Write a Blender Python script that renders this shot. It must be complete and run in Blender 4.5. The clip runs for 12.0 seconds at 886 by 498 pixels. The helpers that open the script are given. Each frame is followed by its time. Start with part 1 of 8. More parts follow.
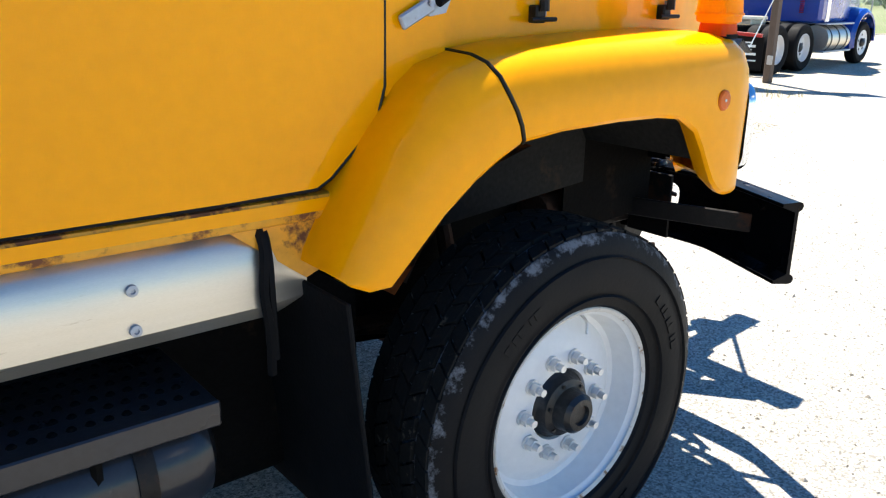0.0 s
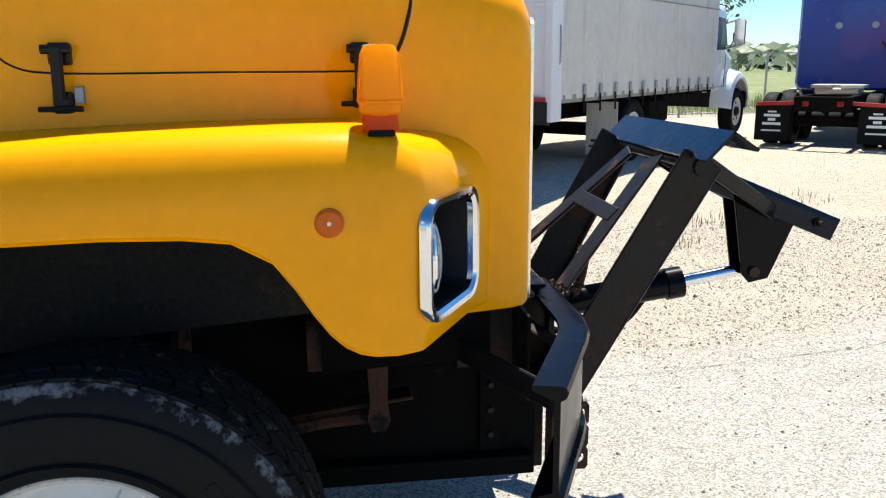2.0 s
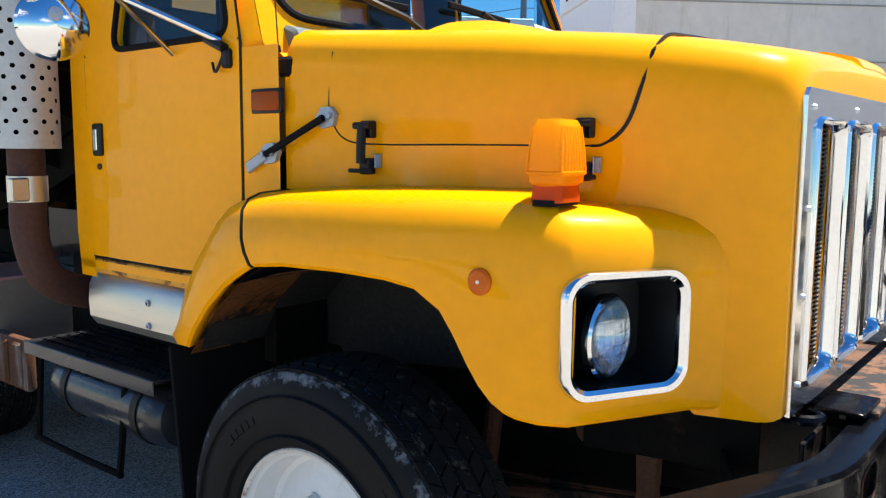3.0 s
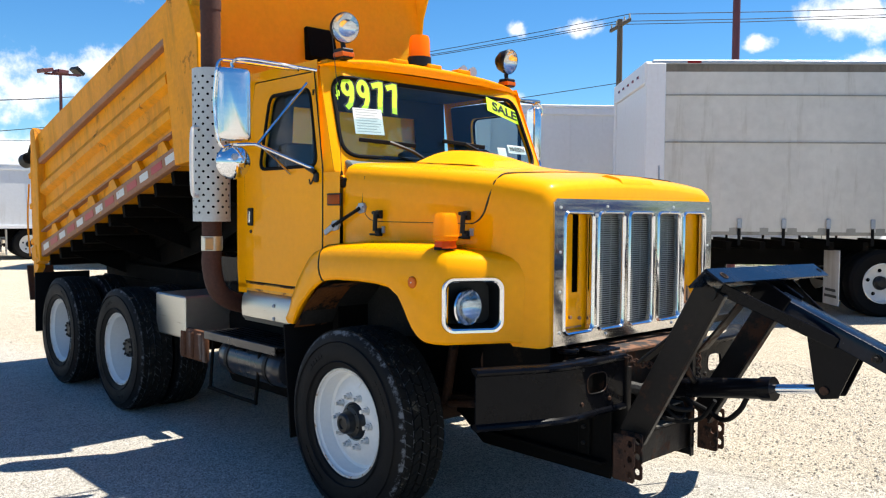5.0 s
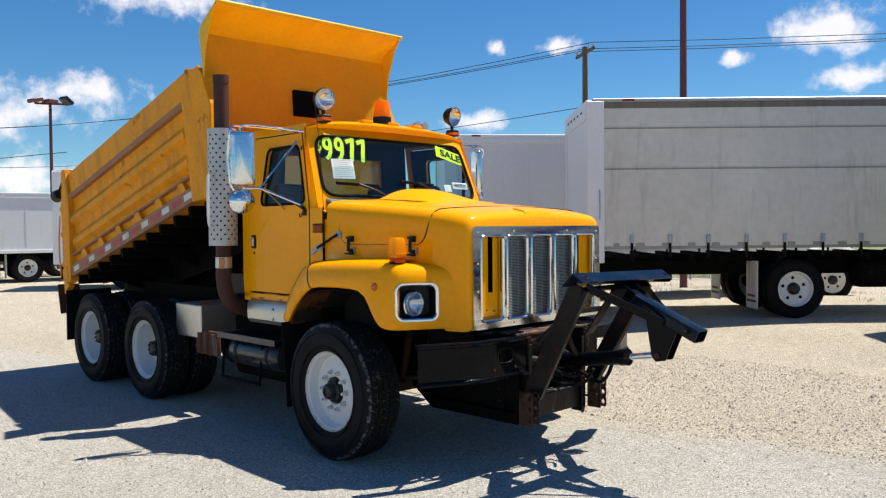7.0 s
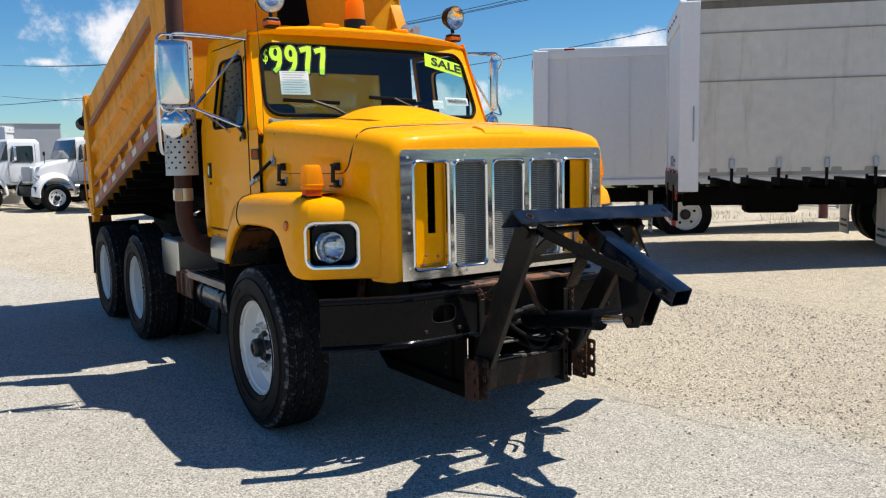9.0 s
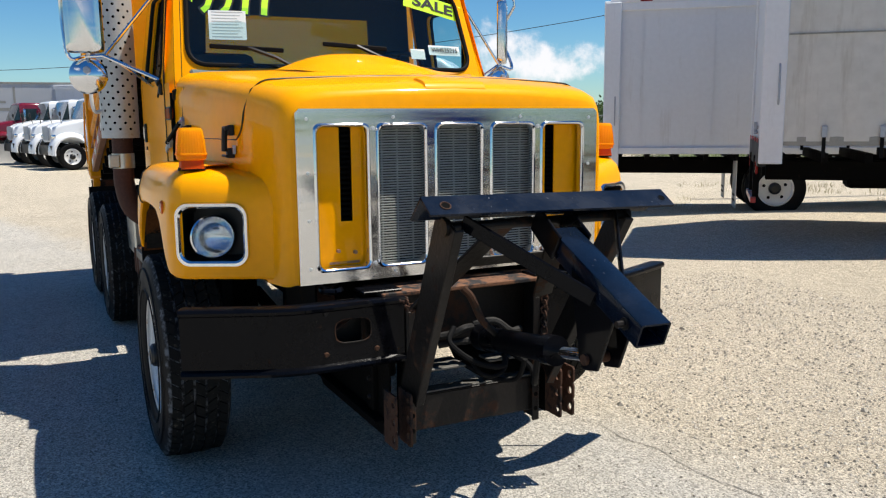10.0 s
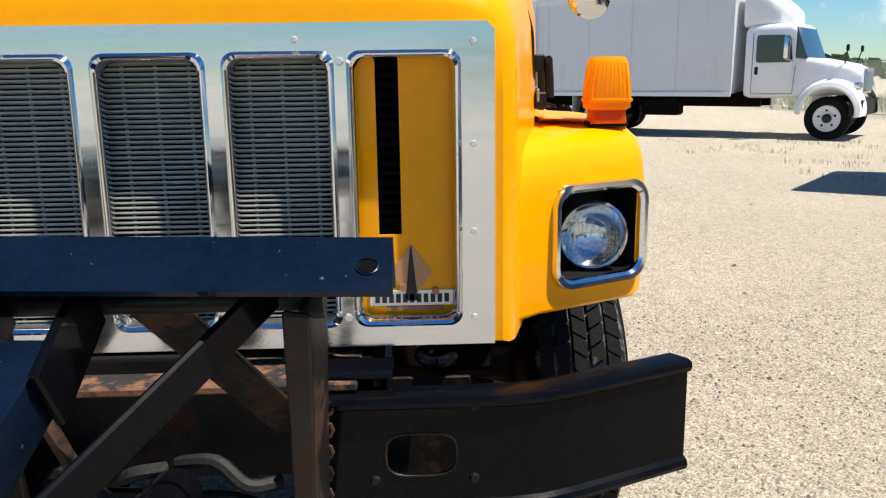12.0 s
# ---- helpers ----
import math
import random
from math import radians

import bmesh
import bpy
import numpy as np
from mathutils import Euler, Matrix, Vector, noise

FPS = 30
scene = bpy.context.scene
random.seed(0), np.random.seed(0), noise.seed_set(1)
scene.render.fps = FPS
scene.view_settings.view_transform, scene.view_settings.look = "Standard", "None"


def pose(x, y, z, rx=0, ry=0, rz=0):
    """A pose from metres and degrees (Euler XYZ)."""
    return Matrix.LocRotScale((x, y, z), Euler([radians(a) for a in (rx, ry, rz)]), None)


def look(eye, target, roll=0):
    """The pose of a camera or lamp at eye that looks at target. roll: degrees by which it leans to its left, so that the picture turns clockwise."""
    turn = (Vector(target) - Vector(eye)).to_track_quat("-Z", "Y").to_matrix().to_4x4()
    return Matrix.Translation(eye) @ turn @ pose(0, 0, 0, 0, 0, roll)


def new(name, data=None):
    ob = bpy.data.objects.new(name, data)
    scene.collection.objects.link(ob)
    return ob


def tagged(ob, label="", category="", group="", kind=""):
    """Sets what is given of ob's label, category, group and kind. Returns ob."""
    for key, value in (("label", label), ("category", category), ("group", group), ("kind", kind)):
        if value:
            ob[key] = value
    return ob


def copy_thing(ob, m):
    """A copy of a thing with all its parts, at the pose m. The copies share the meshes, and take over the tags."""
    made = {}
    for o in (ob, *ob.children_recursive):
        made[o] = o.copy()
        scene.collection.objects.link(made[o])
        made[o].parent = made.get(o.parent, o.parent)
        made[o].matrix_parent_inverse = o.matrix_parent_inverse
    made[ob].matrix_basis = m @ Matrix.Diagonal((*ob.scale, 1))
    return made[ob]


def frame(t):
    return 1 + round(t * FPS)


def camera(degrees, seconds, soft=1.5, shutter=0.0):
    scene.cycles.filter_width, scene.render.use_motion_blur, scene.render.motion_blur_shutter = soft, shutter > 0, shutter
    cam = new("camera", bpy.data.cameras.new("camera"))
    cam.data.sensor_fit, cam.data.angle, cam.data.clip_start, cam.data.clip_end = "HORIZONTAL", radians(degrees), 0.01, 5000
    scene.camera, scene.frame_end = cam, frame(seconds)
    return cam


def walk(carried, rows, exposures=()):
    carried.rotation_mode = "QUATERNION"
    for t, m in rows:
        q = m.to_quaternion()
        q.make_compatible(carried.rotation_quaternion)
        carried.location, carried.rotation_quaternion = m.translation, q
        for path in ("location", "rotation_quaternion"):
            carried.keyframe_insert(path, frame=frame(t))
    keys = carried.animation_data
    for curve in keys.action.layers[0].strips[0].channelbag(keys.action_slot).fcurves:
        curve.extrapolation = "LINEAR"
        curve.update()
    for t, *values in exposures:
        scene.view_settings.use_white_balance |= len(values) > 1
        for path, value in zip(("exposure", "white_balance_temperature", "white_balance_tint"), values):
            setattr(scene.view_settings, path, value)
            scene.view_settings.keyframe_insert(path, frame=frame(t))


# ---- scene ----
cam = camera(56.5, 12.0, soft=1.2)
PATH = [
    (0, (-1.66, -2.594, 1.637), (-0.46, -1.112, 1.035), 0.9),
    (0.5, (-1.172, -2.771, 1.565), (-0.069, -1.197, 1.01), -1.3),
    (1, (-0.623, -2.876, 1.567), (0.199, -1.14, 1.009), -3.2),
    (1.5, (-0.085, -2.827, 1.583), (0.504, -0.975, 1.108), -3.2),
    (2, (0.5, -2.877, 1.657), (0.75, -0.942, 1.214), -0.4),
    (2.5, (1.01, -2.744, 1.632), (0.558, -0.824, 1.302), -0.5),
    (3, (1.527, -2.661, 1.631), (0.286, -1.112, 1.386), 0.4),
    (4.8, (3.442, -3.778, 1.694), (1.965, -2.434, 1.596), 0.2),
    (5, (3.608, -3.938, 1.707), (2.148, -2.574, 1.612), 0.4),
    (5.5, (4.061, -4.311, 1.719), (2.628, -2.918, 1.64), 0.4),
    (6, (4.442, -4.6, 1.747), (3.019, -3.196, 1.681), 0.1),
    (6.5, (4.756, -4.853, 1.74), (3.336, -3.446, 1.693), -0.2),
    (7, (5.032, -4.968, 1.761), (3.599, -3.574, 1.709), -0.5),
    (7.2, (5.147, -4.942, 1.763), (3.701, -3.562, 1.702), -0.7),
    (8.8, (5.083, -3.316, 1.742), (3.438, -2.198, 1.53), -1.5),
    (9, (4.972, -3.1, 1.728), (3.313, -2.005, 1.504), -1.1),
    (9.5, (4.669, -2.437, 1.716), (2.959, -1.434, 1.449), -0.8),
    (10, (4.336, -1.741, 1.714), (2.567, -0.861, 1.406), -0.5),
    (10.5, (3.917, -1.142, 1.692), (2.096, -0.394, 1.345), -0.7),
    (11, (3.584, -0.484, 1.668), (1.693, 0.037, 1.278), -1.6),
    (11.5, (3.215, 0.052, 1.652), (1.285, 0.374, 1.239), -1.5),
    (12, (2.871, 0.576, 1.657), (0.916, 0.643, 1.238), -0.8),
]
EXPOSURES = [(0.0, 1.50), (0.6, 0.82), (1.2, 0.84), (2.0, 0.98), (3.0, 1.20), (5.0, 0.96), (6.0, 0.72), (7.0, 0.48), (9.0, 0.44), (10.5, 0.48), (12.0, 0.58)]
walk(cam, [(t, look(eye, target, roll)) for t, eye, target, roll in PATH], EXPOSURES)

# ---------------------------------------------------------------- light
SUN = Vector((0.18, 0.43, 1.0)).normalized()
sun = new("sun", bpy.data.lights.new("sun", "SUN"))
sun.data.energy, sun.data.angle, sun.data.color = 5.0, radians(0.53), (1.0, 0.948, 0.845)
sun.matrix_world = look((0, 0, 60), Vector((0, 0, 60)) - SUN)

world = bpy.data.worlds.new("sky")
scene.world = world
world.use_nodes = True


def cloud_sky():
    """Blue sky with small fair-weather clouds."""
    nt = world.node_tree
    nt.nodes.clear()
    N = nt.nodes.new
    out, bg = N("ShaderNodeOutputWorld"), N("ShaderNodeBackground")
    sky = N("ShaderNodeTexSky")
    sky.sky_type, sky.sun_disc = "NISHITA", False
    sky.sun_elevation = math.asin(SUN.z)
    sky.sun_rotation = math.atan2(SUN.x, SUN.y)
    sky.air_density, sky.dust_density, sky.ozone_density = 1.0, 0.0, 4.0
    coord = N("ShaderNodeTexCoord")
    bend = N("ShaderNodeTexNoise")
    bend.inputs["Scale"].default_value, bend.inputs["Detail"].default_value = 26.0, 7.0
    bend.inputs["Roughness"].default_value = 0.62
    nt.links.new(coord.outputs["Generated"], bend.inputs["Vector"])
    total = None
    # azimuth, elevation, half width, half height in degrees
    for az, el, w, h in ((166, 7.6, 6.5, 2.6), (158.5, 8.8, 3.0, 1.5), (165, 3.2, 6.0, 1.6), (154, 15.2, 5.5, 1.6), (110.6, 11.9, 3.0, 1.8),
                         (132.1, 12.1, 0.8, 0.6), (116.4, 10.8, 1.0, 0.5), (109, 9.0, 4.0, 0.9), (133, 7.3, 2.4, 0.8), (127.9, 12.2, 1.4, 0.7),
                         (146.5, 3.7, 4.6, 1.5), (171.6, 6.2, 1.2, 0.4), (150, 5.0, 3.0, 1.2), (175, 0.8, 5.0, 1.4),
                         (190, 5.0, 7.0, 2.5), (205, 12.0, 8.0, 3.5), (85, 14.0, 7.0, 3.0), (60, 9.0, 6.0, 2.5), (230, 18.0, 10.0, 4.0), (20, 20.0, 9.0, 4.0),
                         (300, 22.0, 12.0, 5.0), (340, 12.0, 10.0, 4.0), (270, 12.0, 9.0, 3.0)):
        a, e = radians(az), radians(el)
        c = Vector((math.cos(a) * math.cos(e), math.sin(a) * math.cos(e), math.sin(e)))
        sub = N("ShaderNodeVectorMath")
        sub.operation, sub.inputs[1].default_value = "SUBTRACT", c
        nt.links.new(coord.outputs["Generated"], sub.inputs[0])
        scl = N("ShaderNodeVectorMath")
        scl.operation = "MULTIPLY"
        scl.inputs[1].default_value = (1.2 / radians(w), 1.2 / radians(w), 1.2 / radians(h))
        nt.links.new(sub.outputs[0], scl.inputs[0])
        ln = N("ShaderNodeVectorMath")
        ln.operation = "LENGTH"
        nt.links.new(scl.outputs[0], ln.inputs[0])
        if total is None:
            total = ln.outputs["Value"]
        else:
            low = N("ShaderNodeMath")
            low.operation = "MINIMUM"
            nt.links.new(total, low.inputs[0])
            nt.links.new(ln.outputs["Value"], low.inputs[1])
            total = low.outputs[0]
    puff = N("ShaderNodeMath")
    puff.operation, puff.inputs[1].default_value, puff.inputs[2].default_value = "MULTIPLY_ADD", 3.6, -1.8
    nt.links.new(bend.outputs["Fac"], puff.inputs[0])
    edge = N("ShaderNodeMath")
    edge.operation = "ADD"
    nt.links.new(total, edge.inputs[0])
    nt.links.new(puff.outputs[0], edge.inputs[1])
    ramp = N("ShaderNodeMapRange")
    ramp.interpolation_type = "SMOOTHSTEP"
    for k, v in zip(("From Min", "From Max", "To Min", "To Max"), (0.15, 1.30, 0.90, 0.0)):
        ramp.inputs[k].default_value = v
    nt.links.new(edge.outputs[0], ramp.inputs["Value"])
    mix = N("ShaderNodeMix")
    mix.data_type = "RGBA"
    mix.inputs["B"].default_value = (14.2, 13.8, 14.0, 1)
    nt.links.new(ramp.outputs[0], mix.inputs["Factor"])
    deep = N("ShaderNodeHueSaturation")
    deep.inputs["Saturation"].default_value, deep.inputs["Value"].default_value = 1.25, 1.36
    nt.links.new(sky.outputs[0], deep.inputs["Color"])
    azure = N("ShaderNodeVectorMath")
    azure.operation, azure.inputs[1].default_value = "MULTIPLY", (0.74, 0.97, 1.09)
    nt.links.new(deep.outputs[0], azure.inputs[0])
    nt.links.new(azure.outputs[0], mix.inputs["A"])
    bg.inputs["Strength"].default_value = 0.054
    nt.links.new(mix.outputs["Result"], bg.inputs["Color"])
    nt.links.new(bg.outputs[0], out.inputs["Surface"])


cloud_sky()


# ---------------------------------------------------------------- materials
def material(name, base, rough=0.5, metal=0.0, spread=0.12, scale=3.0, fine=60.0, bump=0.0, coat=0.0, spots=None, spot_scale=6.0, spot_at=0.62,
             spot_rough=None, transmission=0.0, stretch=(1, 1, 1), spec=0.5, streaks=None, streak_at=0.6, by_object=0.0):
    """A surface with large and fine variation of its colour, optional stains (spots), streaks, relief and clear coat."""
    m = bpy.data.materials.new(name)
    m.use_nodes = True
    nt = m.node_tree
    N, L = nt.nodes.new, nt.links.new
    b = nt.nodes["Principled BSDF"]
    co, mp = N("ShaderNodeTexCoord"), N("ShaderNodeMapping")
    mp.inputs["Scale"].default_value = stretch
    L(co.outputs["Object"], mp.inputs["Vector"])
    big, small = N("ShaderNodeTexNoise"), N("ShaderNodeTexNoise")
    big.inputs["Scale"].default_value, small.inputs["Scale"].default_value = scale, fine
    big.inputs["Detail"].default_value, small.inputs["Detail"].default_value = 5, 4
    L(mp.outputs[0], big.inputs["Vector"]), L(mp.outputs[0], small.inputs["Vector"])
    add = N("ShaderNodeMath")
    add.operation = "ADD"
    L(big.outputs["Fac"], add.inputs[0]), L(small.outputs["Fac"], add.inputs[1])
    rng = N("ShaderNodeMapRange")
    for k, v in zip(("From Min", "From Max", "To Min", "To Max"), (0.6, 1.4, 1 - spread, 1 + spread)):
        rng.inputs[k].default_value = v
    L(add.outputs[0], rng.inputs["Value"])
    value = rng.outputs[0]
    if by_object:
        info = N("ShaderNodeObjectInfo")
        orng = N("ShaderNodeMapRange")
        orng.inputs["To Min"].default_value, orng.inputs["To Max"].default_value = 1 - by_object, 1 + by_object
        L(info.outputs["Random"], orng.inputs["Value"])
        mul = N("ShaderNodeMath")
        mul.operation = "MULTIPLY"
        L(value, mul.inputs[0]), L(orng.outputs[0], mul.inputs[1])
        value = mul.outputs[0]
    tint = N("ShaderNodeVectorMath")
    tint.operation = "SCALE"
    tint.inputs[0].default_value = base
    L(value, tint.inputs["Scale"])
    colour, roughness = tint.outputs[0], None
    rr = N("ShaderNodeMapRange")
    for k, v in zip(("From Min", "From Max", "To Min", "To Max"), (0.3, 0.7, max(0.02, rough - 0.08), min(1, rough + 0.08))):
        rr.inputs[k].default_value = v
    L(big.outputs["Fac"], rr.inputs["Value"])
    roughness = rr.outputs[0]

    def overlay(colour, roughness, tone, at, tex_scale, tex_stretch, rgh, soft=0.07):
        tex, mp2 = N("ShaderNodeTexNoise"), N("ShaderNodeMapping")
        mp2.inputs["Scale"].default_value = tex_stretch
        mp2.inputs["Location"].default_value = (3.1, 7.7, 1.9)
        L(co.outputs["Object"], mp2.inputs["Vector"])
        L(mp2.outputs[0], tex.inputs["Vector"])
        tex.inputs["Scale"].default_value, tex.inputs["Detail"].default_value, tex.inputs["Roughness"].default_value = tex_scale, 9, 0.68
        r2 = N("ShaderNodeMapRange")
        for k, v in zip(("From Min", "From Max", "To Min", "To Max"), (at, at + soft, 0, 1)):
            r2.inputs[k].default_value = v
        L(tex.outputs["Fac"], r2.inputs["Value"])
        mx = N("ShaderNodeMix")
        mx.data_type = "RGBA"
        mx.inputs["B"].default_value = (*tone, 1)
        L(r2.outputs[0], mx.inputs["Factor"]), L(colour, mx.inputs["A"])
        mr = N("ShaderNodeMix")
        mr.inputs["B"].default_value = rgh
        L(r2.outputs[0], mr.inputs["Factor"]), L(roughness, mr.inputs["A"])
        return mx.outputs["Result"], mr.outputs["Result"]

    if spots:
        colour, roughness = overlay(colour, roughness, spots, spot_at, spot_scale, stretch, 0.85 if spot_rough is None else spot_rough)
    if streaks:
        colour, roughness = overlay(colour, roughness, streaks, streak_at - 0.06, 2.2, (3.0, 3.0, 0.35), 0.8, 0.26)
    L(colour, b.inputs["Base Color"]), L(roughness, b.inputs["Roughness"])
    b.inputs["Metallic"].default_value = metal
    b.inputs["Specular IOR Level"].default_value = spec
    b.inputs["Coat Weight"].default_value, b.inputs["Coat Roughness"].default_value = coat, 0.06
    b.inputs["Transmission Weight"].default_value = transmission
    if bump:
        bp = N("ShaderNodeBump")
        bp.inputs["Strength"].default_value, bp.inputs["Distance"].default_value = bump, 0.01
        L(small.outputs["Fac"], bp.inputs["Height"])
        L(bp.outputs[0], b.inputs["Normal"])
    return m


RUST = (0.16, 0.055, 0.02)
M = {}
M["yellow"] = material("yellow_paint", (0.97, 0.378, 0.0), 0.36, spread=0.05, scale=1.6, fine=25, coat=0.32, bump=0.003, spec=0.03)
M["yellow_bed"] = material("worn_yellow_steel", (0.82, 0.312, 0.003), 0.45, spread=0.14, scale=2.0, fine=30, spec=0.12, bump=0.05, spots=(0.20, 0.075, 0.025),
                           spot_scale=3.4, spot_at=0.625, streaks=(0.44, 0.21, 0.045), streak_at=0.56)
M["yellow_rust"] = material("rusting_yellow_sill", (0.76, 0.33, 0.015), 0.5, spread=0.15, scale=5, fine=40, bump=0.15, spots=RUST, spot_scale=7.0, spot_at=0.49)
# Same yellow, green raised to offset the orange light bounced between the panels.
M["bulkhead"] = material("bounce_offset_yellow_paint", (0.86, 0.46, 0.015), 0.4, spread=0.08, scale=1.5, fine=25, bump=0.02, spec=0.15, spots=(0.25, 0.09, 0.03), spot_scale=9, spot_at=0.74)
M["print_grey"] = material("faded_grey_print", (0.38, 0.44, 0.45), 0.7, spread=0.05)
M["rust"] = material("rusty_steel", (0.062, 0.029, 0.017), 0.8, metal=0.0, spread=0.4, scale=7, fine=80, bump=0.3, spec=0.25, spots=(0.010, 0.008, 0.008), spot_scale=6, spot_at=0.55)
M["rust_pale"] = material("orange_rust_plate", (0.17, 0.075, 0.036), 0.85, spread=0.3, scale=8, fine=70, bump=0.3, spots=(0.016, 0.014, 0.014), spot_scale=9, spot_at=0.47)
M["arch_rust"] = material("rust_scaled_underside", (0.11, 0.042, 0.014), 0.85, spread=0.4, scale=8, fine=60, bump=0.3, spec=0.1, spots=(0.012, 0.010, 0.009), spot_scale=7, spot_at=0.50)
M["carrier_rust"] = material("streaked_rusty_carrier", (0.10, 0.042, 0.022), 0.8, spread=0.3, scale=7, fine=60, bump=0.2, spec=0.2, streaks=(0.42, 0.40, 0.36), streak_at=0.60)
M["stack"] = material("rusted_exhaust_steel", (0.075, 0.030, 0.020), 0.75, metal=0.3, spread=0.3, scale=5, fine=50, bump=0.15)
M["black"] = material("black_enamel", (0.003, 0.0032, 0.0045), 0.30, spread=0.3, scale=4, fine=50, coat=0.18, bump=0.03, spec=0.03, spots=(0.05, 0.022, 0.012), spot_scale=7, spot_at=0.70)
M["plow_blue"] = material("scratched_blue_black_paint", (0.003, 0.0075, 0.018), 0.26, spread=0.3, scale=6, fine=60, coat=0.22, bump=0.08, spec=0.10, spots=(0.25, 0.25, 0.27),
                          spot_scale=70, spot_at=0.665)
M["black_rust"] = material("black_paint_with_rust", (0.011, 0.009, 0.008), 0.42, spread=0.3, scale=4, fine=50, bump=0.2, spec=0.2, spots=(0.055, 0.026, 0.015), spot_scale=5, spot_at=0.555)
M["step_black"] = material("worn_gloss_black_enamel", (0.020, 0.020, 0.023), 0.32, spread=0.3, scale=5, fine=60, bump=0.06, coat=0.35, spec=0.3, spots=(0.07, 0.06, 0.05), spot_scale=12, spot_at=0.64)
M["liner"] = material("dusty_grey_liner", (0.020, 0.019, 0.018), 0.8, spread=0.45, scale=5, fine=60, bump=0.2, spec=0.15, spots=(0.045, 0.033, 0.022), spot_scale=6, spot_at=0.6)
# Grey raised well above black steel to stand for sun on the ledges.
M["dusty_black"] = material("sunlit_black_steel", (0.11, 0.105, 0.095), 0.6, spread=0.5, scale=9, fine=80, bump=0.3, spec=0.25, spots=(0.12, 0.11, 0.10), spot_scale=9, spot_at=0.6)
M["dusty_line"] = material("dusty_rubber_line", (0.018, 0.017, 0.016), 0.6, spread=0.5, scale=12, fine=80, bump=0.3, spec=0.25)
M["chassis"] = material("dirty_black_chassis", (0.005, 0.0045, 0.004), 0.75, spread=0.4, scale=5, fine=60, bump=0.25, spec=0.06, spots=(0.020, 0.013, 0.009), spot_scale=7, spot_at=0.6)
M["rubber"] = material("black_rubber", (0.008, 0.008, 0.0085), 0.7, spread=0.2, scale=8, fine=90, bump=0.12, spec=0.08, spots=(0.02, 0.019, 0.018), spot_scale=5, spot_at=0.68)
M["tread"] = material("dusty_tyre_tread", (0.010, 0.010, 0.0095), 0.9, spread=0.3, scale=9, fine=90, bump=0.2, spec=0.15, spots=(0.09, 0.08, 0.06), spot_scale=16, spot_at=0.60)
M["wheel_white"] = material("white_wheel_enamel", (0.72, 0.72, 0.71), 0.38, spread=0.06, scale=4, fine=40, coat=0.2, bump=0.03, spots=(0.30, 0.22, 0.13), spot_scale=8, spot_at=0.735)
M["rim_edge"] = material("chipped_white_rim_edge", (0.58, 0.55, 0.50), 0.5, spread=0.15, scale=7, fine=40, spots=(0.24, 0.13, 0.06), spot_scale=20, spot_at=0.55)
M["grime"] = material("greasy_black_hub", (0.004, 0.004, 0.0045), 0.42, spread=0.4, scale=14, fine=80, bump=0.25, spots=(0.05, 0.03, 0.02), spot_scale=20, spot_at=0.62)
M["nut"] = material("painted_steel_nut", (0.66, 0.66, 0.65), 0.34, metal=0.5, spread=0.12)
M["stainless"] = material("brushed_stainless", (0.70, 0.70, 0.70), 0.15, metal=1.0, spread=0.05, scale=2.5, fine=160, bump=0.003, stretch=(1, 1, 14))
M["chrome"] = material("chrome", (0.72, 0.73, 0.75), 0.10, metal=1.0, spread=0.04, scale=8)
M["skirt"] = material("dull_aluminium_cover", (0.60, 0.57, 0.50), 0.36, metal=0.85, spread=0.10, scale=3, fine=120, bump=0.03, stretch=(1, 6, 14), spots=(0.36, 0.30, 0.20), spot_scale=4, spot_at=0.64)
M["galv"] = material("grey_galvanised_steel", (0.36, 0.39, 0.44), 0.45, metal=0.5, spread=0.15, scale=12, fine=90, spots=(0.12, 0.06, 0.03), spot_scale=12, spot_at=0.66)
M["screen"] = material("grey_louvre_screen", (0.33, 0.335, 0.30), 0.5, metal=0.1, spread=0.2, scale=20, fine=150)
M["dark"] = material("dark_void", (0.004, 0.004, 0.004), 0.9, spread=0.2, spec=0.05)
M["plastic"] = material("black_plastic", (0.006, 0.006, 0.0065), 0.45, spread=0.2, fine=60, spec=0.3)
M["mirror"] = material("mirror_face", (0.85, 0.86, 0.88), 0.03, metal=1.0, spread=0.01)
M["dash_grey"] = material("dusty_dashboard_vinyl", (0.12, 0.145, 0.135), 0.7, spread=0.2, fine=60, bump=0.1)
M["seat"] = material("grey_vinyl_interior", (0.05, 0.055, 0.065), 0.7, spread=0.2)
M["paper"] = material("printed_white_paper", (0.72, 0.78, 0.78), 0.7, spread=0.04)
M["lime"] = material("fluorescent_lime_sticker", (0.55, 0.95, 0.02), 0.5, spread=0.03)
M["ink"] = material("black_ink", (0.01, 0.01, 0.01), 0.6, spread=0.05)
M["red"] = material("red_lens", (0.22, 0.007, 0.005), 0.25, spread=0.08, coat=0.15, spec=0.2)
M["red_paint"] = material("red_reflective_tape", (0.40, 0.015, 0.014), 0.4, spread=0.15, spots=(0.25, 0.10, 0.06), spot_scale=12, spot_at=0.62)
M["white_tape"] = material("white_reflective_tape", (0.62, 0.60, 0.56), 0.4, spread=0.15, spots=(0.30, 0.18, 0.09), spot_scale=12, spot_at=0.6)
M["rail_rust"] = material("rust_brown_rail", (0.33, 0.15, 0.075), 0.7, spread=0.25, scale=6, fine=50, bump=0.15, spots=(0.60, 0.27, 0.03), spot_scale=9, spot_at=0.6)
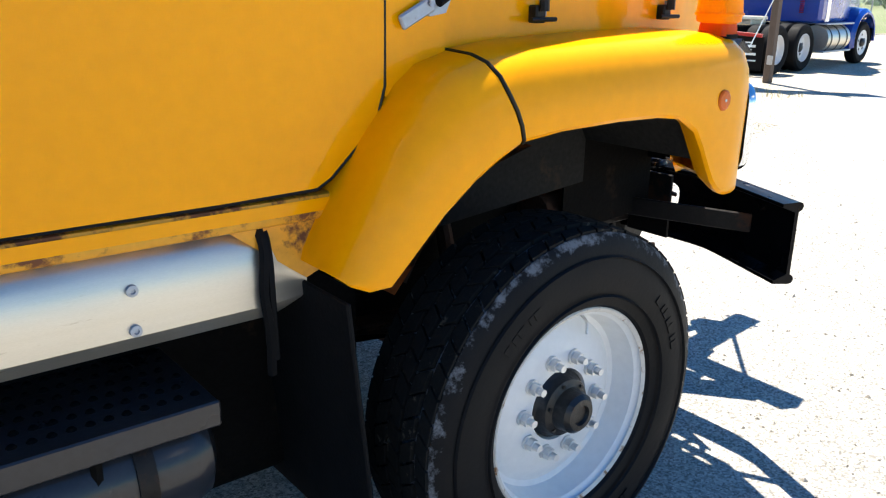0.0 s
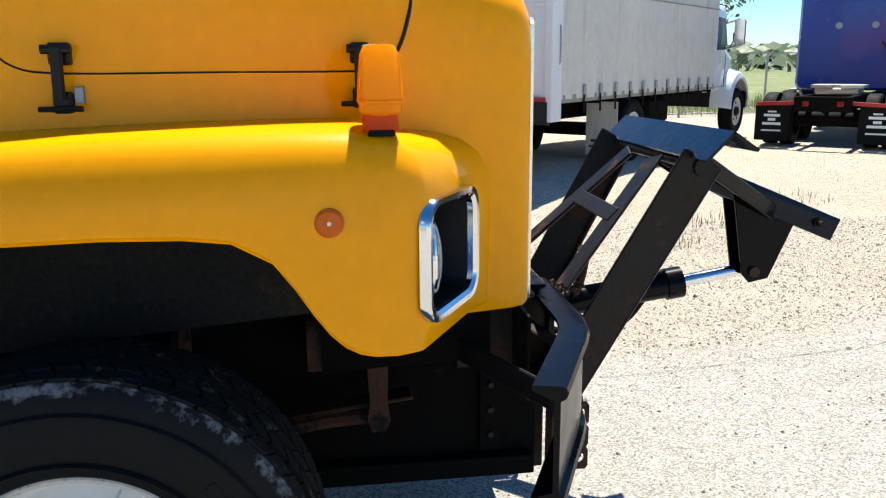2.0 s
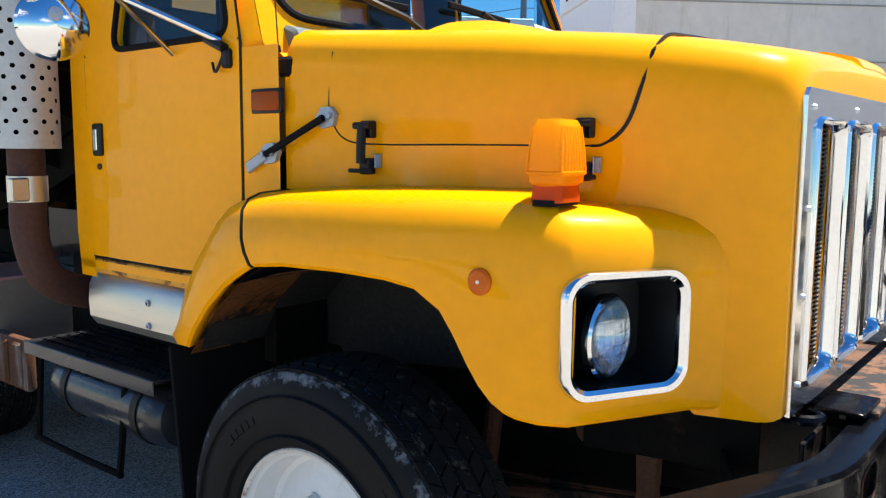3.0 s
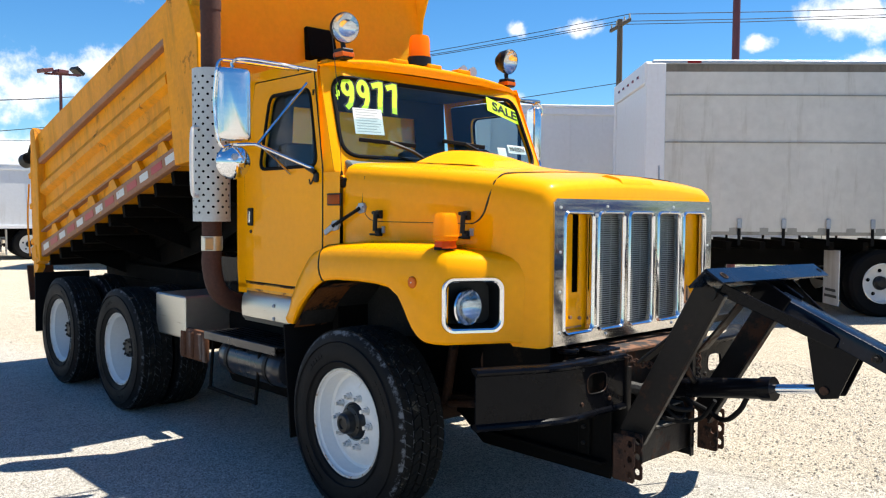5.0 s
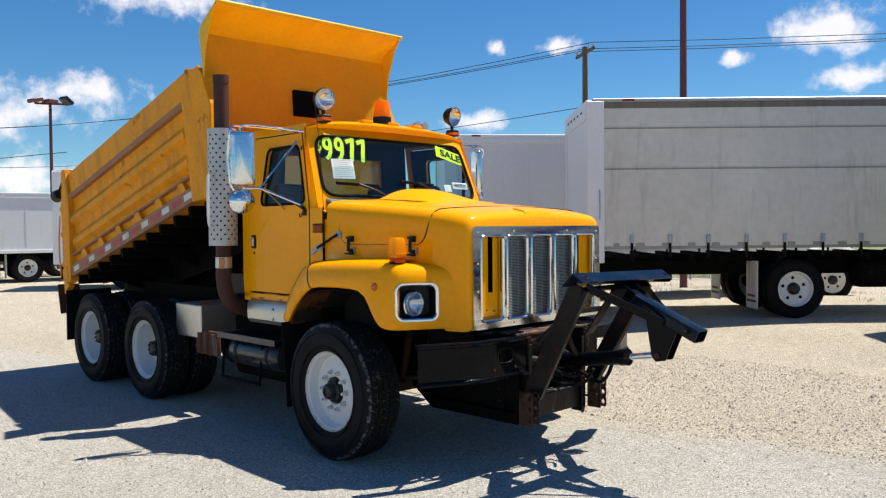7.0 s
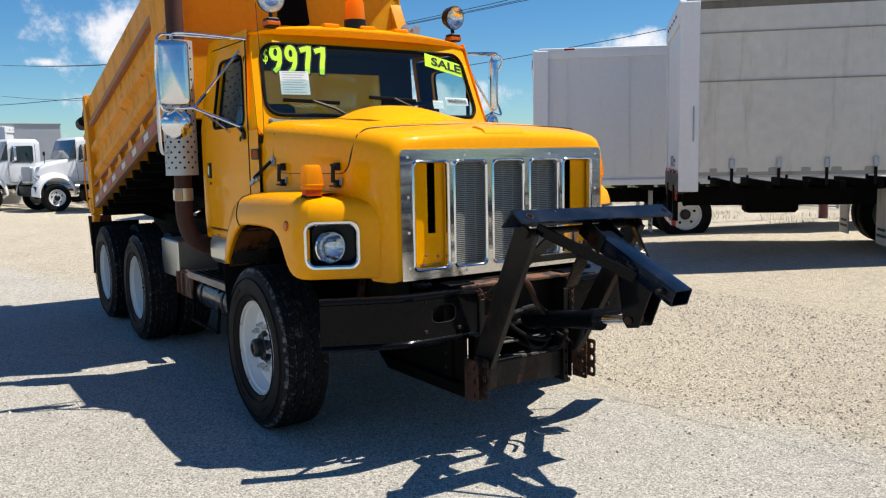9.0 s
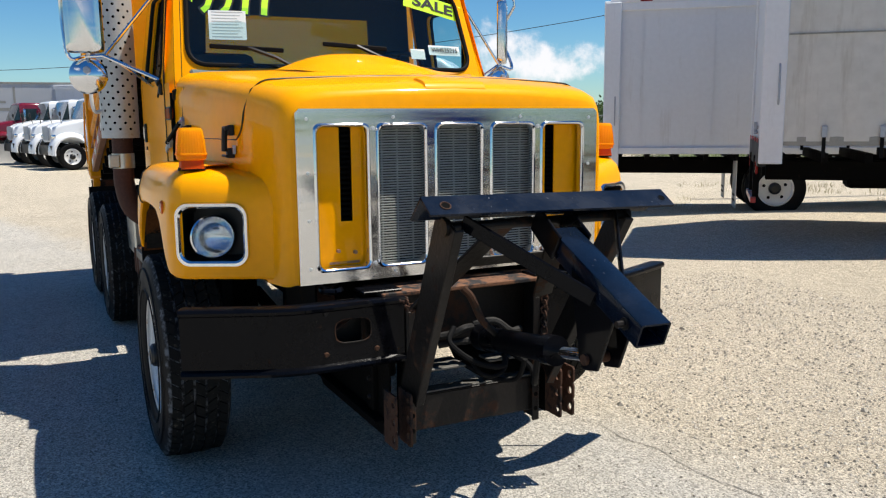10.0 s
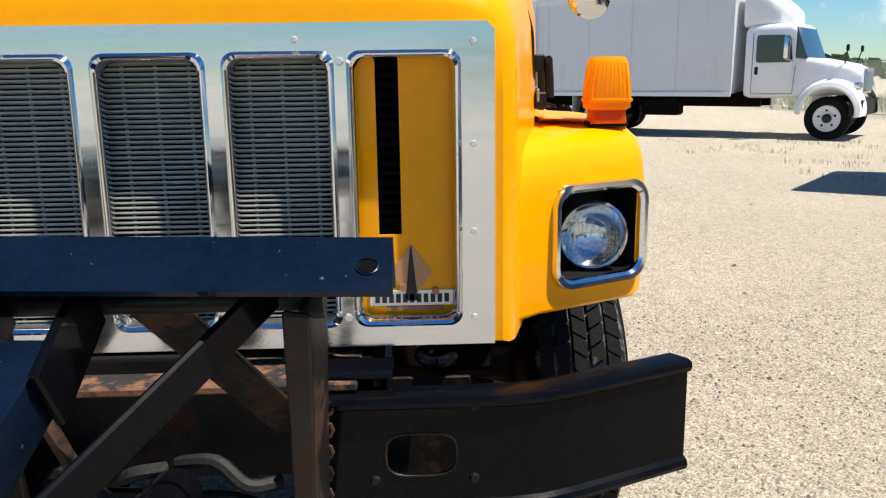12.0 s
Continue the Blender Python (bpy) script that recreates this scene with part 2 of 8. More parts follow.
M["white_box"] = material("white_box_panel", (0.66, 0.67, 0.69), 0.45, spread=0.05, scale=0.8, fine=14, bump=0.02, streaks=(0.50, 0.49, 0.47), streak_at=0.64)
M["white_door"] = material("white_roll_door", (0.72, 0.73, 0.75), 0.42, spread=0.05, scale=1.0, fine=16, streaks=(0.55, 0.54, 0.52), streak_at=0.66)
M["curtain"] = material("grey_white_vinyl_curtain", (0.60, 0.585, 0.535), 0.6, spread=0.10, scale=0.7, fine=9, bump=0.05, streaks=(0.40, 0.375, 0.31), streak_at=0.60)
M["alu_frame"] = material("grey_aluminium_rail", (0.30, 0.29, 0.26), 0.5, metal=0.3, spread=0.12, streaks=(0.17, 0.15, 0.12), streak_at=0.6)
M["truck_white"] = material("white_cab_paint", (0.78, 0.79, 0.80), 0.3, spread=0.03, scale=1.0, coat=0.4)
M["maroon"] = material("maroon_cab_paint", (0.16, 0.006, 0.018), 0.28, spread=0.08, scale=1.0, coat=0.4)
M["roof_band"] = material("brown_stained_roof_band", (0.17, 0.145, 0.11), 0.6, spread=0.2, scale=2, fine=30, streaks=(0.10, 0.085, 0.065), streak_at=0.55)
M["blue"] = material("deep_blue_cab_paint", (0.006, 0.045, 0.30), 0.25, spread=0.15, scale=1.0, coat=0.5)
M["grey_box"] = material("grey_box_panel", (0.42, 0.43, 0.45), 0.5, spread=0.06, scale=0.8, streaks=(0.33, 0.33, 0.33), streak_at=0.64)
M["flap_white"] = material("white_rubber_flap", (0.60, 0.59, 0.56), 0.7, spread=0.08, scale=3, streaks=(0.40, 0.37, 0.32), streak_at=0.56)
M["wood"] = material("weathered_timber", (0.12, 0.085, 0.06), 0.85, spread=0.3, scale=2, fine=40, bump=0.3, stretch=(8, 8, 0.6))
M["pole_red"] = material("maroon_steel_pole", (0.10, 0.022, 0.026), 0.5, spread=0.15, scale=2)
M["concrete"] = material("pale_concrete", (0.48, 0.46, 0.42), 0.9, spread=0.12, scale=3, fine=40, bump=0.2)
M["building"] = material("pale_metal_building", (0.50, 0.50, 0.50), 0.6, spread=0.05, scale=0.4)
M["leaf"] = material("green_leaves", (0.055, 0.105, 0.022), 0.6, spread=0.4, scale=1.5, fine=8)
M["bark"] = material("grey_brown_bark", (0.10, 0.075, 0.055), 0.9, spread=0.3, bump=0.3)
M["grass"] = material("grass_blades", (0.11, 0.15, 0.035), 0.7, spread=0.4, scale=0.6, fine=6)
M["dry_grass"] = material("dry_weeds", (0.24, 0.22, 0.10), 0.8, spread=0.3, scale=3)
M["grass_ground"] = material("grassy_soil", (0.15, 0.18, 0.055), 0.9, spread=0.3, scale=0.3, fine=2.5, spots=(0.30, 0.27, 0.17), spot_scale=0.5, spot_at=0.55)
M["wire"] = material("dark_cable", (0.02, 0.02, 0.02), 0.6)
M["zinc"] = material("zinc_fence_wire", (0.33, 0.34, 0.34), 0.45, metal=0.5, spread=0.1)
M["gold"] = material("tan_emblem_enamel", (0.50, 0.24, 0.10), 0.4, spread=0.08)
M["tinplate"] = material("silver_emblem", (0.66, 0.64, 0.60), 0.35, metal=0.5, spread=0.06)


def lens(name, tone, rough=0.12):
    """Coloured lens plastic that lets light through diffusely."""
    m = material(name, tone, rough, spread=0.08, scale=8, fine=140, coat=0.3, spec=0.2)
    nt = m.node_tree
    N, L = nt.nodes.new, nt.links.new
    tr, mix = N("ShaderNodeBsdfTranslucent"), N("ShaderNodeMixShader")
    tr.inputs["Color"].default_value, mix.inputs[0].default_value = (*tone, 1), 0.66
    out = nt.nodes["Material Output"]
    L(nt.nodes["Principled BSDF"].outputs[0], mix.inputs[1]), L(tr.outputs[0], mix.inputs[2]), L(mix.outputs[0], out.inputs[0])
    return m


M["amber"] = lens("amber_lens", (1.0, 0.55, 0.010))
M["orange"] = lens("orange_beacon_lens", (1.0, 0.36, 0.01))
M["lamp_foot"] = lens("red_orange_lens", (0.85, 0.17, 0.012))
M["reflector"] = material("orange_reflector", (0.62, 0.115, 0.003), 0.3, spread=0.1, fine=120, coat=0.15, spec=0.15)


def glass(name, tone, rough, clear):
    """A tinted pane: mostly see-through with a sharp gloss."""
    m = bpy.data.materials.new(name)
    m.use_nodes = True
    nt = m.node_tree
    nt.nodes.clear()
    N, L = nt.nodes.new, nt.links.new
    out, mix, tr, gl, fr = (N("ShaderNode" + k) for k in ("OutputMaterial", "MixShader", "BsdfTransparent", "BsdfGlossy", "LayerWeight"))
    tr.inputs["Color"].default_value = (*tone, 1)
    gl.inputs["Roughness"].default_value = rough
    # gloss rises towards grazing angles, the same from both sides of the pane
    fr.inputs["Blend"].default_value = 0.5
    p5, k = N("ShaderNodeMath"), N("ShaderNodeMath")
    p5.operation, p5.inputs[1].default_value = "POWER", 5.0
    k.operation, k.inputs[1].default_value, k.inputs[2].default_value = "MULTIPLY_ADD", 0.85, 0.04 + clear
    L(fr.outputs["Facing"], p5.inputs[0]), L(p5.outputs[0], k.inputs[0]), L(k.outputs[0], mix.inputs[0])
    L(tr.outputs[0], mix.inputs[1]), L(gl.outputs[0], mix.inputs[2]), L(mix.outputs[0], out.inputs[0])
    return m


M["glass"] = glass("tinted_window_glass", (0.70, 0.85, 0.87), 0.02, 0.01)
M["lamp_glass"] = glass("clear_lamp_glass", (0.92, 0.95, 0.97), 0.05, 0.06)


def ground_material():
    m = material("worn_asphalt_and_gravel", (0.455, 0.420, 0.364), 0.93, spread=0.13, scale=0.6, fine=7)
    nt = m.node_tree
    N, L = nt.nodes.new, nt.links.new
    b = nt.nodes["Principled BSDF"]
    old = b.inputs["Base Color"].links[0].from_socket
    co = nt.nodes["Texture Coordinate"]
    vor, grit = N("ShaderNodeTexVoronoi"), N("ShaderNodeTexNoise")
    vor.inputs["Scale"].default_value, grit.inputs["Scale"].default_value = 120, 520
    grit.inputs["Detail"].default_value = 3
    L(co.outputs["Object"], vor.inputs["Vector"]), L(co.outputs["Object"], grit.inputs["Vector"])
    peb = N("ShaderNodeMapRange")
    for k, v in zip(("From Min", "From Max", "To Min", "To Max"), (0.0, 1.0, 0.48, 1.50)):
        peb.inputs[k].default_value = v
    sep = N("ShaderNodeSeparateColor")
    L(vor.outputs["Color"], sep.inputs[0]), L(sep.outputs[0], peb.inputs["Value"])
    gr = N("ShaderNodeMapRange")
    for k, v in zip(("From Min", "From Max", "To Min", "To Max"), (0.3, 0.7, 0.66, 1.34)):
        gr.inputs[k].default_value = v
    L(grit.outputs["Fac"], gr.inputs["Value"])
    mul = N("ShaderNodeMath")
    mul.operation = "MULTIPLY"
    L(peb.outputs[0], mul.inputs[0]), L(gr.outputs[0], mul.inputs[1])
    # dark specks and short shadows painted between packed stones, denser in some patches
    bend, bent = N("ShaderNodeTexNoise"), N("ShaderNodeVectorMath")
    bend.inputs["Scale"].default_value = 45
    bent.operation, bent.inputs[1].default_value = "MULTIPLY_ADD", (0.02, 0.02, 0.0)
    L(co.outputs["Object"], bend.inputs["Vector"]), L(bend.outputs["Color"], bent.inputs[0]), L(co.outputs["Object"], bent.inputs[2])
    cell = N("ShaderNodeTexNoise")
    cell.inputs["Scale"].default_value, cell.inputs["Detail"].default_value, cell.inputs["Roughness"].default_value = 62, 5, 0.72
    L(bent.outputs[0], cell.inputs["Vector"])
    dense, wide = N("ShaderNodeTexNoise"), N("ShaderNodeMapRange")
    dense.inputs["Scale"].default_value, dense.inputs["Detail"].default_value = 9, 6
    L(co.outputs["Object"], dense.inputs["Vector"]), L(dense.outputs["Fac"], wide.inputs["Value"])
    for k, v in zip(("From Min", "From Max", "To Min", "To Max"), (0.30, 0.70, 0.40, 0.505)):
        wide.inputs[k].default_value = v
    gap = N("ShaderNodeMapRange")
    gap.inputs["From Min"].default_value, gap.inputs["To Max"].default_value = 0.34, 1.06
    L(cell.outputs["Fac"], gap.inputs["Value"]), L(wide.outputs[0], gap.inputs["From Max"])
    mul2 = N("ShaderNodeMath")
    mul2.operation = "MULTIPLY"
    L(mul.outputs[0], mul2.inputs[0]), L(gap.outputs[0], mul2.inputs[1])
    mul = mul2
    # tan gravel beyond the edge of the old asphalt, with a wandering border
    wob = N("ShaderNodeTexNoise")
    wob.inputs["Scale"].default_value, wob.inputs["Detail"].default_value = 0.7, 8
    L(co.outputs["Object"], wob.inputs["Vector"])
    sepx = N("ShaderNodeSeparateXYZ")
    L(co.outputs["Object"], sepx.inputs[0])
    side = N("ShaderNodeMath")
    side.operation, side.inputs[1].default_value = "MULTIPLY_ADD", -0.25
    L(sepx.outputs["X"], side.inputs[0]), L(sepx.outputs["Y"], side.inputs[2])
    side2 = N("ShaderNodeMath")
    side2.operation, side2.inputs[1].default_value = "MULTIPLY_ADD", 1.1
    L(wob.outputs["Fac"], side2.inputs[0]), L(side.outputs[0], side2.inputs[2])
    fac = N("ShaderNodeMapRange")
    for k, v in zip(("From Min", "From Max", "To Min", "To Max"), (1.15, 1.75, 0, 1)):
        fac.inputs[k].default_value = v
    L(side2.outputs[0], fac.inputs["Value"])
    deep = N("ShaderNodeMapRange")
    deep.inputs["To Min"].default_value, deep.inputs["To Max"].default_value = 0.62, 0.22
    L(fac.outputs[0], deep.inputs["Value"]), L(deep.outputs[0], gap.inputs["To Min"])
    tan = N("ShaderNodeMix")
    tan.data_type = "RGBA"
    tan.inputs["A"].default_value, tan.inputs["B"].default_value = (0.97, 0.985, 1.00, 1), (1.04, 0.985, 0.88, 1)
    L(fac.outputs[0], tan.inputs["Factor"])
    s1, s2 = N("ShaderNodeVectorMath"), N("ShaderNodeVectorMath")
    s1.operation, s2.operation = "SCALE", "MULTIPLY"
    L(old, s1.inputs[0]), L(mul.outputs[0], s1.inputs["Scale"])
    L(s1.outputs[0], s2.inputs[0]), L(tan.outputs["Result"], s2.inputs[1])
    L(s2.outputs[0], b.inputs["Base Color"])
    bp = N("ShaderNodeBump")
    bp.inputs["Strength"].default_value, bp.inputs["Distance"].default_value = 0.7, 0.006
    L(mul.outputs[0], bp.inputs["Height"]), L(bp.outputs[0], b.inputs["Normal"])
    b.inputs["Specular IOR Level"].default_value = 0.2
    return m


M["ground"] = ground_material()
M["stone"] = material("gravel_stones", (0.43, 0.39, 0.325), 0.9, spread=0.4, scale=30, fine=200)


def vary_stones():
    """Each stone takes its own grey."""
    nt = M["stone"].node_tree
    b = nt.nodes["Principled BSDF"]
    old = b.inputs["Base Color"].links[0].from_socket
    geo, rng, mul = nt.nodes.new("ShaderNodeNewGeometry"), nt.nodes.new("ShaderNodeMapRange"), nt.nodes.new("ShaderNodeVectorMath")
    rng.inputs["To Min"].default_value, rng.inputs["To Max"].default_value = 0.28, 1.60
    mul.operation = "SCALE"
    nt.links.new(geo.outputs["Random Per Island"], rng.inputs["Value"])
    nt.links.new(old, mul.inputs[0]), nt.links.new(rng.outputs[0], mul.inputs["Scale"])
    nt.links.new(mul.outputs[0], b.inputs["Base Color"])


vary_stones()


def tyre_material():
    """Sidewall rubber with pale scuffs round the shoulder."""
    m = material("scuffed_tyre_rubber", (0.0055, 0.0055, 0.006), 0.62, spread=0.2, scale=5, fine=80, bump=0.1, spec=0.15, spots=(0.022, 0.020, 0.017), spot_scale=3, spot_at=0.6)
    nt = m.node_tree
    N, L = nt.nodes.new, nt.links.new
    b, co = nt.nodes["Principled BSDF"], nt.nodes["Texture Coordinate"]
    old = b.inputs["Base Color"].links[0].from_socket
    flat = N("ShaderNodeVectorMath")
    flat.operation, flat.inputs[1].default_value = "MULTIPLY", (1, 0, 1)
    ln = N("ShaderNodeVectorMath")
    ln.operation = "LENGTH"
    L(co.outputs["Object"], flat.inputs[0]), L(flat.outputs[0], ln.inputs[0])
    ring = N("ShaderNodeMapRange")
    for k, v in zip(("From Min", "From Max", "To Min", "To Max"), (0.455, 0.505, 0.0, 0.30)):
        ring.inputs[k].default_value = v
    L(ln.outputs["Value"], ring.inputs["Value"])
    tex = N("ShaderNodeTexNoise")
    tex.inputs["Scale"].default_value, tex.inputs["Detail"].default_value, tex.inputs["Roughness"].default_value = 22, 8, 0.7
    L(co.outputs["Object"], tex.inputs["Vector"])
    add = N("ShaderNodeMath")
    add.operation = "ADD"
    L(ring.outputs[0], add.inputs[0]), L(tex.outputs["Fac"], add.inputs[1])
    r = N("ShaderNodeMapRange")
    for k, v in zip(("From Min", "From Max", "To Min", "To Max"), (0.77, 0.90, 0, 0.68)):
        r.inputs[k].default_value = v
    L(add.outputs[0], r.inputs["Value"])
    mx = N("ShaderNodeMix")
    mx.data_type = "RGBA"
    mx.inputs["B"].default_value = (0.20, 0.21, 0.225, 1)
    L(r.outputs[0], mx.inputs["Factor"]), L(old, mx.inputs["A"]), L(mx.outputs["Result"], b.inputs["Base Color"])
    return m


M["tyre"] = tyre_material()


# ---------------------------------------------------------------- mesh helpers
def part(name, bm, mat, parent=None, label="", sharp=32):
    me = bpy.data.meshes.new(name)
    bmesh.ops.recalc_face_normals(bm, faces=bm.faces)
    for f in bm.faces:
        f.smooth = True
    bm.to_mesh(me)
    bm.free()
    me.set_sharp_from_angle(angle=radians(sharp))
    for one in mat if isinstance(mat, (list, tuple)) else [mat]:
        me.materials.append(M[one])
    ob = new(name, me)
    ob.parent = parent
    if label:
        ob["label"] = label
    return ob


def thing(name, label, category, m=None, group="", kind=""):
    ob = new(name)
    ob.empty_display_size = 0.2
    if m is not None:
        ob.matrix_basis = m
    return tagged(ob, label, category, group, kind)


def mesh():
    return bmesh.new()


def box(bm, lo, hi, bevel=0.0, m=None, seg=1):
    """An upright box between two corners, with bevelled edges; m moves it."""
    tmp = bmesh.new()
    bmesh.ops.create_cube(tmp, size=1)
    lo, hi = Vector(lo), Vector(hi)
    for v in tmp.verts:
        v.co = Vector([(lo[i] + hi[i]) / 2 + v.co[i] * (hi[i] - lo[i]) for i in range(3)])
    if bevel:
        bmesh.ops.bevel(tmp, geom=tmp.edges, offset=bevel, segments=seg, affect="EDGES", profile=0.5)
    join(bm, tmp, m)
    return bm


def join(bm, tmp, m=None):
    made = {}
    for v in tmp.verts:
        made[v] = bm.verts.new(m @ v.co if m else v.co)
    for f in tmp.faces:
        g = bm.faces.new([made[v] for v in f.verts])
        g.material_index = f.material_index
    tmp.free()


def rings(bm, loops, closed=True, caps=True):
    """A skin through loops of equal length."""
    vs = [[bm.verts.new(p) for p in loop] for loop in loops]
    n = len(loops[0])
    for a, b in zip(vs, vs[1:]):
        for i in range(n if closed else n - 1):
            j = (i + 1) % n
            if (a[i].co - a[j].co).length < 1e-7 and (b[i].co - b[j].co).length < 1e-7:
                continue
            bm.faces.new((a[i], a[j], b[j], b[i]))
    if caps and closed:
        bm.faces.new(vs[0][::-1])
        bm.faces.new(vs[-1])
    return bm


def frame_of(d):
    d = Vector(d).normalized()
    a = d.cross(Vector((0, 0, 1)) if abs(d.z) < 0.95 else Vector((1, 0, 0))).normalized()
    return d, a, d.cross(a)


def cyl(bm, p, q, r, r2=None, seg=16, caps=True):
    p, q = Vector(p), Vector(q)
    _, a, b = frame_of(q - p)
    r2 = r if r2 is None else r2
    loop = lambda c, rad: [c + (a * math.cos(t) + b * math.sin(t)) * rad for t in (2 * math.pi * i / seg for i in range(seg))]
    return rings(bm, [loop(p, r), loop(q, r2)], True, caps)


def tube(bm, pts, r, seg=8):
    """A round bar along a line of points."""
    pts = [Vector(p) for p in pts]
    loops, a = [], None
    for i, p in enumerate(pts):
        d = (pts[min(i + 1, len(pts) - 1)] - pts[max(i - 1, 0)]).normalized()
        if a is None:
            _, a, b = frame_of(d)
        else:
            a = (a - d * a.dot(d)).normalized()
            b = d.cross(a)
        loops.append([p + (a * math.cos(t) + b * math.sin(t)) * r for t in (2 * math.pi * k / seg for k in range(seg))])
    return rings(bm, loops)


def bow(pts, n=6):
    """A smooth line through the given points."""
    pts = [Vector(p) for p in pts]
    ext = [2 * pts[0] - pts[1], *pts, 2 * pts[-1] - pts[-2]]
    out = []
    for i in range(1, len(ext) - 2):
        p0, p1, p2, p3 = ext[i - 1:i + 3]
        for k in range(n):
            t = k / n
            out.append(0.5 * (2 * p1 + (p2 - p0) * t + (2 * p0 - 5 * p1 + 4 * p2 - p3) * t * t + (3 * p1 - p0 - 3 * p2 + p3) * t ** 3))
    return out + [pts[-1]]


def bar(bm, p, q, w, h, up=(0, 0, 1), bevel=0.004):
    """A flat or square bar from p to q: w across, h along up."""
    p, q, up = Vector(p), Vector(q), Vector(up)
    d = (q - p).normalized()
    s = d.cross(up).normalized()
    u = s.cross(d)
    m = Matrix(((d.x, s.x, u.x, p.x), (d.y, s.y, u.y, p.y), (d.z, s.z, u.z, p.z), (0, 0, 0, 1)))
    return box(bm, (0, -w / 2, -h / 2), ((q - p).length, w / 2, h / 2), bevel, m)


def prism(bm, poly, y0, y1, plane="xz", m=None, bevel=0.0):
    """A plate: a polygon in a plane, drawn out along the third axis from y0 to y1."""
    put = {"xz": lambda a, b, c: (a, c, b), "yz": lambda a, b, c: (c, a, b), "xy": lambda a, b, c: (a, b, c)}[plane]
    tmp = bmesh.new()
    rings(tmp, [[Vector(put(a, b, c)) for a, b in poly] for c in (y0, y1)])
    if bevel:
        bmesh.ops.bevel(tmp, geom=tmp.edges, offset=bevel, segments=1, affect="EDGES", profile=0.5)
    join(bm, tmp, m)
    return bm


def round_rect(w, h, r, n=5):
    out = []
    for cx, cy, a0 in ((w / 2 - r, h / 2 - r, 0), (-w / 2 + r, h / 2 - r, 90), (-w / 2 + r, -h / 2 + r, 180), (w / 2 - r, -h / 2 + r, 270)):
        for k in range(n + 1):
            t = radians(a0 + 90 * k / n)
            out.append((cx + r * math.cos(t), cy + r * math.sin(t)))
    return out


def spin(bm, profile, seg=48, m=None, cap=True):
    """A body of revolution about the y axis; the profile is (radius, y)."""
    tmp = bmesh.new()
    loops = [[Vector((r * math.cos(t), y, r * math.sin(t))) for t in (2 * math.pi * i / seg for i in range(seg))] for r, y in profile]
    rings(tmp, loops, True, False)
    if cap:
        for y, r in ((profile[0][1], profile[0][0]), (profile[-1][1], profile[-1][0])):
            if 1e-4 < r:
                tmp.faces.new([tmp.verts.new((r * math.cos(t), y, r * math.sin(t))) for t in (2 * math.pi * i / seg for i in range(seg))])
    join(bm, tmp, m)
    return bm


def ring_plate(bm, outer, inner, put, d0, d1):
    """A frame with one opening: two outlines of equal length, given a depth."""
    loops = [[put(a, b, d) for a, b in line] for line, d in ((outer, d0), (outer, d1), (inner, d1), (inner, d0), (outer, d0))]
    return rings(bm, [[Vector(p) for p in lp] for lp in loops], True, False)


def chain(bm, p, q, sag, links=14, r=0.011):
    p, q = Vector(p), Vector(q)
    for i in range(links):
        t = (i + 0.5) / links
        c = p.lerp(q, t) - Vector((0, 0, sag * 4 * t * (1 - t)))
        d = (q - p).normalized()
        _, a, b = frame_of(d)
        if i % 2:
            a, b = b, a
        half = (q - p).length / links * 0.72
        loop = [c + d * half * math.cos(k * math.pi / 4) + a * r * 1.5 * math.sin(k * math.pi / 4) for k in range(9)]
        tube(bm, loop, r * 0.42, 5)


def text_mesh(name, words, size, mat, parent, m, depth=0.001, label="", fat=0.0):
    cu = bpy.data.curves.new(name, "FONT")
    cu.body, cu.size, cu.extrude, cu.align_x, cu.align_y = words, size, depth, "CENTER", "CENTER"
    cu.offset = fat
    tmp = new("tmp", cu)
    me = bpy.data.meshes.new_from_object(tmp.evaluated_get(bpy.context.evaluated_depsgraph_get()))
    bpy.data.objects.remove(tmp)
    me.materials.clear()
    me.materials.append(M[mat])
    ob = new(name, me)
    ob.parent, ob.matrix_basis = parent, m
    if label:
        ob["label"] = label
    return ob


# ---------------------------------------------------------------- ground
def smooth(v):
    v = min(1.0, max(0.0, v))
    return v * v * (3 - 2 * v)


def ground_z(x, y):
    """The yard's height: small dips near by, and a gentle swell under the curtain-side trucks."""
    z = 0.0
    if abs(x) < 24 and abs(y) < 24:
        z = 0.012 * noise.noise(Vector((x * 0.35, y * 0.35, 0))) - 0.006
    return z + 0.18 * smooth((y - 5.2) / 3.5) * (1 - smooth((y - 13.5) / 4.5)) * smooth((x + 8.5) / 4) * (1 - smooth((x - 3) / 5))


def make_ground():
    bm = mesh()
    line = lambda lo, hi, n: [lo + (hi - lo) * k / n for k in range(n + 1)]
    xs = [-1500, -400, -150, -80, -50, -35] + line(-25, 25, 100) + [35, 50, 80, 150, 400, 1500]
    grid = []
    for y in xs:
        row = []
        for x in xs:
            row.append(bm.verts.new((x, y, ground_z(x, y))))
        grid.append(row)
    for a, b in zip(grid, grid[1:]):
        for i in range(len(xs) - 1):
            bm.faces.new((a[i], a[i + 1], b[i + 1], b[i]))
    g = part("ground", bm, "ground", sharp=180)
    tagged(g, "pale worn asphalt running into tan gravel under sun", "ground", kind="structure")


make_ground()

# ---------------------------------------------------------------- the dump truck: wheels
truck = thing("dump_truck", "yellow dump truck with raised bed and black plow hitch on asphalt", "dump truck")
HX, FRONT_R = -0.075, 0.53


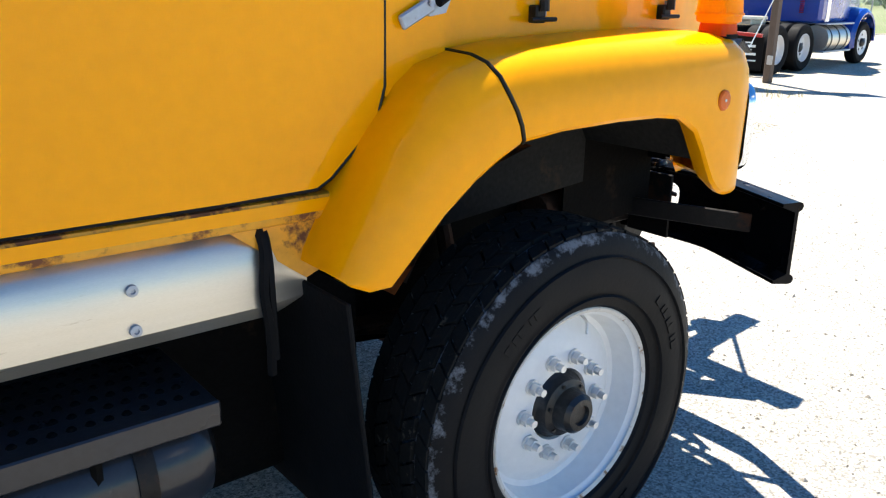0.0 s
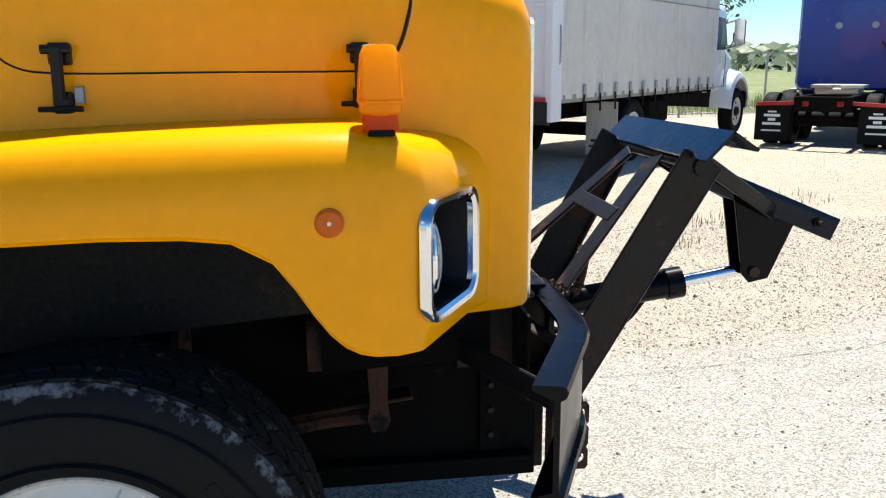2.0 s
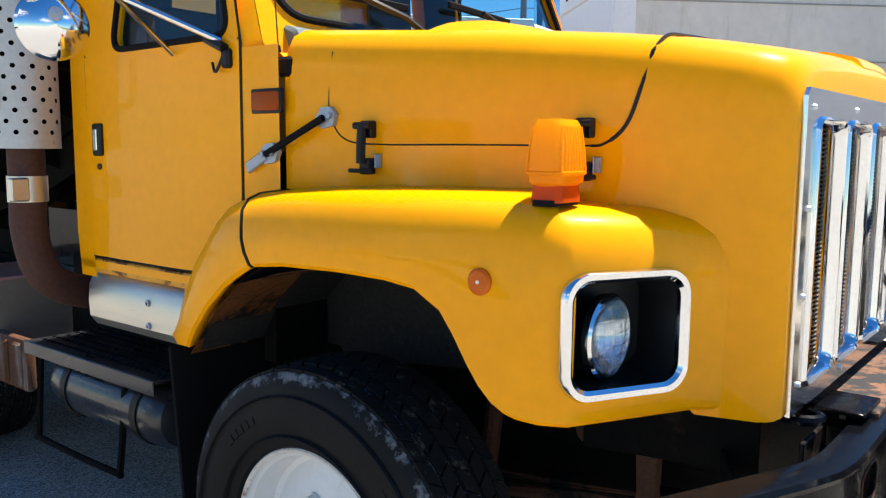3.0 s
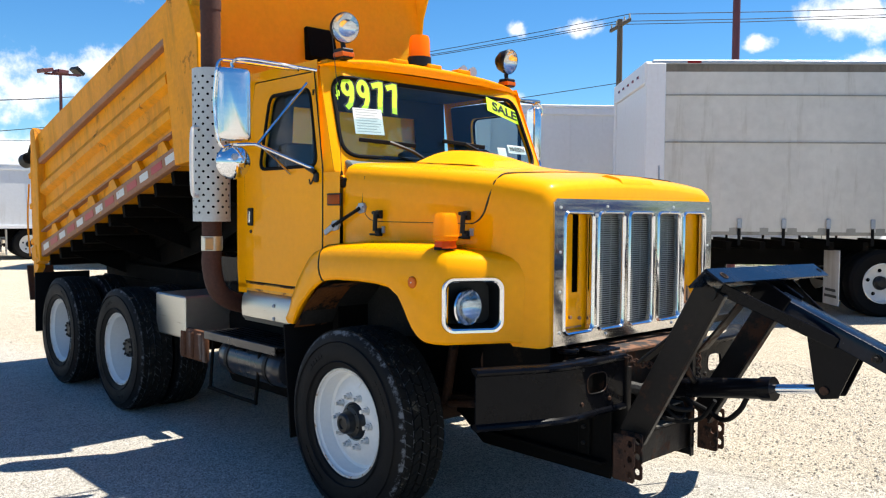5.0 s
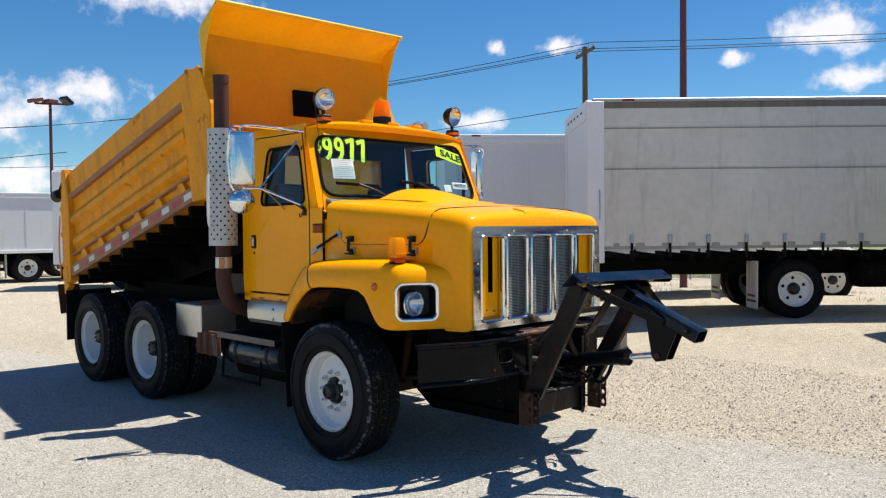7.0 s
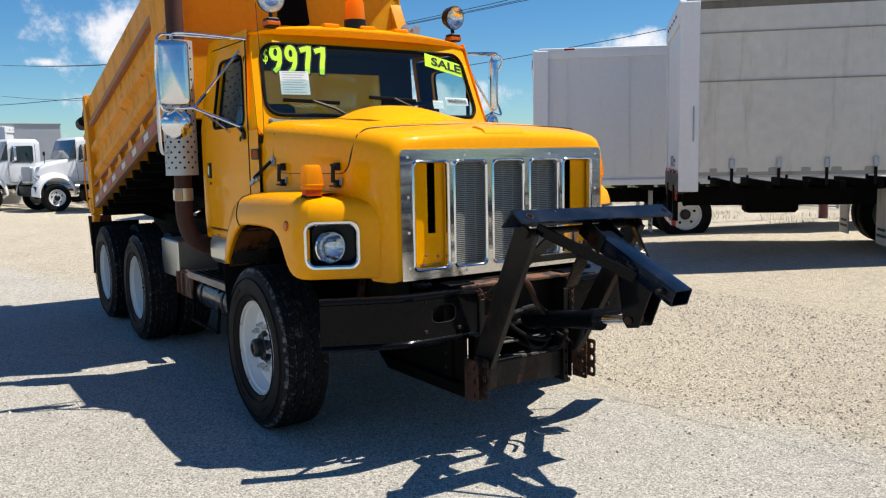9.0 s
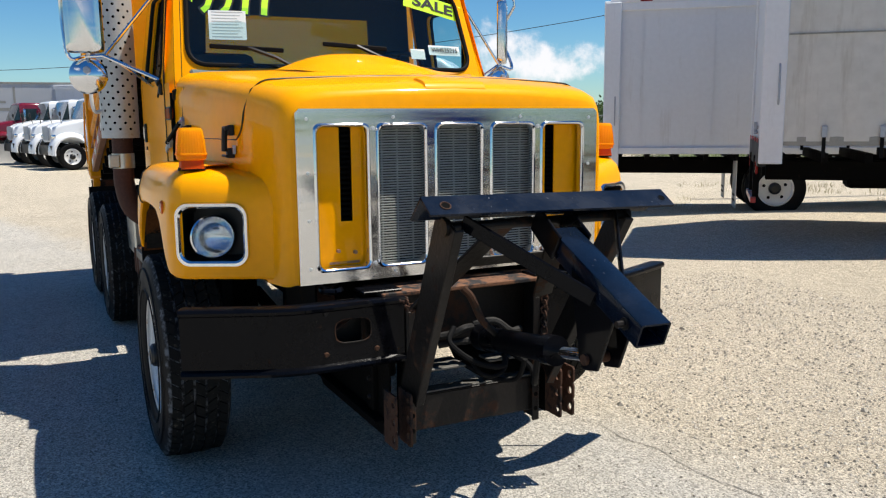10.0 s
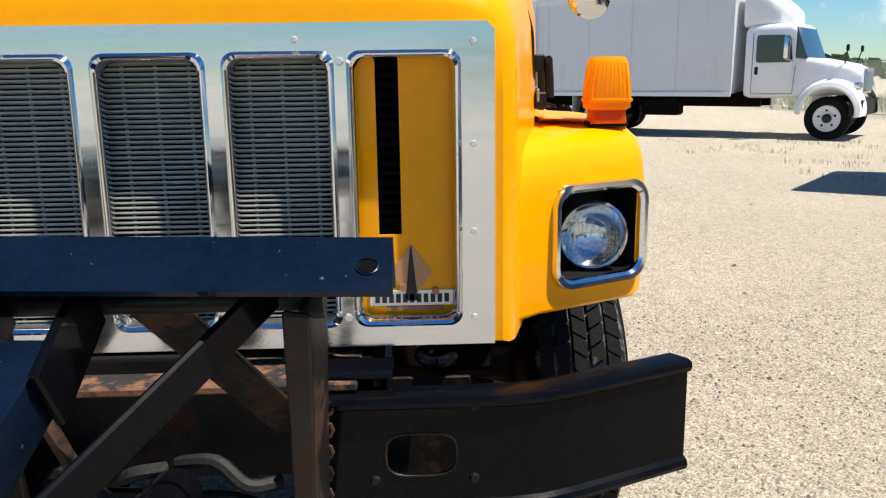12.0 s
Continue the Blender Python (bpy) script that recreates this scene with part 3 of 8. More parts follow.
def tyre_mesh(width, r, lugs, seg=72):
    """A truck tyre about the y axis, its outer face towards -y."""
    h = width / 2
    prof = [(0.297, h * 0.78), (0.315, h * 0.93), (0.36, h * 1.03), (0.42, h * 1.06), (0.47, h * 1.0), (r - 0.03, h * 0.94), (r - 0.014, h * 0.86)]
    bm = mesh()
    side = [(a, -b) for a, b in prof]
    spin(bm, side + [(r - 0.014, y) for y in (-h * 0.5, 0, h * 0.5)] + [(a, b) for a, b in prof[::-1]], seg, cap=False)
    # raised rings and block marks on the sidewall
    for rr in (0.345, 0.455):
        spin(bm, [(rr - 0.004, -h * 1.035), (rr, -h * 1.06 - 0.003), (rr + 0.004, -h * 1.035)], seg, cap=False)
    # raised characters, worn to plain bars
    for a0, n_ in ((0.5, 7), (2.3, 5), (3.9, 8), (5.3, 4)):
        for k in range(n_):
            a = a0 + k * 0.075
            d1 = (0.06, 0.035, 0.066, 0.05)[k % 4]
            pts = [Vector((rr * math.cos(a + d), -h * 1.06 + 0.0014, rr * math.sin(a + d))) for rr, d in ((0.392, 0), (0.392, d1), (0.416, d1), (0.416, 0.0))]
            rings(bm, [pts, [p - Vector((0, 0.003, 0)) for p in pts]])
    tyre = bm
    bm = mesh()
    ribs = 5
    n = 54
    for k in range(n):
        a0, a1 = 2 * math.pi * k / n, 2 * math.pi * (k + 0.86) / n
        for i in range(ribs):
            y0 = -h * 0.88 + i * (h * 1.76) / ribs + 0.006
            y1 = y0 + h * 1.76 / ribs - 0.012
            lean = (0.05 if i % 2 else -0.05) * (1.4 if lugs else 1)
            pts = []
            for rad in (r - 0.018, r - (0.006 if i in (0, ribs - 1) else 0.0)):
                for a, y in ((a0, y0), (a1, y0), (a1 + lean, y1), (a0 + lean, y1)):
                    pts.append(bm.verts.new((rad * math.cos(a), y, rad * math.sin(a))))
            for f in ((4, 5, 6, 7), (0, 1, 5, 4), (1, 2, 6, 5), (2, 3, 7, 6), (3, 0, 4, 7)):
                bm.faces.new([pts[j] for j in f])
    return tyre, bm


def make_wheel(name, parent, width, r, dual, label, rear=False):
    """A white disc wheel with its tyre; the outer face looks towards -y, the flange lies at y = 0."""
    h = width / 2
    yc = h * 0.84
    bm = mesh()
    if not rear:
        disc = [(0.300, -0.004), (0.293, 0.010), (0.280, 0.018), (0.274, 0.060), (0.266, 0.088), (0.250, 0.094), (0.225, 0.080), (0.19, 0.060), (0.108, 0.056), (0.103, 0.09)]
    else:
        disc = [(0.300, -0.004), (0.292, 0.012), (0.275, 0.03), (0.268, 0.15), (0.25, 0.20), (0.20, 0.212), (0.105, 0.207), (0.102, 0.23)]
    spin(bm, disc, 64, cap=False)
    wheel = part(name, bm, "wheel_white", parent, label)
    bm = mesh()
    spin(bm, [(0.292, -0.001), (0.303, -0.007), (0.311, 0.0), (0.308, 0.03), (0.296, 0.03)], 64, cap=False)
    part("rim_edge", bm, "rim_edge", wheel, "chipped rusty rim edge")
    for k in range(2 if dual else 1):
        t1, t2 = tyre_mesh(width, r, rear)
        m = pose(0, yc + k * (width + 0.045), 0)
        for b in (t1, t2):
            bmesh.ops.transform(b, matrix=m, verts=b.verts)
        part("tyre", t1, "tyre", wheel, "black tyre with grey scuffed shoulder")
        part("tread", t2, "tread", wheel, "dusty worn tread blocks")
    off = 0.207 if rear else 0.056
    bm = mesh()
    for k in range(10):
        a = 2 * math.pi * (k + 0.35) / 10
        c = Vector((0.143 * math.cos(a), off, 0.143 * math.sin(a)))
        cyl(bm, c + Vector((0, 0.004, 0)), c - Vector((0, 0.006, 0)), 0.023, seg=14)
        cyl(bm, c - Vector((0, 0.006, 0)), c - Vector((0, 0.026, 0)), 0.018, seg=6)
        cyl(bm, c - Vector((0, 0.026, 0)), c - Vector((0, 0.046, 0)), 0.011, seg=8)
        part("wheel_nut", bm, "nut", wheel)
        bm = mesh()
    bm.free()
    bm = mesh()
    if not rear:
        spin(bm, [(0.102, 0.10), (0.101, 0.060), (0.092, 0.052), (0.084, 0.030), (0.064, 0.022), (0.058, -0.016), (0.046, -0.028), (0.030, -0.030), (0.026, -0.020), (0.0001, -0.020)], 32, cap=False)
        for k in range(6):
            a = 2 * math.pi * k / 6
            c = Vector((0.074 * math.cos(a), 0.028, 0.074 * math.sin(a)))
            cyl(bm, c, c - Vector((0, 0.008, 0)), 0.006, seg=6)
    else:
        spin(bm, [(0.100, 0.22), (0.098, 0.16), (0.088, 0.15), (0.078, 0.075), (0.0001, 0.07)], 32, cap=False)
        for k in range(8):
            a = 2 * math.pi * k / 8
            c = Vector((0.062 * math.cos(a), 0.075, 0.062 * math.sin(a)))
            cyl(bm, c, c - Vector((0, 0.018, 0)), 0.011, seg=6)
    part("hub", bm, "grime", wheel, "greasy black hub")
    bm = mesh()
    tube(bm, bow([(0.03, 0.085 if not rear else 0.15, 0.262), (0.025, 0.05 if not rear else 0.12, 0.247), (0.02, 0.035 if not rear else 0.10, 0.215)]), 0.004, 6)
    part("valve_stem", bm, "nut", wheel)
    return wheel


def turn180(x, y, z):
    return pose(x, y, z, 0, 0, 180)


wheel = make_wheel("front_wheel", truck, 0.31, FRONT_R, False, "white steel disc wheel")
wheel.matrix_basis = pose(HX, -1.228, 0.517, 0, 14, 0)
copy_thing(wheel, turn180(HX, 1.228, 0.517))
wheel = make_wheel("rear_wheel", truck, 0.28, 0.52, True, "white dished dual wheel", rear=True)
wheel.matrix_basis = pose(-3.34, -1.20, 0.51, 0, 30, 0)
copy_thing(wheel, pose(-4.77, -1.20, 0.51, 0, 77, 0))
copy_thing(wheel, turn180(-3.34, 1.20, 0.51))
copy_thing(wheel, turn180(-4.77, 1.20, 0.51))


# ---------------------------------------------------------------- hood, fenders, nose
def lerp_table(x, table):
    for (x0, *a), (x1, *b) in zip(table, table[1:]):
        if x <= x1:
            t = max(0, (x - x0) / (x1 - x0))
            return [p + (q - p) * t for p, q in zip(a, b)]
    return list(table[-1][1:])


HOOD = [(-0.40, 1.012, 1.986, 1.40), (-0.32, 1.006, 1.980, 1.40), (0.0, 0.985, 1.957, 1.40), (0.30, 0.955, 1.936, 1.40), (0.57, 0.913, 1.911, 1.38), (0.72, 0.880, 1.894, 1.30), (0.80, 0.856, 1.882, 1.02),
        (0.90, 0.830, 1.864, 1.02), (0.955, 0.815, 1.850, 1.02), (0.985, 0.800, 1.830, 1.022), (1.000, 0.780, 1.804, 1.03)]
ROLL = ((0.0, -0.20), (0.003, -0.12), (0.014, -0.07), (0.038, -0.030), (0.085, -0.006), (0.19, 0.006))


def hood_line(x, w, zs, zb):
    right = [(x, -w, zb), (x, -w, (zb + zs) / 2 - 0.1)] + [(x, -w + a, zs + b) for a, b in ROLL]
    right += [(x, -w * 0.45, zs + 0.020)]
    return [Vector(p) for p in right] + [Vector((x, 0, zs + 0.028))] + [Vector((p[0], -p[1], p[2])) for p in right[::-1]]


def hood_side(x, z):
    """How far out the side of the hood lies."""
    w, zs, _ = lerp_table(x, HOOD)
    d = z - zs
    if d <= ROLL[0][1]:
        return w
    for (a0, b0), (a1, b1) in zip(ROLL, ROLL[1:]):
        if d <= b1:
            return w - (a0 + (a1 - a0) * (d - b0) / (b1 - b0))
    return w - ROLL[-1][0]


bm = mesh()
xs = [-0.40 + 1.40 * k / 40 for k in range(38)] + [0.955, 0.975, 0.988, 0.996, 1.0]
loops = [hood_line(x, *lerp_table(x, HOOD)) for x in sorted(xs)]
last = loops[-1]
for x_ in (0.9995, 0.94):
    loops.append([Vector((x_, p.y * 0.945, min(1.758, 1.04 + (p.z - 1.04) * 0.925))) for p in last])
rings(bm, loops, False)
# raised cowl hump and grab ridge on the nose
cols = []
for k in range(15):
    u = -1 + 2 * k / 14
    y = 0.01 + 0.46 * u
    lift = 0.088 * (1 - abs(u) ** 2.6) ** 1.3
    cols.append([Vector((x, y, 2.001 + dz + lift * f)) for x, f, dz in ((-0.39, 1.12, 0.008), (-0.30, 1.1, 0.004), (-0.17, 0.9, -0.006), (-0.02, 0.35, -0.014), (0.12, -0.25, -0.024))])
rings(bm, cols, False)
cols = []
for k in range(9):
    x = 0.845 + 0.127 * k / 8
    top = lerp_table(x, HOOD)[1] + 0.027 + 0.010 * min(1.0, 4 * k / 8)
    cols.append([Vector((x, -0.162, top - 0.022)), Vector((x, -0.15, top)), Vector((x, 0, top + 0.002)), Vector((x, 0.15, top)), Vector((x, 0.162, top - 0.022))])
cols.append([Vector((p.x + 0.012, p.y, p.z - 0.020)) for p in cols[-1]])
rings(bm, cols, False)
hood = part("hood", bm, "yellow", truck, "glossy yellow fibreglass hood")

bm = mesh()
seam = [(-0.222, 1.90), (-0.226, 1.76), (-0.212, 1.70), (-0.165, 1.652), (-0.06, 1.638), (0.25, 1.638), (0.54, 1.637), (0.603, 1.642), (0.652, 1.685), (0.680, 1.765), (0.694, 1.855)]
for s in (-1, 1):
    line = bow([(x, s * (hood_side(x, z) + 0.0005), z) for x, z in seam], 4)
    tube(bm, line[:26], 0.0022, 5)
    tube(bm, line[25:30], 0.0034, 6)
    tube(bm, line[29:], 0.0050, 6)
w_, z_, _ = lerp_table(0.70, HOOD)
tube(bm, bow([(0.694, -hood_side(0.694, 1.855), 1.855), (0.70, -w_ + 0.085, z_ - 0.003), (0.70, -w_ + 0.19, z_ + 0.008), (0.69, -w_ * 0.45, z_ + 0.021), (0.66, 0, z_ + 0.03),
                  (0.69, w_ * 0.45, z_ + 0.021), (0.70, w_ - 0.19, z_ + 0.008), (0.70, w_ - 0.085, z_ - 0.003), (0.694, hood_side(0.694, 1.855), 1.855)], 4), 0.0045, 6)
part("hood_seam", bm, "plastic", truck, "black rubber hood seam")

# stations of a fender: top x, outer y, inward normal, top z, lip x, lip z
FENDER = [(-0.794, 1.176, 0, 1, 1.046, -0.764, 1.020), (-0.786, 1.190, 0, 1, 1.072, -0.722, 1.002), (-0.768, 1.198, 0, 1, 1.105, -0.668, 1.004), (-0.715, 1.211, 0, 1, 1.200, -0.612, 1.070), (-0.645, 1.217, 0, 1, 1.312, -0.535, 1.150),
          (-0.550, 1.221, 0, 1, 1.425, -0.445, 1.222), (-0.490, 1.223, 0, 1, 1.470, -0.378, 1.262), (-0.398, 1.225, 0, 1, 1.497, -0.316, 1.292), (-0.386, 1.226, 0, 1, 1.499, -0.304, 1.296),
          (-0.24, 1.229, 0, 1, 1.515, -0.18, 1.310), (0.02, 1.231, 0, 1, 1.524, 0.03, 1.316), (0.20, 1.231, 0, 1, 1.528, 0.19, 1.313), (0.31, 1.230, 0, 1, 1.529, 0.285, 1.302),
          (0.40, 1.229, 0, 1, 1.529, 0.365, 1.258), (0.446, 1.228, 0, 1, 1.5285, 0.407, 1.202), (0.49, 1.227, 0, 1, 1.528, 0.445, 1.142), (0.518, 1.2255, -0.01, 1, 1.5275, 0.476, 1.099), (0.545, 1.224, -0.03, 1, 1.527, 0.508, 1.069), (0.570, 1.222, -0.06, 1, 1.526, 0.540, 1.052), (0.595, 1.220, -0.1, 1, 1.525, 0.570, 1.045),
          (0.638, 1.210, -0.35, 0.94, 1.521, 0.622, 1.041), (0.668, 1.195, -0.62, 0.79, 1.515, 0.655, 1.041), (0.683, 1.184, -0.82, 0.57, 1.511, 0.674, 1.041),
          (0.694, 1.175, -0.877, 0.480, 1.510, 0.686, 1.041), (0.824, 0.938, -0.877, 0.480, 1.499, 0.814, 1.041), (0.846, 0.896, -0.90, 0.43, 1.494, 0.836, 1.041), (0.90, 0.82, -0.95, 0.3, 1.487, 0.89, 1.036)]


def fender_ring(st, s):
    xt, y, nx, ny, zt, xl, zl = st
    h = zt - zl
    front = nx < -0.2
    mids = (1.112, 1.362) if front else [zl + min(1.0, h / 0.21) * 0.01 + (h - min(1.0, h / 0.21) * 0.105) * f for f in (0.33, 0.67)]
    out = []
    q = min(1.0, h / 0.21)
    for z, off in ((zl + 0.03 * q, 0.07), (zl + 0.004 * q, 0.03), (zl, 0.010), (zl + 0.010 * q, 0.0), (mids[0], 0.0 if front else -0.006 * q), (mids[1], 0.0 if front else -0.003 * q),
                   (zt - 0.095 * q, 0.008), (zt - 0.05 * q, 0.026), (zt - 0.020 * q, 0.058), (zt - 0.005, 0.105), (zt, 0.18), (zt + 0.003, 0.26)):
        f = min(1, max(0, (z - zl) / h))
        x = xl + (xt - xl) * f
        out.append(Vector((x + nx * off, s * (y - ny * off), z)))
    # joins the side of the hood
    end = out[-1].copy()
    end.y = s * min(abs(end.y), 0.93)
    out.append(end)
    return out


HL_C, HL_D, HL_N = Vector((0.754, 1.0653)), Vector((0.480, -0.877)), Vector((0.877, 0.480))


def head_put(s):
    """Places (along, z, out) of the headlight's face; along runs from the outer to the inner edge."""
    return lambda a, z, d: Vector((HL_C.x + HL_D.x * a + HL_N.x * d, s * (HL_C.y + HL_D.y * a + HL_N.y * d), 1.237 + z))


def dense(stations, n=3):
    out = []
    for a, b in zip(stations, stations[1:]):
        k = n if abs(a[0] - b[0]) > 0.05 and a[0] < 0.6 else 1
        out += [tuple(p + (q - p) * i / k for p, q in zip(a, b)) for i in range(k)]
    return out + [stations[-1]]


def make_fender(s):
    """The rear piece is bolted to the cab, the front one tilts with the hood."""
    bm = mesh()
    rings(bm, [fender_ring(st, s) for st in dense(FENDER[:8])], False)
    part("fender_rear", bm, "yellow", truck, "yellow rear fender section")
    bm = mesh()
    sts = dense(FENDER[8:])
    vs = [[bm.verts.new(p) for p in fender_ring(st, s)] for st in sts]
    for i, (a, b) in enumerate(zip(vs, vs[1:])):
        gap = abs(sts[i][0] - 0.694) < 1e-6
        for j in range(len(a) - 1):
            if gap and j == 4:
                continue
            bm.faces.new((a[j], a[j + 1], b[j + 1], b[j]))
    fen = part("fender", bm, "yellow", truck, "yellow fender with cut-out for the wheel")
    bm = mesh()
    tube(bm, [p + Vector((0, s * 0.001, 0)) for p in fender_ring((-0.392, 1.2255, 0, 1, 1.498, -0.310, 1.294), s)[2:]], 0.0050, 6)
    part("fender_seam", bm, "plastic", truck)
    put = head_put(s)
    bm = mesh()
    outer, inner = round_rect(0.320, 0.280, 0.062, 8), round_rect(0.272, 0.230, 0.044, 8)
    loops = [[put(a, b, d) for a, b in line] for line, d in ((outer, -0.012), (outer, 0.004), (round_rect(0.311, 0.271, 0.058, 8), 0.013), (round_rect(0.288, 0.246, 0.050, 8), 0.012),
                                                              (inner, 0.004), (inner, -0.01))]
    rings(bm, loops, True, False)
    bez = part("headlight_bezel", bm, "chrome", truck, "chrome rounded headlight surround")
    bm = mesh()
    loops = [[put(a, b, d) for a, b in line] for line, d in ((round_rect(0.276, 0.234, 0.044, 6), -0.002), (round_rect(0.245, 0.212, 0.045, 6), -0.13))]
    rings(bm, loops, True, False)
    bm.faces.new([bm.verts.new(p) for p in loops[-1]])
    part("headlight_bucket", bm, "plastic", bez)
    bm = mesh()
    rot = Vector((1, 0, 0)).to_track_quat("-Y", "Z").to_matrix().to_4x4()
    c = Matrix.Translation((0.700, s * 1.054, 1.222)) @ rot
    spin(bm, [(0.095, 0.01), (0.096, -0.006), (0.090, -0.012), (0.086, -0.004)], 40, c, False)
    part("lamp_ring", bm, "chrome", bez)
    bm = mesh()
    spin(bm, [(0.086, -0.002), (0.07, 0.018), (0.045, 0.036), (0.015, 0.045), (0.0002, 0.045)], 32, c, False)
    part("lamp_bowl", bm, "chrome", bez)
    bm = mesh()
    spin(bm, [(0.0875, -0.004), (0.075, -0.014), (0.05, -0.024), (0.025, -0.029), (0.0002, -0.030)], 40, c, False)
    for k in range(-7, 8):
        x = k * 0.0105
        r = math.sqrt(0.08 ** 2 - x * x)
        pts = [c @ Vector((x, -0.031 + 0.0165 * (math.hypot(x, z) / 0.0875) ** 2, z)) for z in (-r, -r * 0.5, 0, r * 0.5, r)]
        tube(bm, pts, 0.0022, 5)
    for z in (-0.04, -0.015, 0.012, 0.04):
        r = math.sqrt(0.08 ** 2 - z * z)
        tube(bm, [c @ Vector((x, -0.0325 + 0.0165 * (math.hypot(x, z) / 0.0875) ** 2, z)) for x in (-r, -r * 0.5, 0, r * 0.5, r)], 0.0018, 5)
    part("lamp_lens", bm, "lamp_glass", bez, "fluted sealed-beam lens")
    # round side reflector
    bm = mesh()
    spin(bm, [(0.031, 0.006), (0.030, -0.006), (0.024, -0.010), (0.0002, -0.0105)], 28, Matrix.Translation((0.482, s * 1.226, 1.341)) @ pose(0, 0, 0, 0, 0, 180 if s > 0 else 0), False)
    refl = part("side_reflector", bm, "reflector", truck, "round orange reflector")
    bm = mesh()
    cyl(bm, (0.482, s * 1.232, 1.341), (0.482, s * 1.238, 1.341), 0.0045, seg=8)
    part("screw", bm, "nut", refl)
    # turn signal standing on the fender
    bm = mesh()
    put2 = lambda a, b, z: Vector((0.596 + b * 1.12, s * 1.108 + a * 1.14, 1.515 + (z - 1.515) * 1.10))
    secs = [(0.082, 0.056, 0.02, 1.545), (0.108, 0.076, 0.022, 1.553), (0.112, 0.080, 0.024, 1.575), (0.105, 0.075, 0.022, 1.62), (0.092, 0.066, 0.02, 1.664), (0.080, 0.056, 0.018, 1.675), (0.05, 0.034, 0.01, 1.677)]
    rings(bm, [[put2(a, b, z) for a, b in round_rect(w, d, r, 3)] for w, d, r, z in secs])
    lamp = part("turn_signal", bm, "amber", truck, "amber turn signal lamp")
    bm = mesh()
    rings(bm, [[put2(a, b, z) for a, b in round_rect(w, d, 0.015, 3)] for w, d, z in ((0.09, 0.07, 1.515), (0.085, 0.062, 1.549))])
    part("lamp_base", bm, "lamp_foot", lamp, "red-orange lamp foot")
    bm = mesh()
    rings(bm, [[put2(a, b, z) for a, b in round_rect(w, 0.052, 0.012, 3)] for w, z in ((0.10, 1.508), (0.10, 1.520))])
    part("lamp_gasket", bm, "rubber", lamp)
    # bulb and reflector behind the lens
    bm = mesh()
    rings(bm, [[put2(a, b, z) for a, b in round_rect(0.078, 0.008, 0.003, 2)] for z in (1.562, 1.652)])
    for z in (1.585, 1.628):
        cyl(bm, put2(0, -0.028, z), put2(0, 0.028, z), 0.010, seg=10)
    part("lamp_insides", bm, "paper", lamp)
    bm = mesh()
    for b_ in (-1, 1):
        for k in range(-4, 5):
            a = k * 0.0095
            tube(bm, [put2(a * 1.15, b_ * 0.0395, 1.575), put2(a * 1.06, b_ * 0.037, 1.62), put2(a * 0.92, b_ * 0.0325, 1.662)], 0.0022, 5)
    rings(bm, [[put2(a, b, z) for a, b in round_rect(w, d, 0.022, 3)] for w, d, z in ((0.108, 0.077, 1.566), (0.117, 0.085, 1.570), (0.117, 0.085, 1.574), (0.108, 0.078, 1.578))])
    part("lens_rim", bm, "amber", lamp)
    # inside of the wheel arch
    bm = mesh()
    arc = [(-0.62, 1.00), (-0.55, 1.12), (-0.42, 1.24), (-0.24, 1.33), (0.05, 1.37), (0.30, 1.36), (0.42, 1.28), (0.50, 1.15)]
    loops = [[Vector((x, s * y, z)) for x, z in arc] for y in (1.18, 0.70)]
    rings(bm, loops, False)
    tmp = [Vector((x, s * 0.70, z)) for x, z in arc] + [Vector((0.5, s * 0.70, 1.0)), Vector((-0.62, s * 0.70, 0.9))]
    bm.faces.new([bm.verts.new(p) for p in tmp])
    part("arch_liner", bm, "liner", truck, "dirty black inner fender")
    bm = mesh()
    rings(bm, [[Vector((x, s * y, z - 0.006)) for x, z in ((-0.66, 0.99), (-0.60, 1.06), (-0.52, 1.15), (-0.41, 1.24), (-0.25, 1.285))] for y in (1.19, 1.08, 0.95)], False)
    part("rear_liner", bm, "arch_rust", truck, "orange rust under the rear fender")
    # hood latch straps
    for x in (-0.070, 0.562):
        y = s * (hood_side(x, 1.66) + 0.012)
        bm = mesh()
        box(bm, (x - 0.022, min(y - s * 0.014, y + s * 0.012), 1.655), (x + 0.022, max(y - s * 0.014, y + s * 0.012), 1.702), 0.004)
        cyl(bm, (x - 0.030, y + s * 0.022, 1.688), (x + 0.030, y + s * 0.022, 1.688), 0.010, seg=10)
        tube(bm, [(x, y + s * 0.024, 1.69), (x, y + s * 0.028, 1.64), (x, y + s * 0.030, 1.585)], 0.013, 8)
        box(bm, (x - 0.018, min(y - s * 0.014, y + s * 0.02), 1.555), (x + 0.018, max(y - s * 0.014, y + s * 0.02), 1.60), 0.004)
        cyl(bm, (x - 0.045, y + s * 0.028, 1.565), (x + 0.045, y + s * 0.028, 1.565), 0.006, seg=8)
        latch = part("hood_latch", bm, "plastic", truck, "black rubber hood latch")
        bm = mesh()
        box(bm, (x + 0.022, y - s * 0.010, 1.575), (x + 0.04, y - s * 0.004, 1.61), 0.002) if s < 0 else box(bm, (x + 0.022, y - 0.010, 1.575), (x + 0.04, y - 0.004, 1.61), 0.002)
        part("latch_plate", bm, "galv", latch)
    # hood tether: two plates and a rod between cowl and hood
    bm = mesh()
    y0, y1 = s * 1.036, s * (hood_side(-0.22, 1.68) + 0.002)
    a, b = Vector((-0.440, y0 + s * 0.022, 1.606)), Vector((-0.228, y1 + s * 0.020, 1.712))
    tube(bm, [a, b], 0.011, 8)
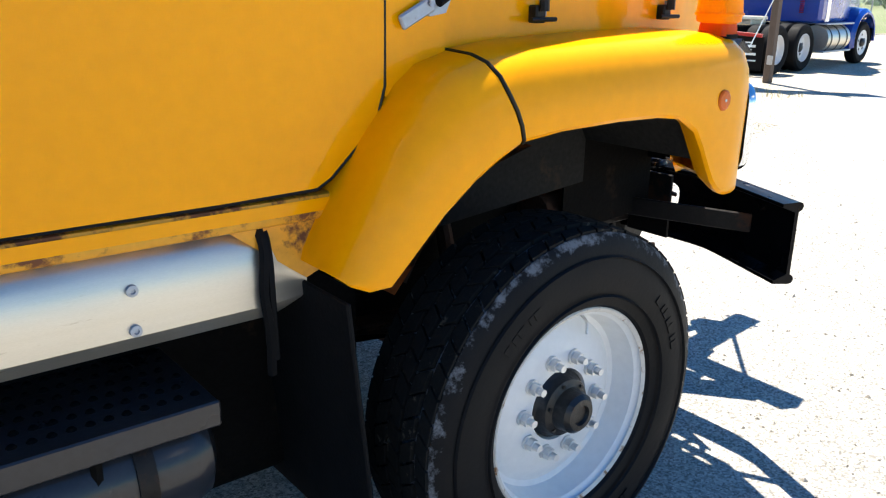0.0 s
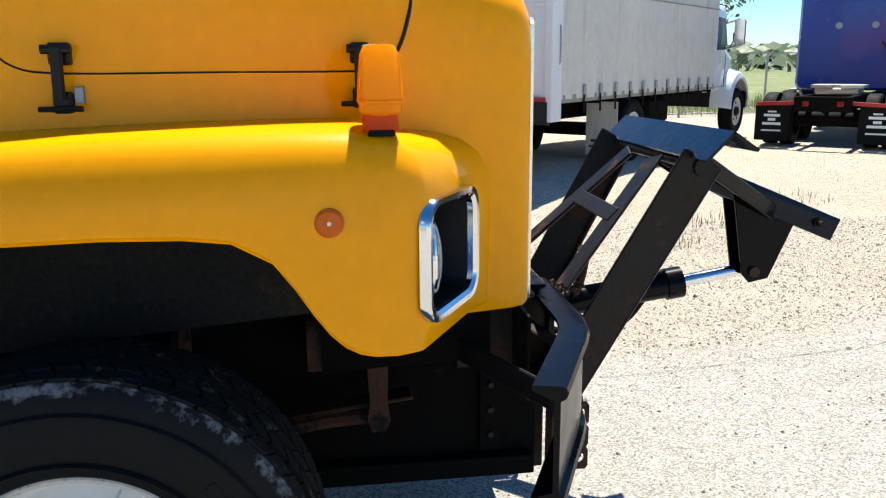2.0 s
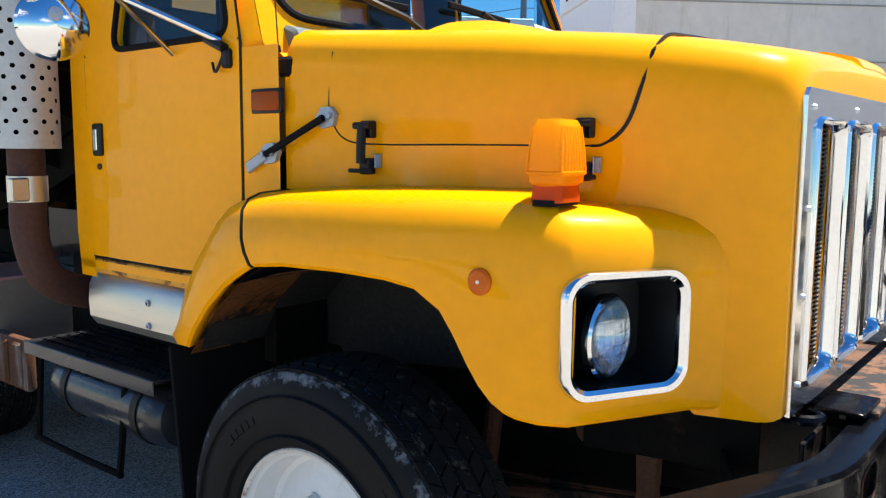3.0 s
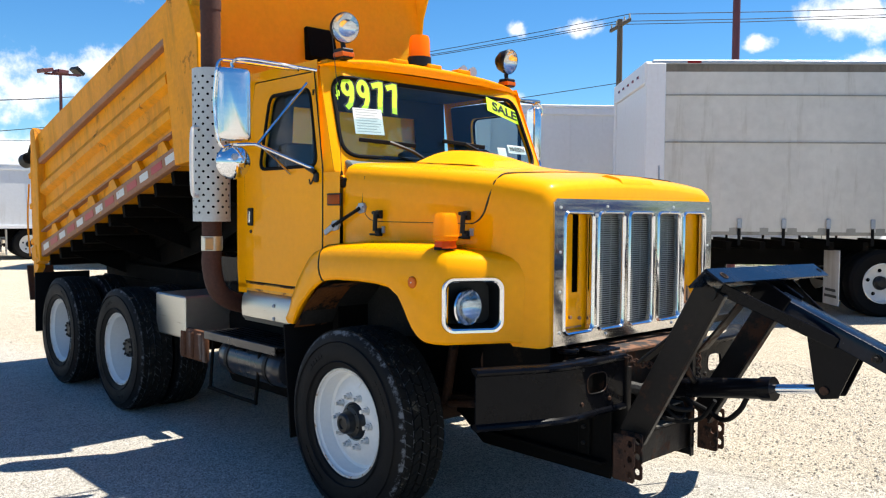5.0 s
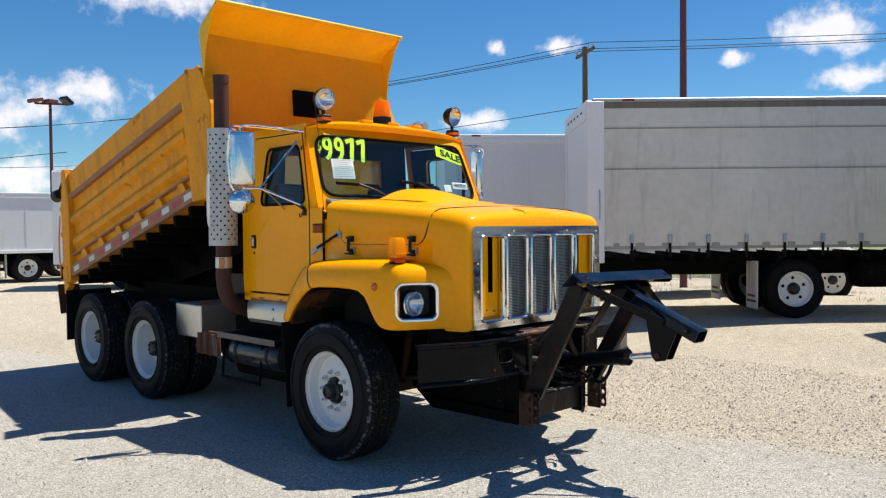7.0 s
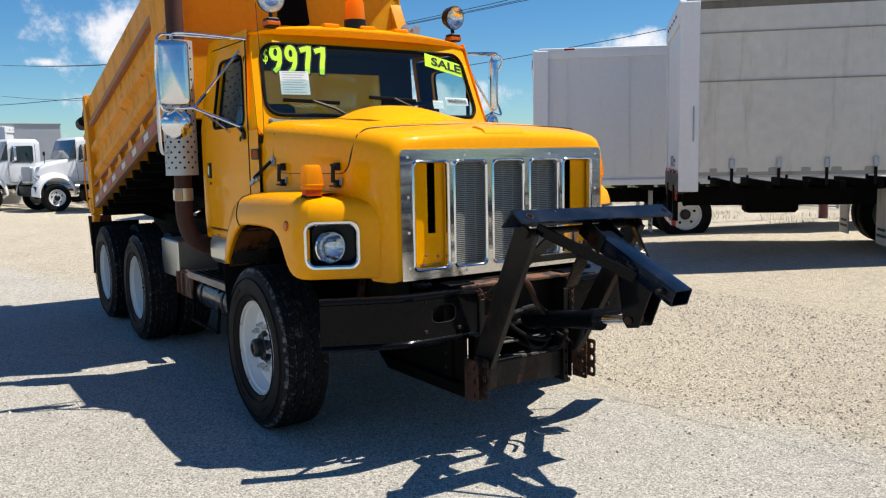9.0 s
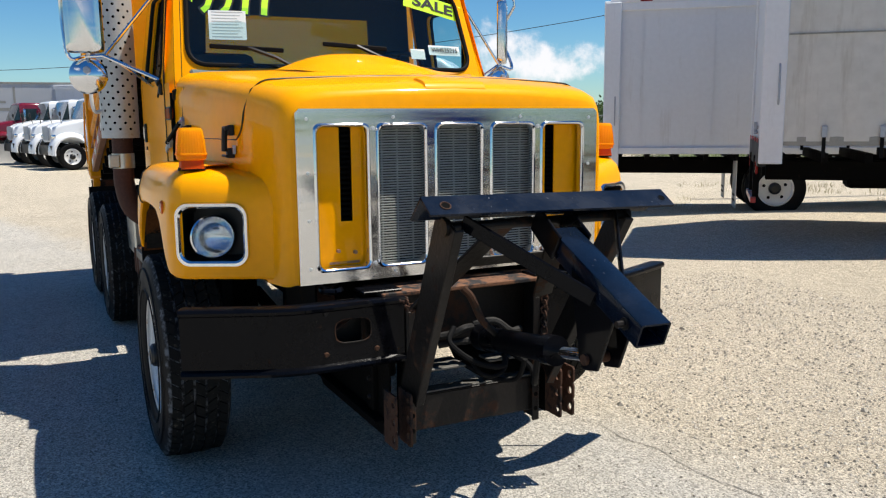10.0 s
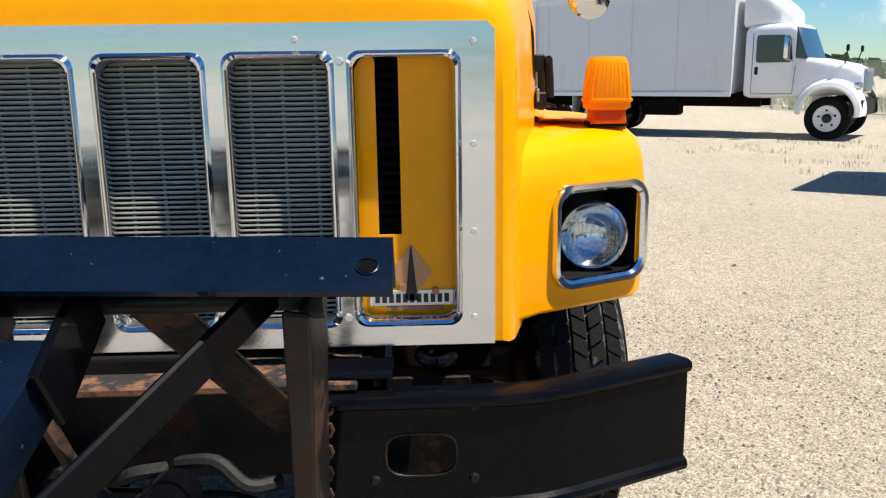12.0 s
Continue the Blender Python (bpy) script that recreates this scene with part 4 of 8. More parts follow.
    rod = part("tether_rod", bm, "rubber", truck, "black tether rod")
    for c, y, k in ((a, y0, 1.0), (b, y1, 0.9)):
        bm = mesh()
        pl = [(-0.05 * k, -0.015), (-0.015, -0.03), (0.03, -0.022), (0.045 * k, 0.01), (0.02, 0.035 * k), (-0.02, 0.03)]
        prism(bm, [(c.x + p, c.z + q) for p, q in pl], y - s * 0.004, y + s * 0.012)
        for p, q in ((-0.02, 0.0), (0.022, 0.006)):
            cyl(bm, (c.x + p, y, c.z + q), (c.x + p, y + s * 0.024, c.z + q), 0.009, seg=8)
        if y == y0:
            bar(bm, (c.x - 0.01, y + s * 0.012, c.z), (c.x - 0.10, y + s * 0.012, c.z - 0.045), 0.012, 0.035, (0, 0, 1))
        part("tether_plate", bm, "galv", rod, "grey galvanised plate")


for side_ in (-1, 1):
    make_fender(side_)


# ---------------------------------------------------------------- grille
def make_grille():
    bars = [(-0.672, -0.445), (-0.392, -0.172), (-0.112, 0.112), (0.172, 0.392), (0.445, 0.672)]
    z0, z1, H = 1.088, 1.694, 0.760
    bm = mesh()
    X0, X1 = 1.001, 1.012

    def plate(y0, y1, a, b):
        box(bm, (X0, y0, a), (X1, y1, b), 0)

    corner = lambda top: [(-H, z1), (-H, 1.767 - 0.018), (-H + 0.018, 1.767), (H - 0.018, 1.767), (H, 1.767 - 0.018), (H, z1)] if top else [(-H, z0), (H, z0), (H, 1.028), (-H, 1.028)]
    prism(bm, corner(True), X0, X1, "yz")
    prism(bm, corner(False), X0, X1, "yz")
    edges = [-H] + [v for p in bars for v in p] + [H]
    for y0, y1 in zip(edges[::2], edges[1::2]):
        box(bm, (X0 + 0.0008, y0, z0), (X1, y1, z1), 0)
    g = part("grille_frame", bm, "stainless", truck, "polished stainless grille surround")
    for y0, y1 in bars:
        bm = mesh()
        w, h, c, zc = y1 - y0, z1 - z0, (y0 + y1) / 2, (z0 + z1) / 2
        lp = [[Vector((x, c + a, zc + b)) for a, b in round_rect(w + k, h + k, 0.03, 4)] for k, x in ((0.026, X1), (0.012, X1 + 0.010), (0.0, X1 + 0.006), (-0.010, X1 - 0.005), (-0.012, X0 - 0.02))]
        rings(bm, lp, True, False)
        part("opening_trim", bm, "chrome", g)
    # corner fillers round the openings
    for y0, y1 in bars[1:4]:
        bm = mesh()
        n = 54
        for k in range(n):
            z = z0 - 0.01 + (z1 - z0 + 0.02) * k / n
            rings(bm, [[Vector((0.958, y, z - 0.001)), Vector((0.967, y, z + 0.0035)), Vector((0.966, y, z + 0.0075)), Vector((0.955, y, z + 0.003))] for y in (y0 - 0.02, y1 + 0.02)])
        for k in range(3):
            y = y0 + (y1 - y0) * (k + 0.5) / 3
            box(bm, (0.950, y - 0.003, z0 - 0.01), (0.956, y + 0.003, z1 + 0.01), 0)
        part("louvre_screen", bm, "screen", g, "grey louvred radiator screen")
        bm = mesh()
        box(bm, (0.925, y0 - 0.03, z0 - 0.02), (0.935, y1 + 0.03, z1 + 0.02), 0)
        part("radiator_core", bm, "chassis", g)
    for s in (-1, 1):
        y0, y1 = (bars[0] if s < 0 else bars[4])
        sl0, sl1 = (s * 0.555, s * 0.500) if s < 0 else (0.492, 0.545)
        bm = mesh()
        zs = 1.285
        box(bm, (0.955, y0 - 0.015, z0 - 0.01), (0.962, sl0, z1 + 0.01), 0)
        box(bm, (0.955, sl1, z0 - 0.01), (0.962, y1 + 0.015, z1 + 0.01), 0)
        box(bm, (0.9552, sl0, z0 - 0.01), (0.9618, sl1, zs), 0)
        part("grille_side_panel", bm, "yellow", g, "yellow panel behind the grille")
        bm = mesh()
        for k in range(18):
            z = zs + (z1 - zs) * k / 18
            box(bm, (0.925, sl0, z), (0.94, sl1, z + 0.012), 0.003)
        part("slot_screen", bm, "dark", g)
        bm = mesh()
        for yy, zz in ((y0 + 0.10, z0 + 0.07), (y1 - 0.05, z0 + 0.06)):
            cyl(bm, (0.962, yy, zz), (0.975, yy, zz), 0.009, seg=8)
        box(bm, (0.962, y0 + 0.06, z0 + 0.012), (0.966, y1 - 0.03, z0 + 0.022), 0)
        part("rust_stain", bm, "rail_rust", g)
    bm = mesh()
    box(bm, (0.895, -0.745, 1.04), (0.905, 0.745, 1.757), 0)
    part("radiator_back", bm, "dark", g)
    for y in (-0.712, -0.322, 0.322, 0.712):
        for z in (1.724, 1.50, 1.30, 1.095) if abs(y) > 0.6 else (1.731, 1.056):
            bm = mesh()
            cyl(bm, (X1 - 0.002, y, z), (X1 + 0.006, y, z), 0.009, 0.006, 10)
            part("grille_screw", bm, "nut", g)
    for y in (-0.418, 0.418):
        for z in (1.684, 1.10):
            bm = mesh()
            cyl(bm, (X1 - 0.002, y, z), (X1 + 0.009, y, z), 0.011, 0.008, 6)
            part("grille_bolt", bm, "nut", g)
    # plain emblem on the left-hand panel
    bm = mesh()
    prism(bm, [(0.565, 1.125), (0.515, 1.193), (0.565, 1.262), (0.615, 1.193)], 0.963, 0.966, "yz")
    e = part("emblem", bm, "gold", g, "tan diamond emblem")
    bm = mesh()
    prism(bm, [(0.550, 1.125), (0.563, 1.255), (0.567, 1.255), (0.580, 1.125)], 0.966, 0.968, "yz")
    part("emblem_bar", bm, "ink", e)
    bm = mesh()
    box(bm, (0.963, 0.465, 1.112), (0.9655, 0.665, 1.150), 0.001)
    part("emblem_plate", bm, "tinplate", e)
    bm = mesh()
    for k in range(11):
        box(bm, (0.9655, 0.478 + k * 0.0165, 1.120), (0.968, 0.489 + k * 0.0165, 1.141), 0)
    part("emblem_lettering", bm, "ink", e)


make_grille()

# ---------------------------------------------------------------- cab
CW = 1.035


def side_y(z):
    return CW - 0.14 * max(0.0, z - 1.97) - 0.06 * max(0.0, 1.30 - z)


def front_x(y, z):
    return -0.425 - (z - 2.0) * 0.40 - 0.12 * (y / 0.95) ** 2


def door_x(x, z):
    """The door opening follows the raked front pillar."""
    lean = 0.30 * max(0.0, z - 1.97) * min(1.0, max(0.0, (x + 1.25) / 0.6))
    return -0.575 + (x + 0.553) * 1.015 - lean


def skin(bm, outline, hole, put):
    """A sheet between an outline and a hole of equal length."""
    return rings(bm, [[put(*p) for p in outline], [put(*p) for p in hole]], True, False)


def quad_round(pts, r, n=5):
    """A four-cornered outline with rounded corners."""
    out = []
    for i in range(4):
        p, a, b = Vector(pts[i]), Vector(pts[i - 1]), Vector(pts[(i + 1) % 4])
        u, v = (a - p).normalized() * r, (b - p).normalized() * r
        for k in range(n + 1):
            t = k / n
            q = (p + u) * (1 - t) ** 2 + p * 2 * t * (1 - t) + (p + v) * t * t
            out.append((q.x, q.y))
    return out


def make_cab():
    bm = mesh()
    fput = lambda y, z: Vector((front_x(y, z), y, z))
    outer = quad_round([(-0.99, 1.88), (0.99, 1.88), (0.92, 2.635), (-0.92, 2.635)], 0.06, 8)
    inner = quad_round([(-0.905, 2.036), (0.905, 2.036), (0.862, 2.551), (-0.862, 2.551)], 0.12, 8)
    skin(bm, outer, inner, fput)
    rings(bm, [[fput(*p) for p in inner], [fput(*p) - Vector((0.035, 0, 0)) for p in inner]], True, False)
    part("windshield_frame", bm, "yellow", truck, "yellow windshield surround")
    # A-pillars and roof
    for s in (-1, 1):
        bm = mesh()
        rings(bm, [[fput(s * a, z) for a, z in ((0.99, 1.88), (0.982, 2.0), (0.955, 2.271), (0.928, 2.564), (0.92, 2.635))],
                   [Vector((front_x(0.95, z) - 0.05, s * (side_y(z) - 0.006), z)) for z in (1.88, 2.0, 2.271, 2.564, 2.635)],
                   [Vector((door_x(-0.556, z), s * side_y(z), z)) for z in (1.88, 2.0, 2.271, 2.564, 2.635)]], False)
        part("front_pillar", bm, "yellow", truck)
        bm = mesh()
        rings(bm, [[fput(s * a, z) - Vector((0.040, 0, 0)) for a, z in ((0.925, 1.90), (0.915, 2.109), (0.885, 2.380), (0.868, 2.542), (0.855, 2.608))],
                   [Vector((door_x(-0.60, z), s * (side_y(z) - 0.045), z)) for z in (1.90, 2.109, 2.380, 2.542, 2.608)]], False)
        part("pillar_trim", bm, "seat", truck, "dark inner pillar trim")
    bm = mesh()
    roof = []
    for k in range(13):
        f = k / 12
        row = []
        for j in range(17):
            g = -1 + 2 * j / 16
            y = g * (side_y(2.635) + 0.004)
            crown = 0.085 * (1 - abs(g) ** 3.2)
            nose = 0.0 if f > 0.18 else -0.05 * (1 - f / 0.18) ** 2
            x0 = front_x(y * 0.98, 2.635) + 0.012
            x = x0 + (-1.622 - x0) * f
            row.append(Vector((x, y, 2.635 + crown * (1 + nose * 8) * (1 if f < 0.93 else 0.6) + (0.0 if abs(g) < 0.99 else -0.02))))
        roof.append(row)
    rings(bm, roof, False)
    # rounded brow rolling down to the windshield surround
    brow = []
    for k in range(7):
        t = k / 6
        row = []
        for p in roof[0]:
            z = min(2.621, p.z - 0.004)
            q = Vector((front_x(p.y, z) + 0.004, p.y, z))
            c1, c2 = p + Vector((0.022, 0, -0.002)), q + Vector((0.010, 0, (p.z - z) * 0.45))
            row.append(p * (1 - t) ** 3 + c1 * 3 * t * (1 - t) ** 2 + c2 * 3 * t * t * (1 - t) + q * t ** 3)
        brow.append(row)
    rings(bm, brow, False)
    bmesh.ops.remove_doubles(bm, verts=bm.verts, dist=0.0002)
    part("cab_roof", bm, "yellow", truck, "yellow domed cab roof")
    for s in (-1, 1):
        bm = mesh()
        y = lambda z: s * side_y(z)
        cols = lambda x0, x1, zs: rings(bm, [[Vector((door_x(x, z), y(z), z)) for z in zs] for x in (x0, x1)], False)
        cols(-1.585, -1.476, (1.12, 1.3, 1.97, 2.325, 2.651))                      # rear pillar
        part("rear_pillar", bm, "yellow", truck)
        bm = mesh()
        cols(-1.48, -0.55, (2.580, 2.651))
        part("roof_rail", bm, "yellow", truck)
        bm = mesh()
        cols(-0.553, -0.382, (1.40, 1.6, 1.93))
        part("cowl_side", bm, "yellow", truck)
        bm = mesh()
        cols(-1.585, -0.60, (1.157, 1.187))
        part("lower_rail", bm, "yellow", truck)
    # back wall with its window
    rear = [Vector((-1.622, yy, z)) for yy, z in ((-0.995, 1.12), (0.995, 1.12), (0.922, 2.651), (-0.922, 2.651))]
    hole = [Vector((-1.622, yy, z)) for yy, z in ((-0.62, 2.02), (0.62, 2.02), (0.60, 2.456), (-0.60, 2.456))]
    bm = mesh()
    rings(bm, [rear, hole], True, False)
    part("back_wall", bm, "yellow", truck, "yellow cab back wall with a window")
    # cowl below the windshield
    bm = mesh()
    cow = [[fput(y, 1.90) + Vector((dx, 0, dz)) for y in (-0.985, -0.8, -0.4, 0, 0.4, 0.8, 0.985)] for dx, dz in ((0, 0.0), (0.06, 0.012), (0.12, -0.03))]
    rings(bm, cow, False)
    part("cowl", bm, "yellow", truck, "yellow cowl below the windshield")
    # windshield
    bm = mesh()
    rows = []
    for i in range(7):
        z = 2.0 + 0.52 * i / 6
        w = 0.940 + (0.880 - 0.940) * i / 6
        rows.append([fput(-w + 2 * w * j / 12, z) - Vector((0.014, 0, 0)) for j in range(13)])
    rings(bm, rows, False)
    ws = part("windshield", bm, "glass", truck, "tinted curved windshield")
    ws.visible_shadow = False
    bm = mesh()
    tube(bm, [fput(*p) + Vector((0.002, 0, 0)) for p in inner] + [fput(*inner[0])], 0.014, 8)
    part("windshield_gasket", bm, "rubber", ws, "black rubber gasket")
    # wipers
    for y0, y1, t0, t1 in ((-0.29, -0.57, 2.015, 2.136), (0.47, 0.08, 1.975, 2.163)):
        bm = mesh()
        p, q = fput(y0, t0) + Vector((0.035, 0, -0.01)), fput(y1, t1) + Vector((0.02, 0, 0))
        tube(bm, [p, (p + q) / 2 + Vector((0.02, 0, 0.01)), q], 0.012, 6)
        wip = part("wiper", bm, "plastic", truck, "black windshield wiper")
        bm = mesh()
        e = Vector((0.0, 0.30, 0.015))
        bar(bm, fput(q.y - 0.21, q.z + 0.008) + Vector((0.014, 0, 0)), fput(q.y + 0.20, q.z - 0.012) + Vector((0.014, 0, 0)), 0.016, 0.026)
        part("wiper_blade", bm, "rubber", wip)
    # stickers on the inside of the glass
    def on_glass(y, z, lift):
        n = Vector((1, 0.24 * y / 0.94, 0.29)).normalized()
        c = fput(y, z) - Vector((0.014, 0, 0)) + n * lift
        right = Vector((0, 0, 1)).cross(n).normalized()
        up = n.cross(right)
        return Matrix(((right.x, up.x, n.x, c.x), (right.y, up.y, n.y, c.y), (right.z, up.z, n.z, c.z), (0, 0, 0, 1)))
    def ribbon(bm, pts, w, z):
        """A flat stroke of even width with blunt ends."""
        pts = [Vector(p) for p in pts]
        left, right = [], []
        for i, p in enumerate(pts):
            d = (pts[min(i + 1, len(pts) - 1)] - pts[max(i - 1, 0)]).normalized()
            nrm = Vector((-d.y, d.x)) * w / 2
            left.append(Vector((p.x + nrm.x, p.y + nrm.y, z)))
            right.append(Vector((p.x - nrm.x, p.y - nrm.y, z)))
        rings(bm, [left, right], False)

    def digit(ch, w, z, at, mat, name, label=""):
        bm = mesh()
        ell = lambda rx, ry: [Vector((-0.004 + rx * math.cos(t), 0.040 + ry * math.sin(t), z)) for t in (2 * math.pi * k / 28 for k in range(28))]
        g = w - 0.030
        if ch == "9":
            rings(bm, [ell(0.046 + g / 2, 0.060 + g / 2), ell(max(0.016 - g / 2, 0.004), max(0.028 - g / 2, 0.006))], True, False)
            ribbon(bm, [(0.027, 0.055 + g / 2), (0.029, 0.02), (0.026, -0.03), (0.012, -0.072), (-0.014 - g * 0.6, -0.098 - g * 0.2)], w + 0.002, z + 0.0004)
        else:
            ribbon(bm, [(-0.046 - g / 2, 0.066), (-0.02, 0.076), (0.012, 0.084)], w + 0.004, z + 0.0004)
            ribbon(bm, [(0.022, 0.103 + g / 2), (0.020, 0.04), (0.008, -0.03), (0.002, -0.100 - g / 2)], w + 0.006, z)
        part(name, bm, mat, ws, label, sharp=180).matrix_basis = at

    for k, ch in enumerate("9977"):
        at = on_glass(-0.762 + k * 0.108, 2.446 - 0.004 * k, 0.004) @ pose(0, 0, 0, 0, 0, -3) @ Matrix.Diagonal((0.95, 1.04, 1, 1))
        digit(ch, 0.052, 0.0, at, "ink", "price_digit_edge")
        digit(ch, 0.032, 0.002, at, "lime", "price_digit", "fat lime price digit")
    text_mesh("price_sign", "$", 0.155, "lime", ws, on_glass(-0.836, 2.461, 0.006) @ Matrix.Diagonal((0.55, 1, 1, 1)))
    bm = mesh()
    box(bm, (-0.225, -0.055, -0.001), (0.225, 0.055, 0.0), 0)
    sale = part("sale_sticker", bm, "lime", ws, "lime sale sticker")
    sale.matrix_basis = on_glass(0.690, 2.450, 0.005) @ pose(0, 0, 0, 0, 0, -11)
    text_mesh("sale_word", "SALE", 0.094, "ink", ws, on_glass(0.690, 2.450, 0.007) @ pose(0, 0, 0, 0, 0, -11) @ Matrix.Diagonal((1.60, 1, 1, 1)), fat=0.0025)
    for y, z, w, h, mat in ((-0.660, 2.270, 0.21, 0.175, "paper"), (0.725, 2.162, 0.25, 0.064, "paper"), (0.515, 2.132, 0.105, 0.066, "paper")):
        bm = mesh()
        box(bm, (-w / 2, -h / 2, -0.001), (w / 2, h / 2, 0), 0)
        card = part("paper_notice", bm, mat, ws, "white printed notice")
        card.matrix_basis = on_glass(y, z, -0.003)
        bm = mesh()
        n = 9 if h > 0.1 else 0 if w > 0.1 else 2
        for k in range(n):
            zz = h / 2 - h * (k + 0.7) / (n + 0.5)
            box(bm, (-w * 0.42, zz, 0.0005), (w * (0.42 - 0.2 * ((k * 37) % 5) / 5), zz + h / n * 0.28, 0.001), 0)
        part("printed_text", bm, "print_grey", card)
    text_mesh("stock_number", "WH525215", 0.044, "ink", ws, on_glass(0.725, 2.162, 0.001))
    # doors
    for s in (-1, 1):
        dput = lambda x, z, d=0.005: Vector((door_x(x, z), s * (side_y(z) + d), z))
        win = quad_round([(-1.275, 1.968), (-0.605, 1.972), (-0.640, 2.467), (-1.255, 2.461)], 0.07, 6)
        low = [(-1.47, 1.208), (-1.2, 1.208), (-0.95, 1.208), (-0.735, 1.212), (-0.70, 1.232), (-0.635, 1.295), (-0.580, 1.358), (-0.560, 1.425), (-0.558, 1.52)]
        bm = mesh()
        mid = lambda lo, hi, n: [(lo[0] + (hi[0] - lo[0]) * k / n, lo[1] + (hi[1] - lo[1]) * k / n) for k in range(n + 1)]
        top_line = mid((-1.47, 1.955), (-0.557, 1.955), 8)
        strips = []
        for f in (0.0, 0.12, 0.3, 0.6, 0.85, 1.0):
            row = []
            for (xt, zt), k in zip(top_line, range(9)):
                # lower outline sampled across
                u = k / 8 * (len(low) - 1)
                i = min(int(u), len(low) - 2)
                xb, zb = [low[i][c] + (low[i + 1][c] - low[i][c]) * (u - i) for c in (0, 1)]
                row.append(dput(xb + (xt - xb) * f, zb + (zt - zb) * f))
            strips.append(row)
        rings(bm, strips, False)
        frame_out = quad_round([(-1.47, 1.955), (-0.557, 1.955), (-0.590, 2.570), (-1.47, 2.570)], 0.02, 6)
        skin(bm, frame_out, win, dput)
        rings(bm, [[dput(x, z) for x, z in win], [dput(x, z, -0.03) for x, z in win]], True, False)
        door = part("door", bm, "yellow", truck, "yellow cab door")
        bm = mesh()
        skin(bm, frame_out, win, lambda x, z: dput(x, z, -0.036))
        part("door_lining", bm, "seat", door, "dark inner door trim")
        bm = mesh()
        line = [(-1.472, 2.570), (-1.472, 1.95), (-1.472, 1.204), (-1.0, 1.204), (-0.735, 1.207), (-0.697, 1.228), (-0.630, 1.293), (-0.575, 1.356), (-0.555, 1.425), (-0.553, 1.95), (-0.587, 2.570)]
        tube(bm, [dput(x, z, 0.0015) for x, z in line], 0.0042, 6)
        part("door_seal", bm, "plastic", door)
        bm = mesh()
        tube(bm, [dput(x, z, 0.004) for x, z in win] + [dput(*win[0], 0.004)], 0.012, 6)
        box(bm, (-0.775, s * 0.965 - 0.012, 1.98), (-0.755, s * 0.965 + 0.012, 2.456), 0)
        part("window_seal", bm, "rubber", door)
        bm = mesh()
        bm.faces.new([bm.verts.new(dput(x, z, -0.018)) for x, z in win])
        pane = part("door_window", bm, "glass", door, "tinted door glass")
        pane.visible_shadow = False
        bm = mesh()
        box(bm, (-1.452, s * side_y(1.6) - 0.012 + s * 0.008, 1.590), (-1.392, s * side_y(1.6) + 0.012 + s * 0.008, 1.710), 0.006)
        h = part("door_handle", bm, "plastic", door, "black recessed door handle")
        bm = mesh()
        box(bm, (-1.435, s * side_y(1.6) - 0.004 + s * 0.022, 1.610), (-1.409, s * side_y(1.6) + 0.004 + s * 0.022, 1.690), 0.003)
        part("handle_lever", bm, "chrome", h)
        bm = mesh()
        cyl(bm, (-1.422, s * side_y(1.5), 1.550), (-1.422, s * (side_y(1.5) + 0.012), 1.550), 0.012, seg=10)
        part("door_lock", bm, "stack", door)
        # amber marker on the cowl
        bm = mesh()
        y = s * side_y(1.73)
        box(bm, (-0.524, y - 0.008, 1.728), (-0.384, y + 0.008, 1.802), 0.006, seg=2)
        mk = part("cowl_marker", bm, "plastic", truck, "amber marker lamp")
        bm = mesh()
        box(bm, (-0.515, y - 0.014, 1.736), (-0.393, y + 0.014, 1.794), 0.008, seg=2)
        part("marker_lens", bm, "lamp_foot", mk)
        # rusty sill
        bm = mesh()
        box(bm, (-1.61, s * 1.004 - 0.022, 1.136), (-0.60, s * 1.004 + 0.022, 1.196), 0.012, seg=2)
        part("door_sill", bm, "yellow_rust", truck, "yellow sill eaten by rust")
        bm = mesh()
        prism(bm, [(-1.0, 1.165), (-0.66, 1.195), (-0.70, 1.03), (-0.78, 1.00)], s * 0.995, s * 1.01)
        part("fender_bracket", bm, "yellow_rust", truck, "rusty yellow bracket behind the fender")
    # interior
    bm = mesh()
    box(bm, (-1.57, -0.95, 1.10), (-0.63, 0.95, 1.16), 0)
    box(bm, (-1.57, -0.95, 1.16), (-1.54, 0.95, 2.0), 0)
    part("cab_floor", bm, "seat", truck, "dark cab interior")
    bm = mesh()
    prism(bm, [(-0.78, 1.60), (-0.50, 1.60), (-0.475, 1.99), (-0.53, 2.012), (-0.62, 2.022), (-0.86, 2.0), (-0.92, 1.90)], -0.90, 0.90, bevel=0.012)
    part("dashboard", bm, "dash_grey", truck, "dusty grey-green dashboard")
    # firewall box added in near-black to keep the inside of the arches dark
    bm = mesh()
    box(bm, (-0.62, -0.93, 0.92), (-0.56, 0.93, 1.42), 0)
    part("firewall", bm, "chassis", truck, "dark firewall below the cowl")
    bm = mesh()
    inset = lambda p, d: Vector((p.x + d, p.y * 0.985, p.z))
    rings(bm, [[inset(p, 0.02) for p in rear], [inset(p, 0.02) for p in hole], [inset(p, 0.035) for p in hole], [inset(p, 0.035) for p in rear]], True, False)
    part("back_lining", bm, "seat", truck, "dark lining of the cab's back wall")
    bm = mesh()
    box(bm, (-1.56, -0.88, 2.602), (-0.82, 0.88, 2.629), 0.005)
    part("headliner", bm, "seat", truck)
    bm = mesh()
    rings(bm, [[p + Vector((0.004, 0, 0)) for p in hole], [p + Vector((0.012, 0, 0)) for p in hole]])
    pane = part("rear_window", bm, "glass", truck, "tinted rear cab window")
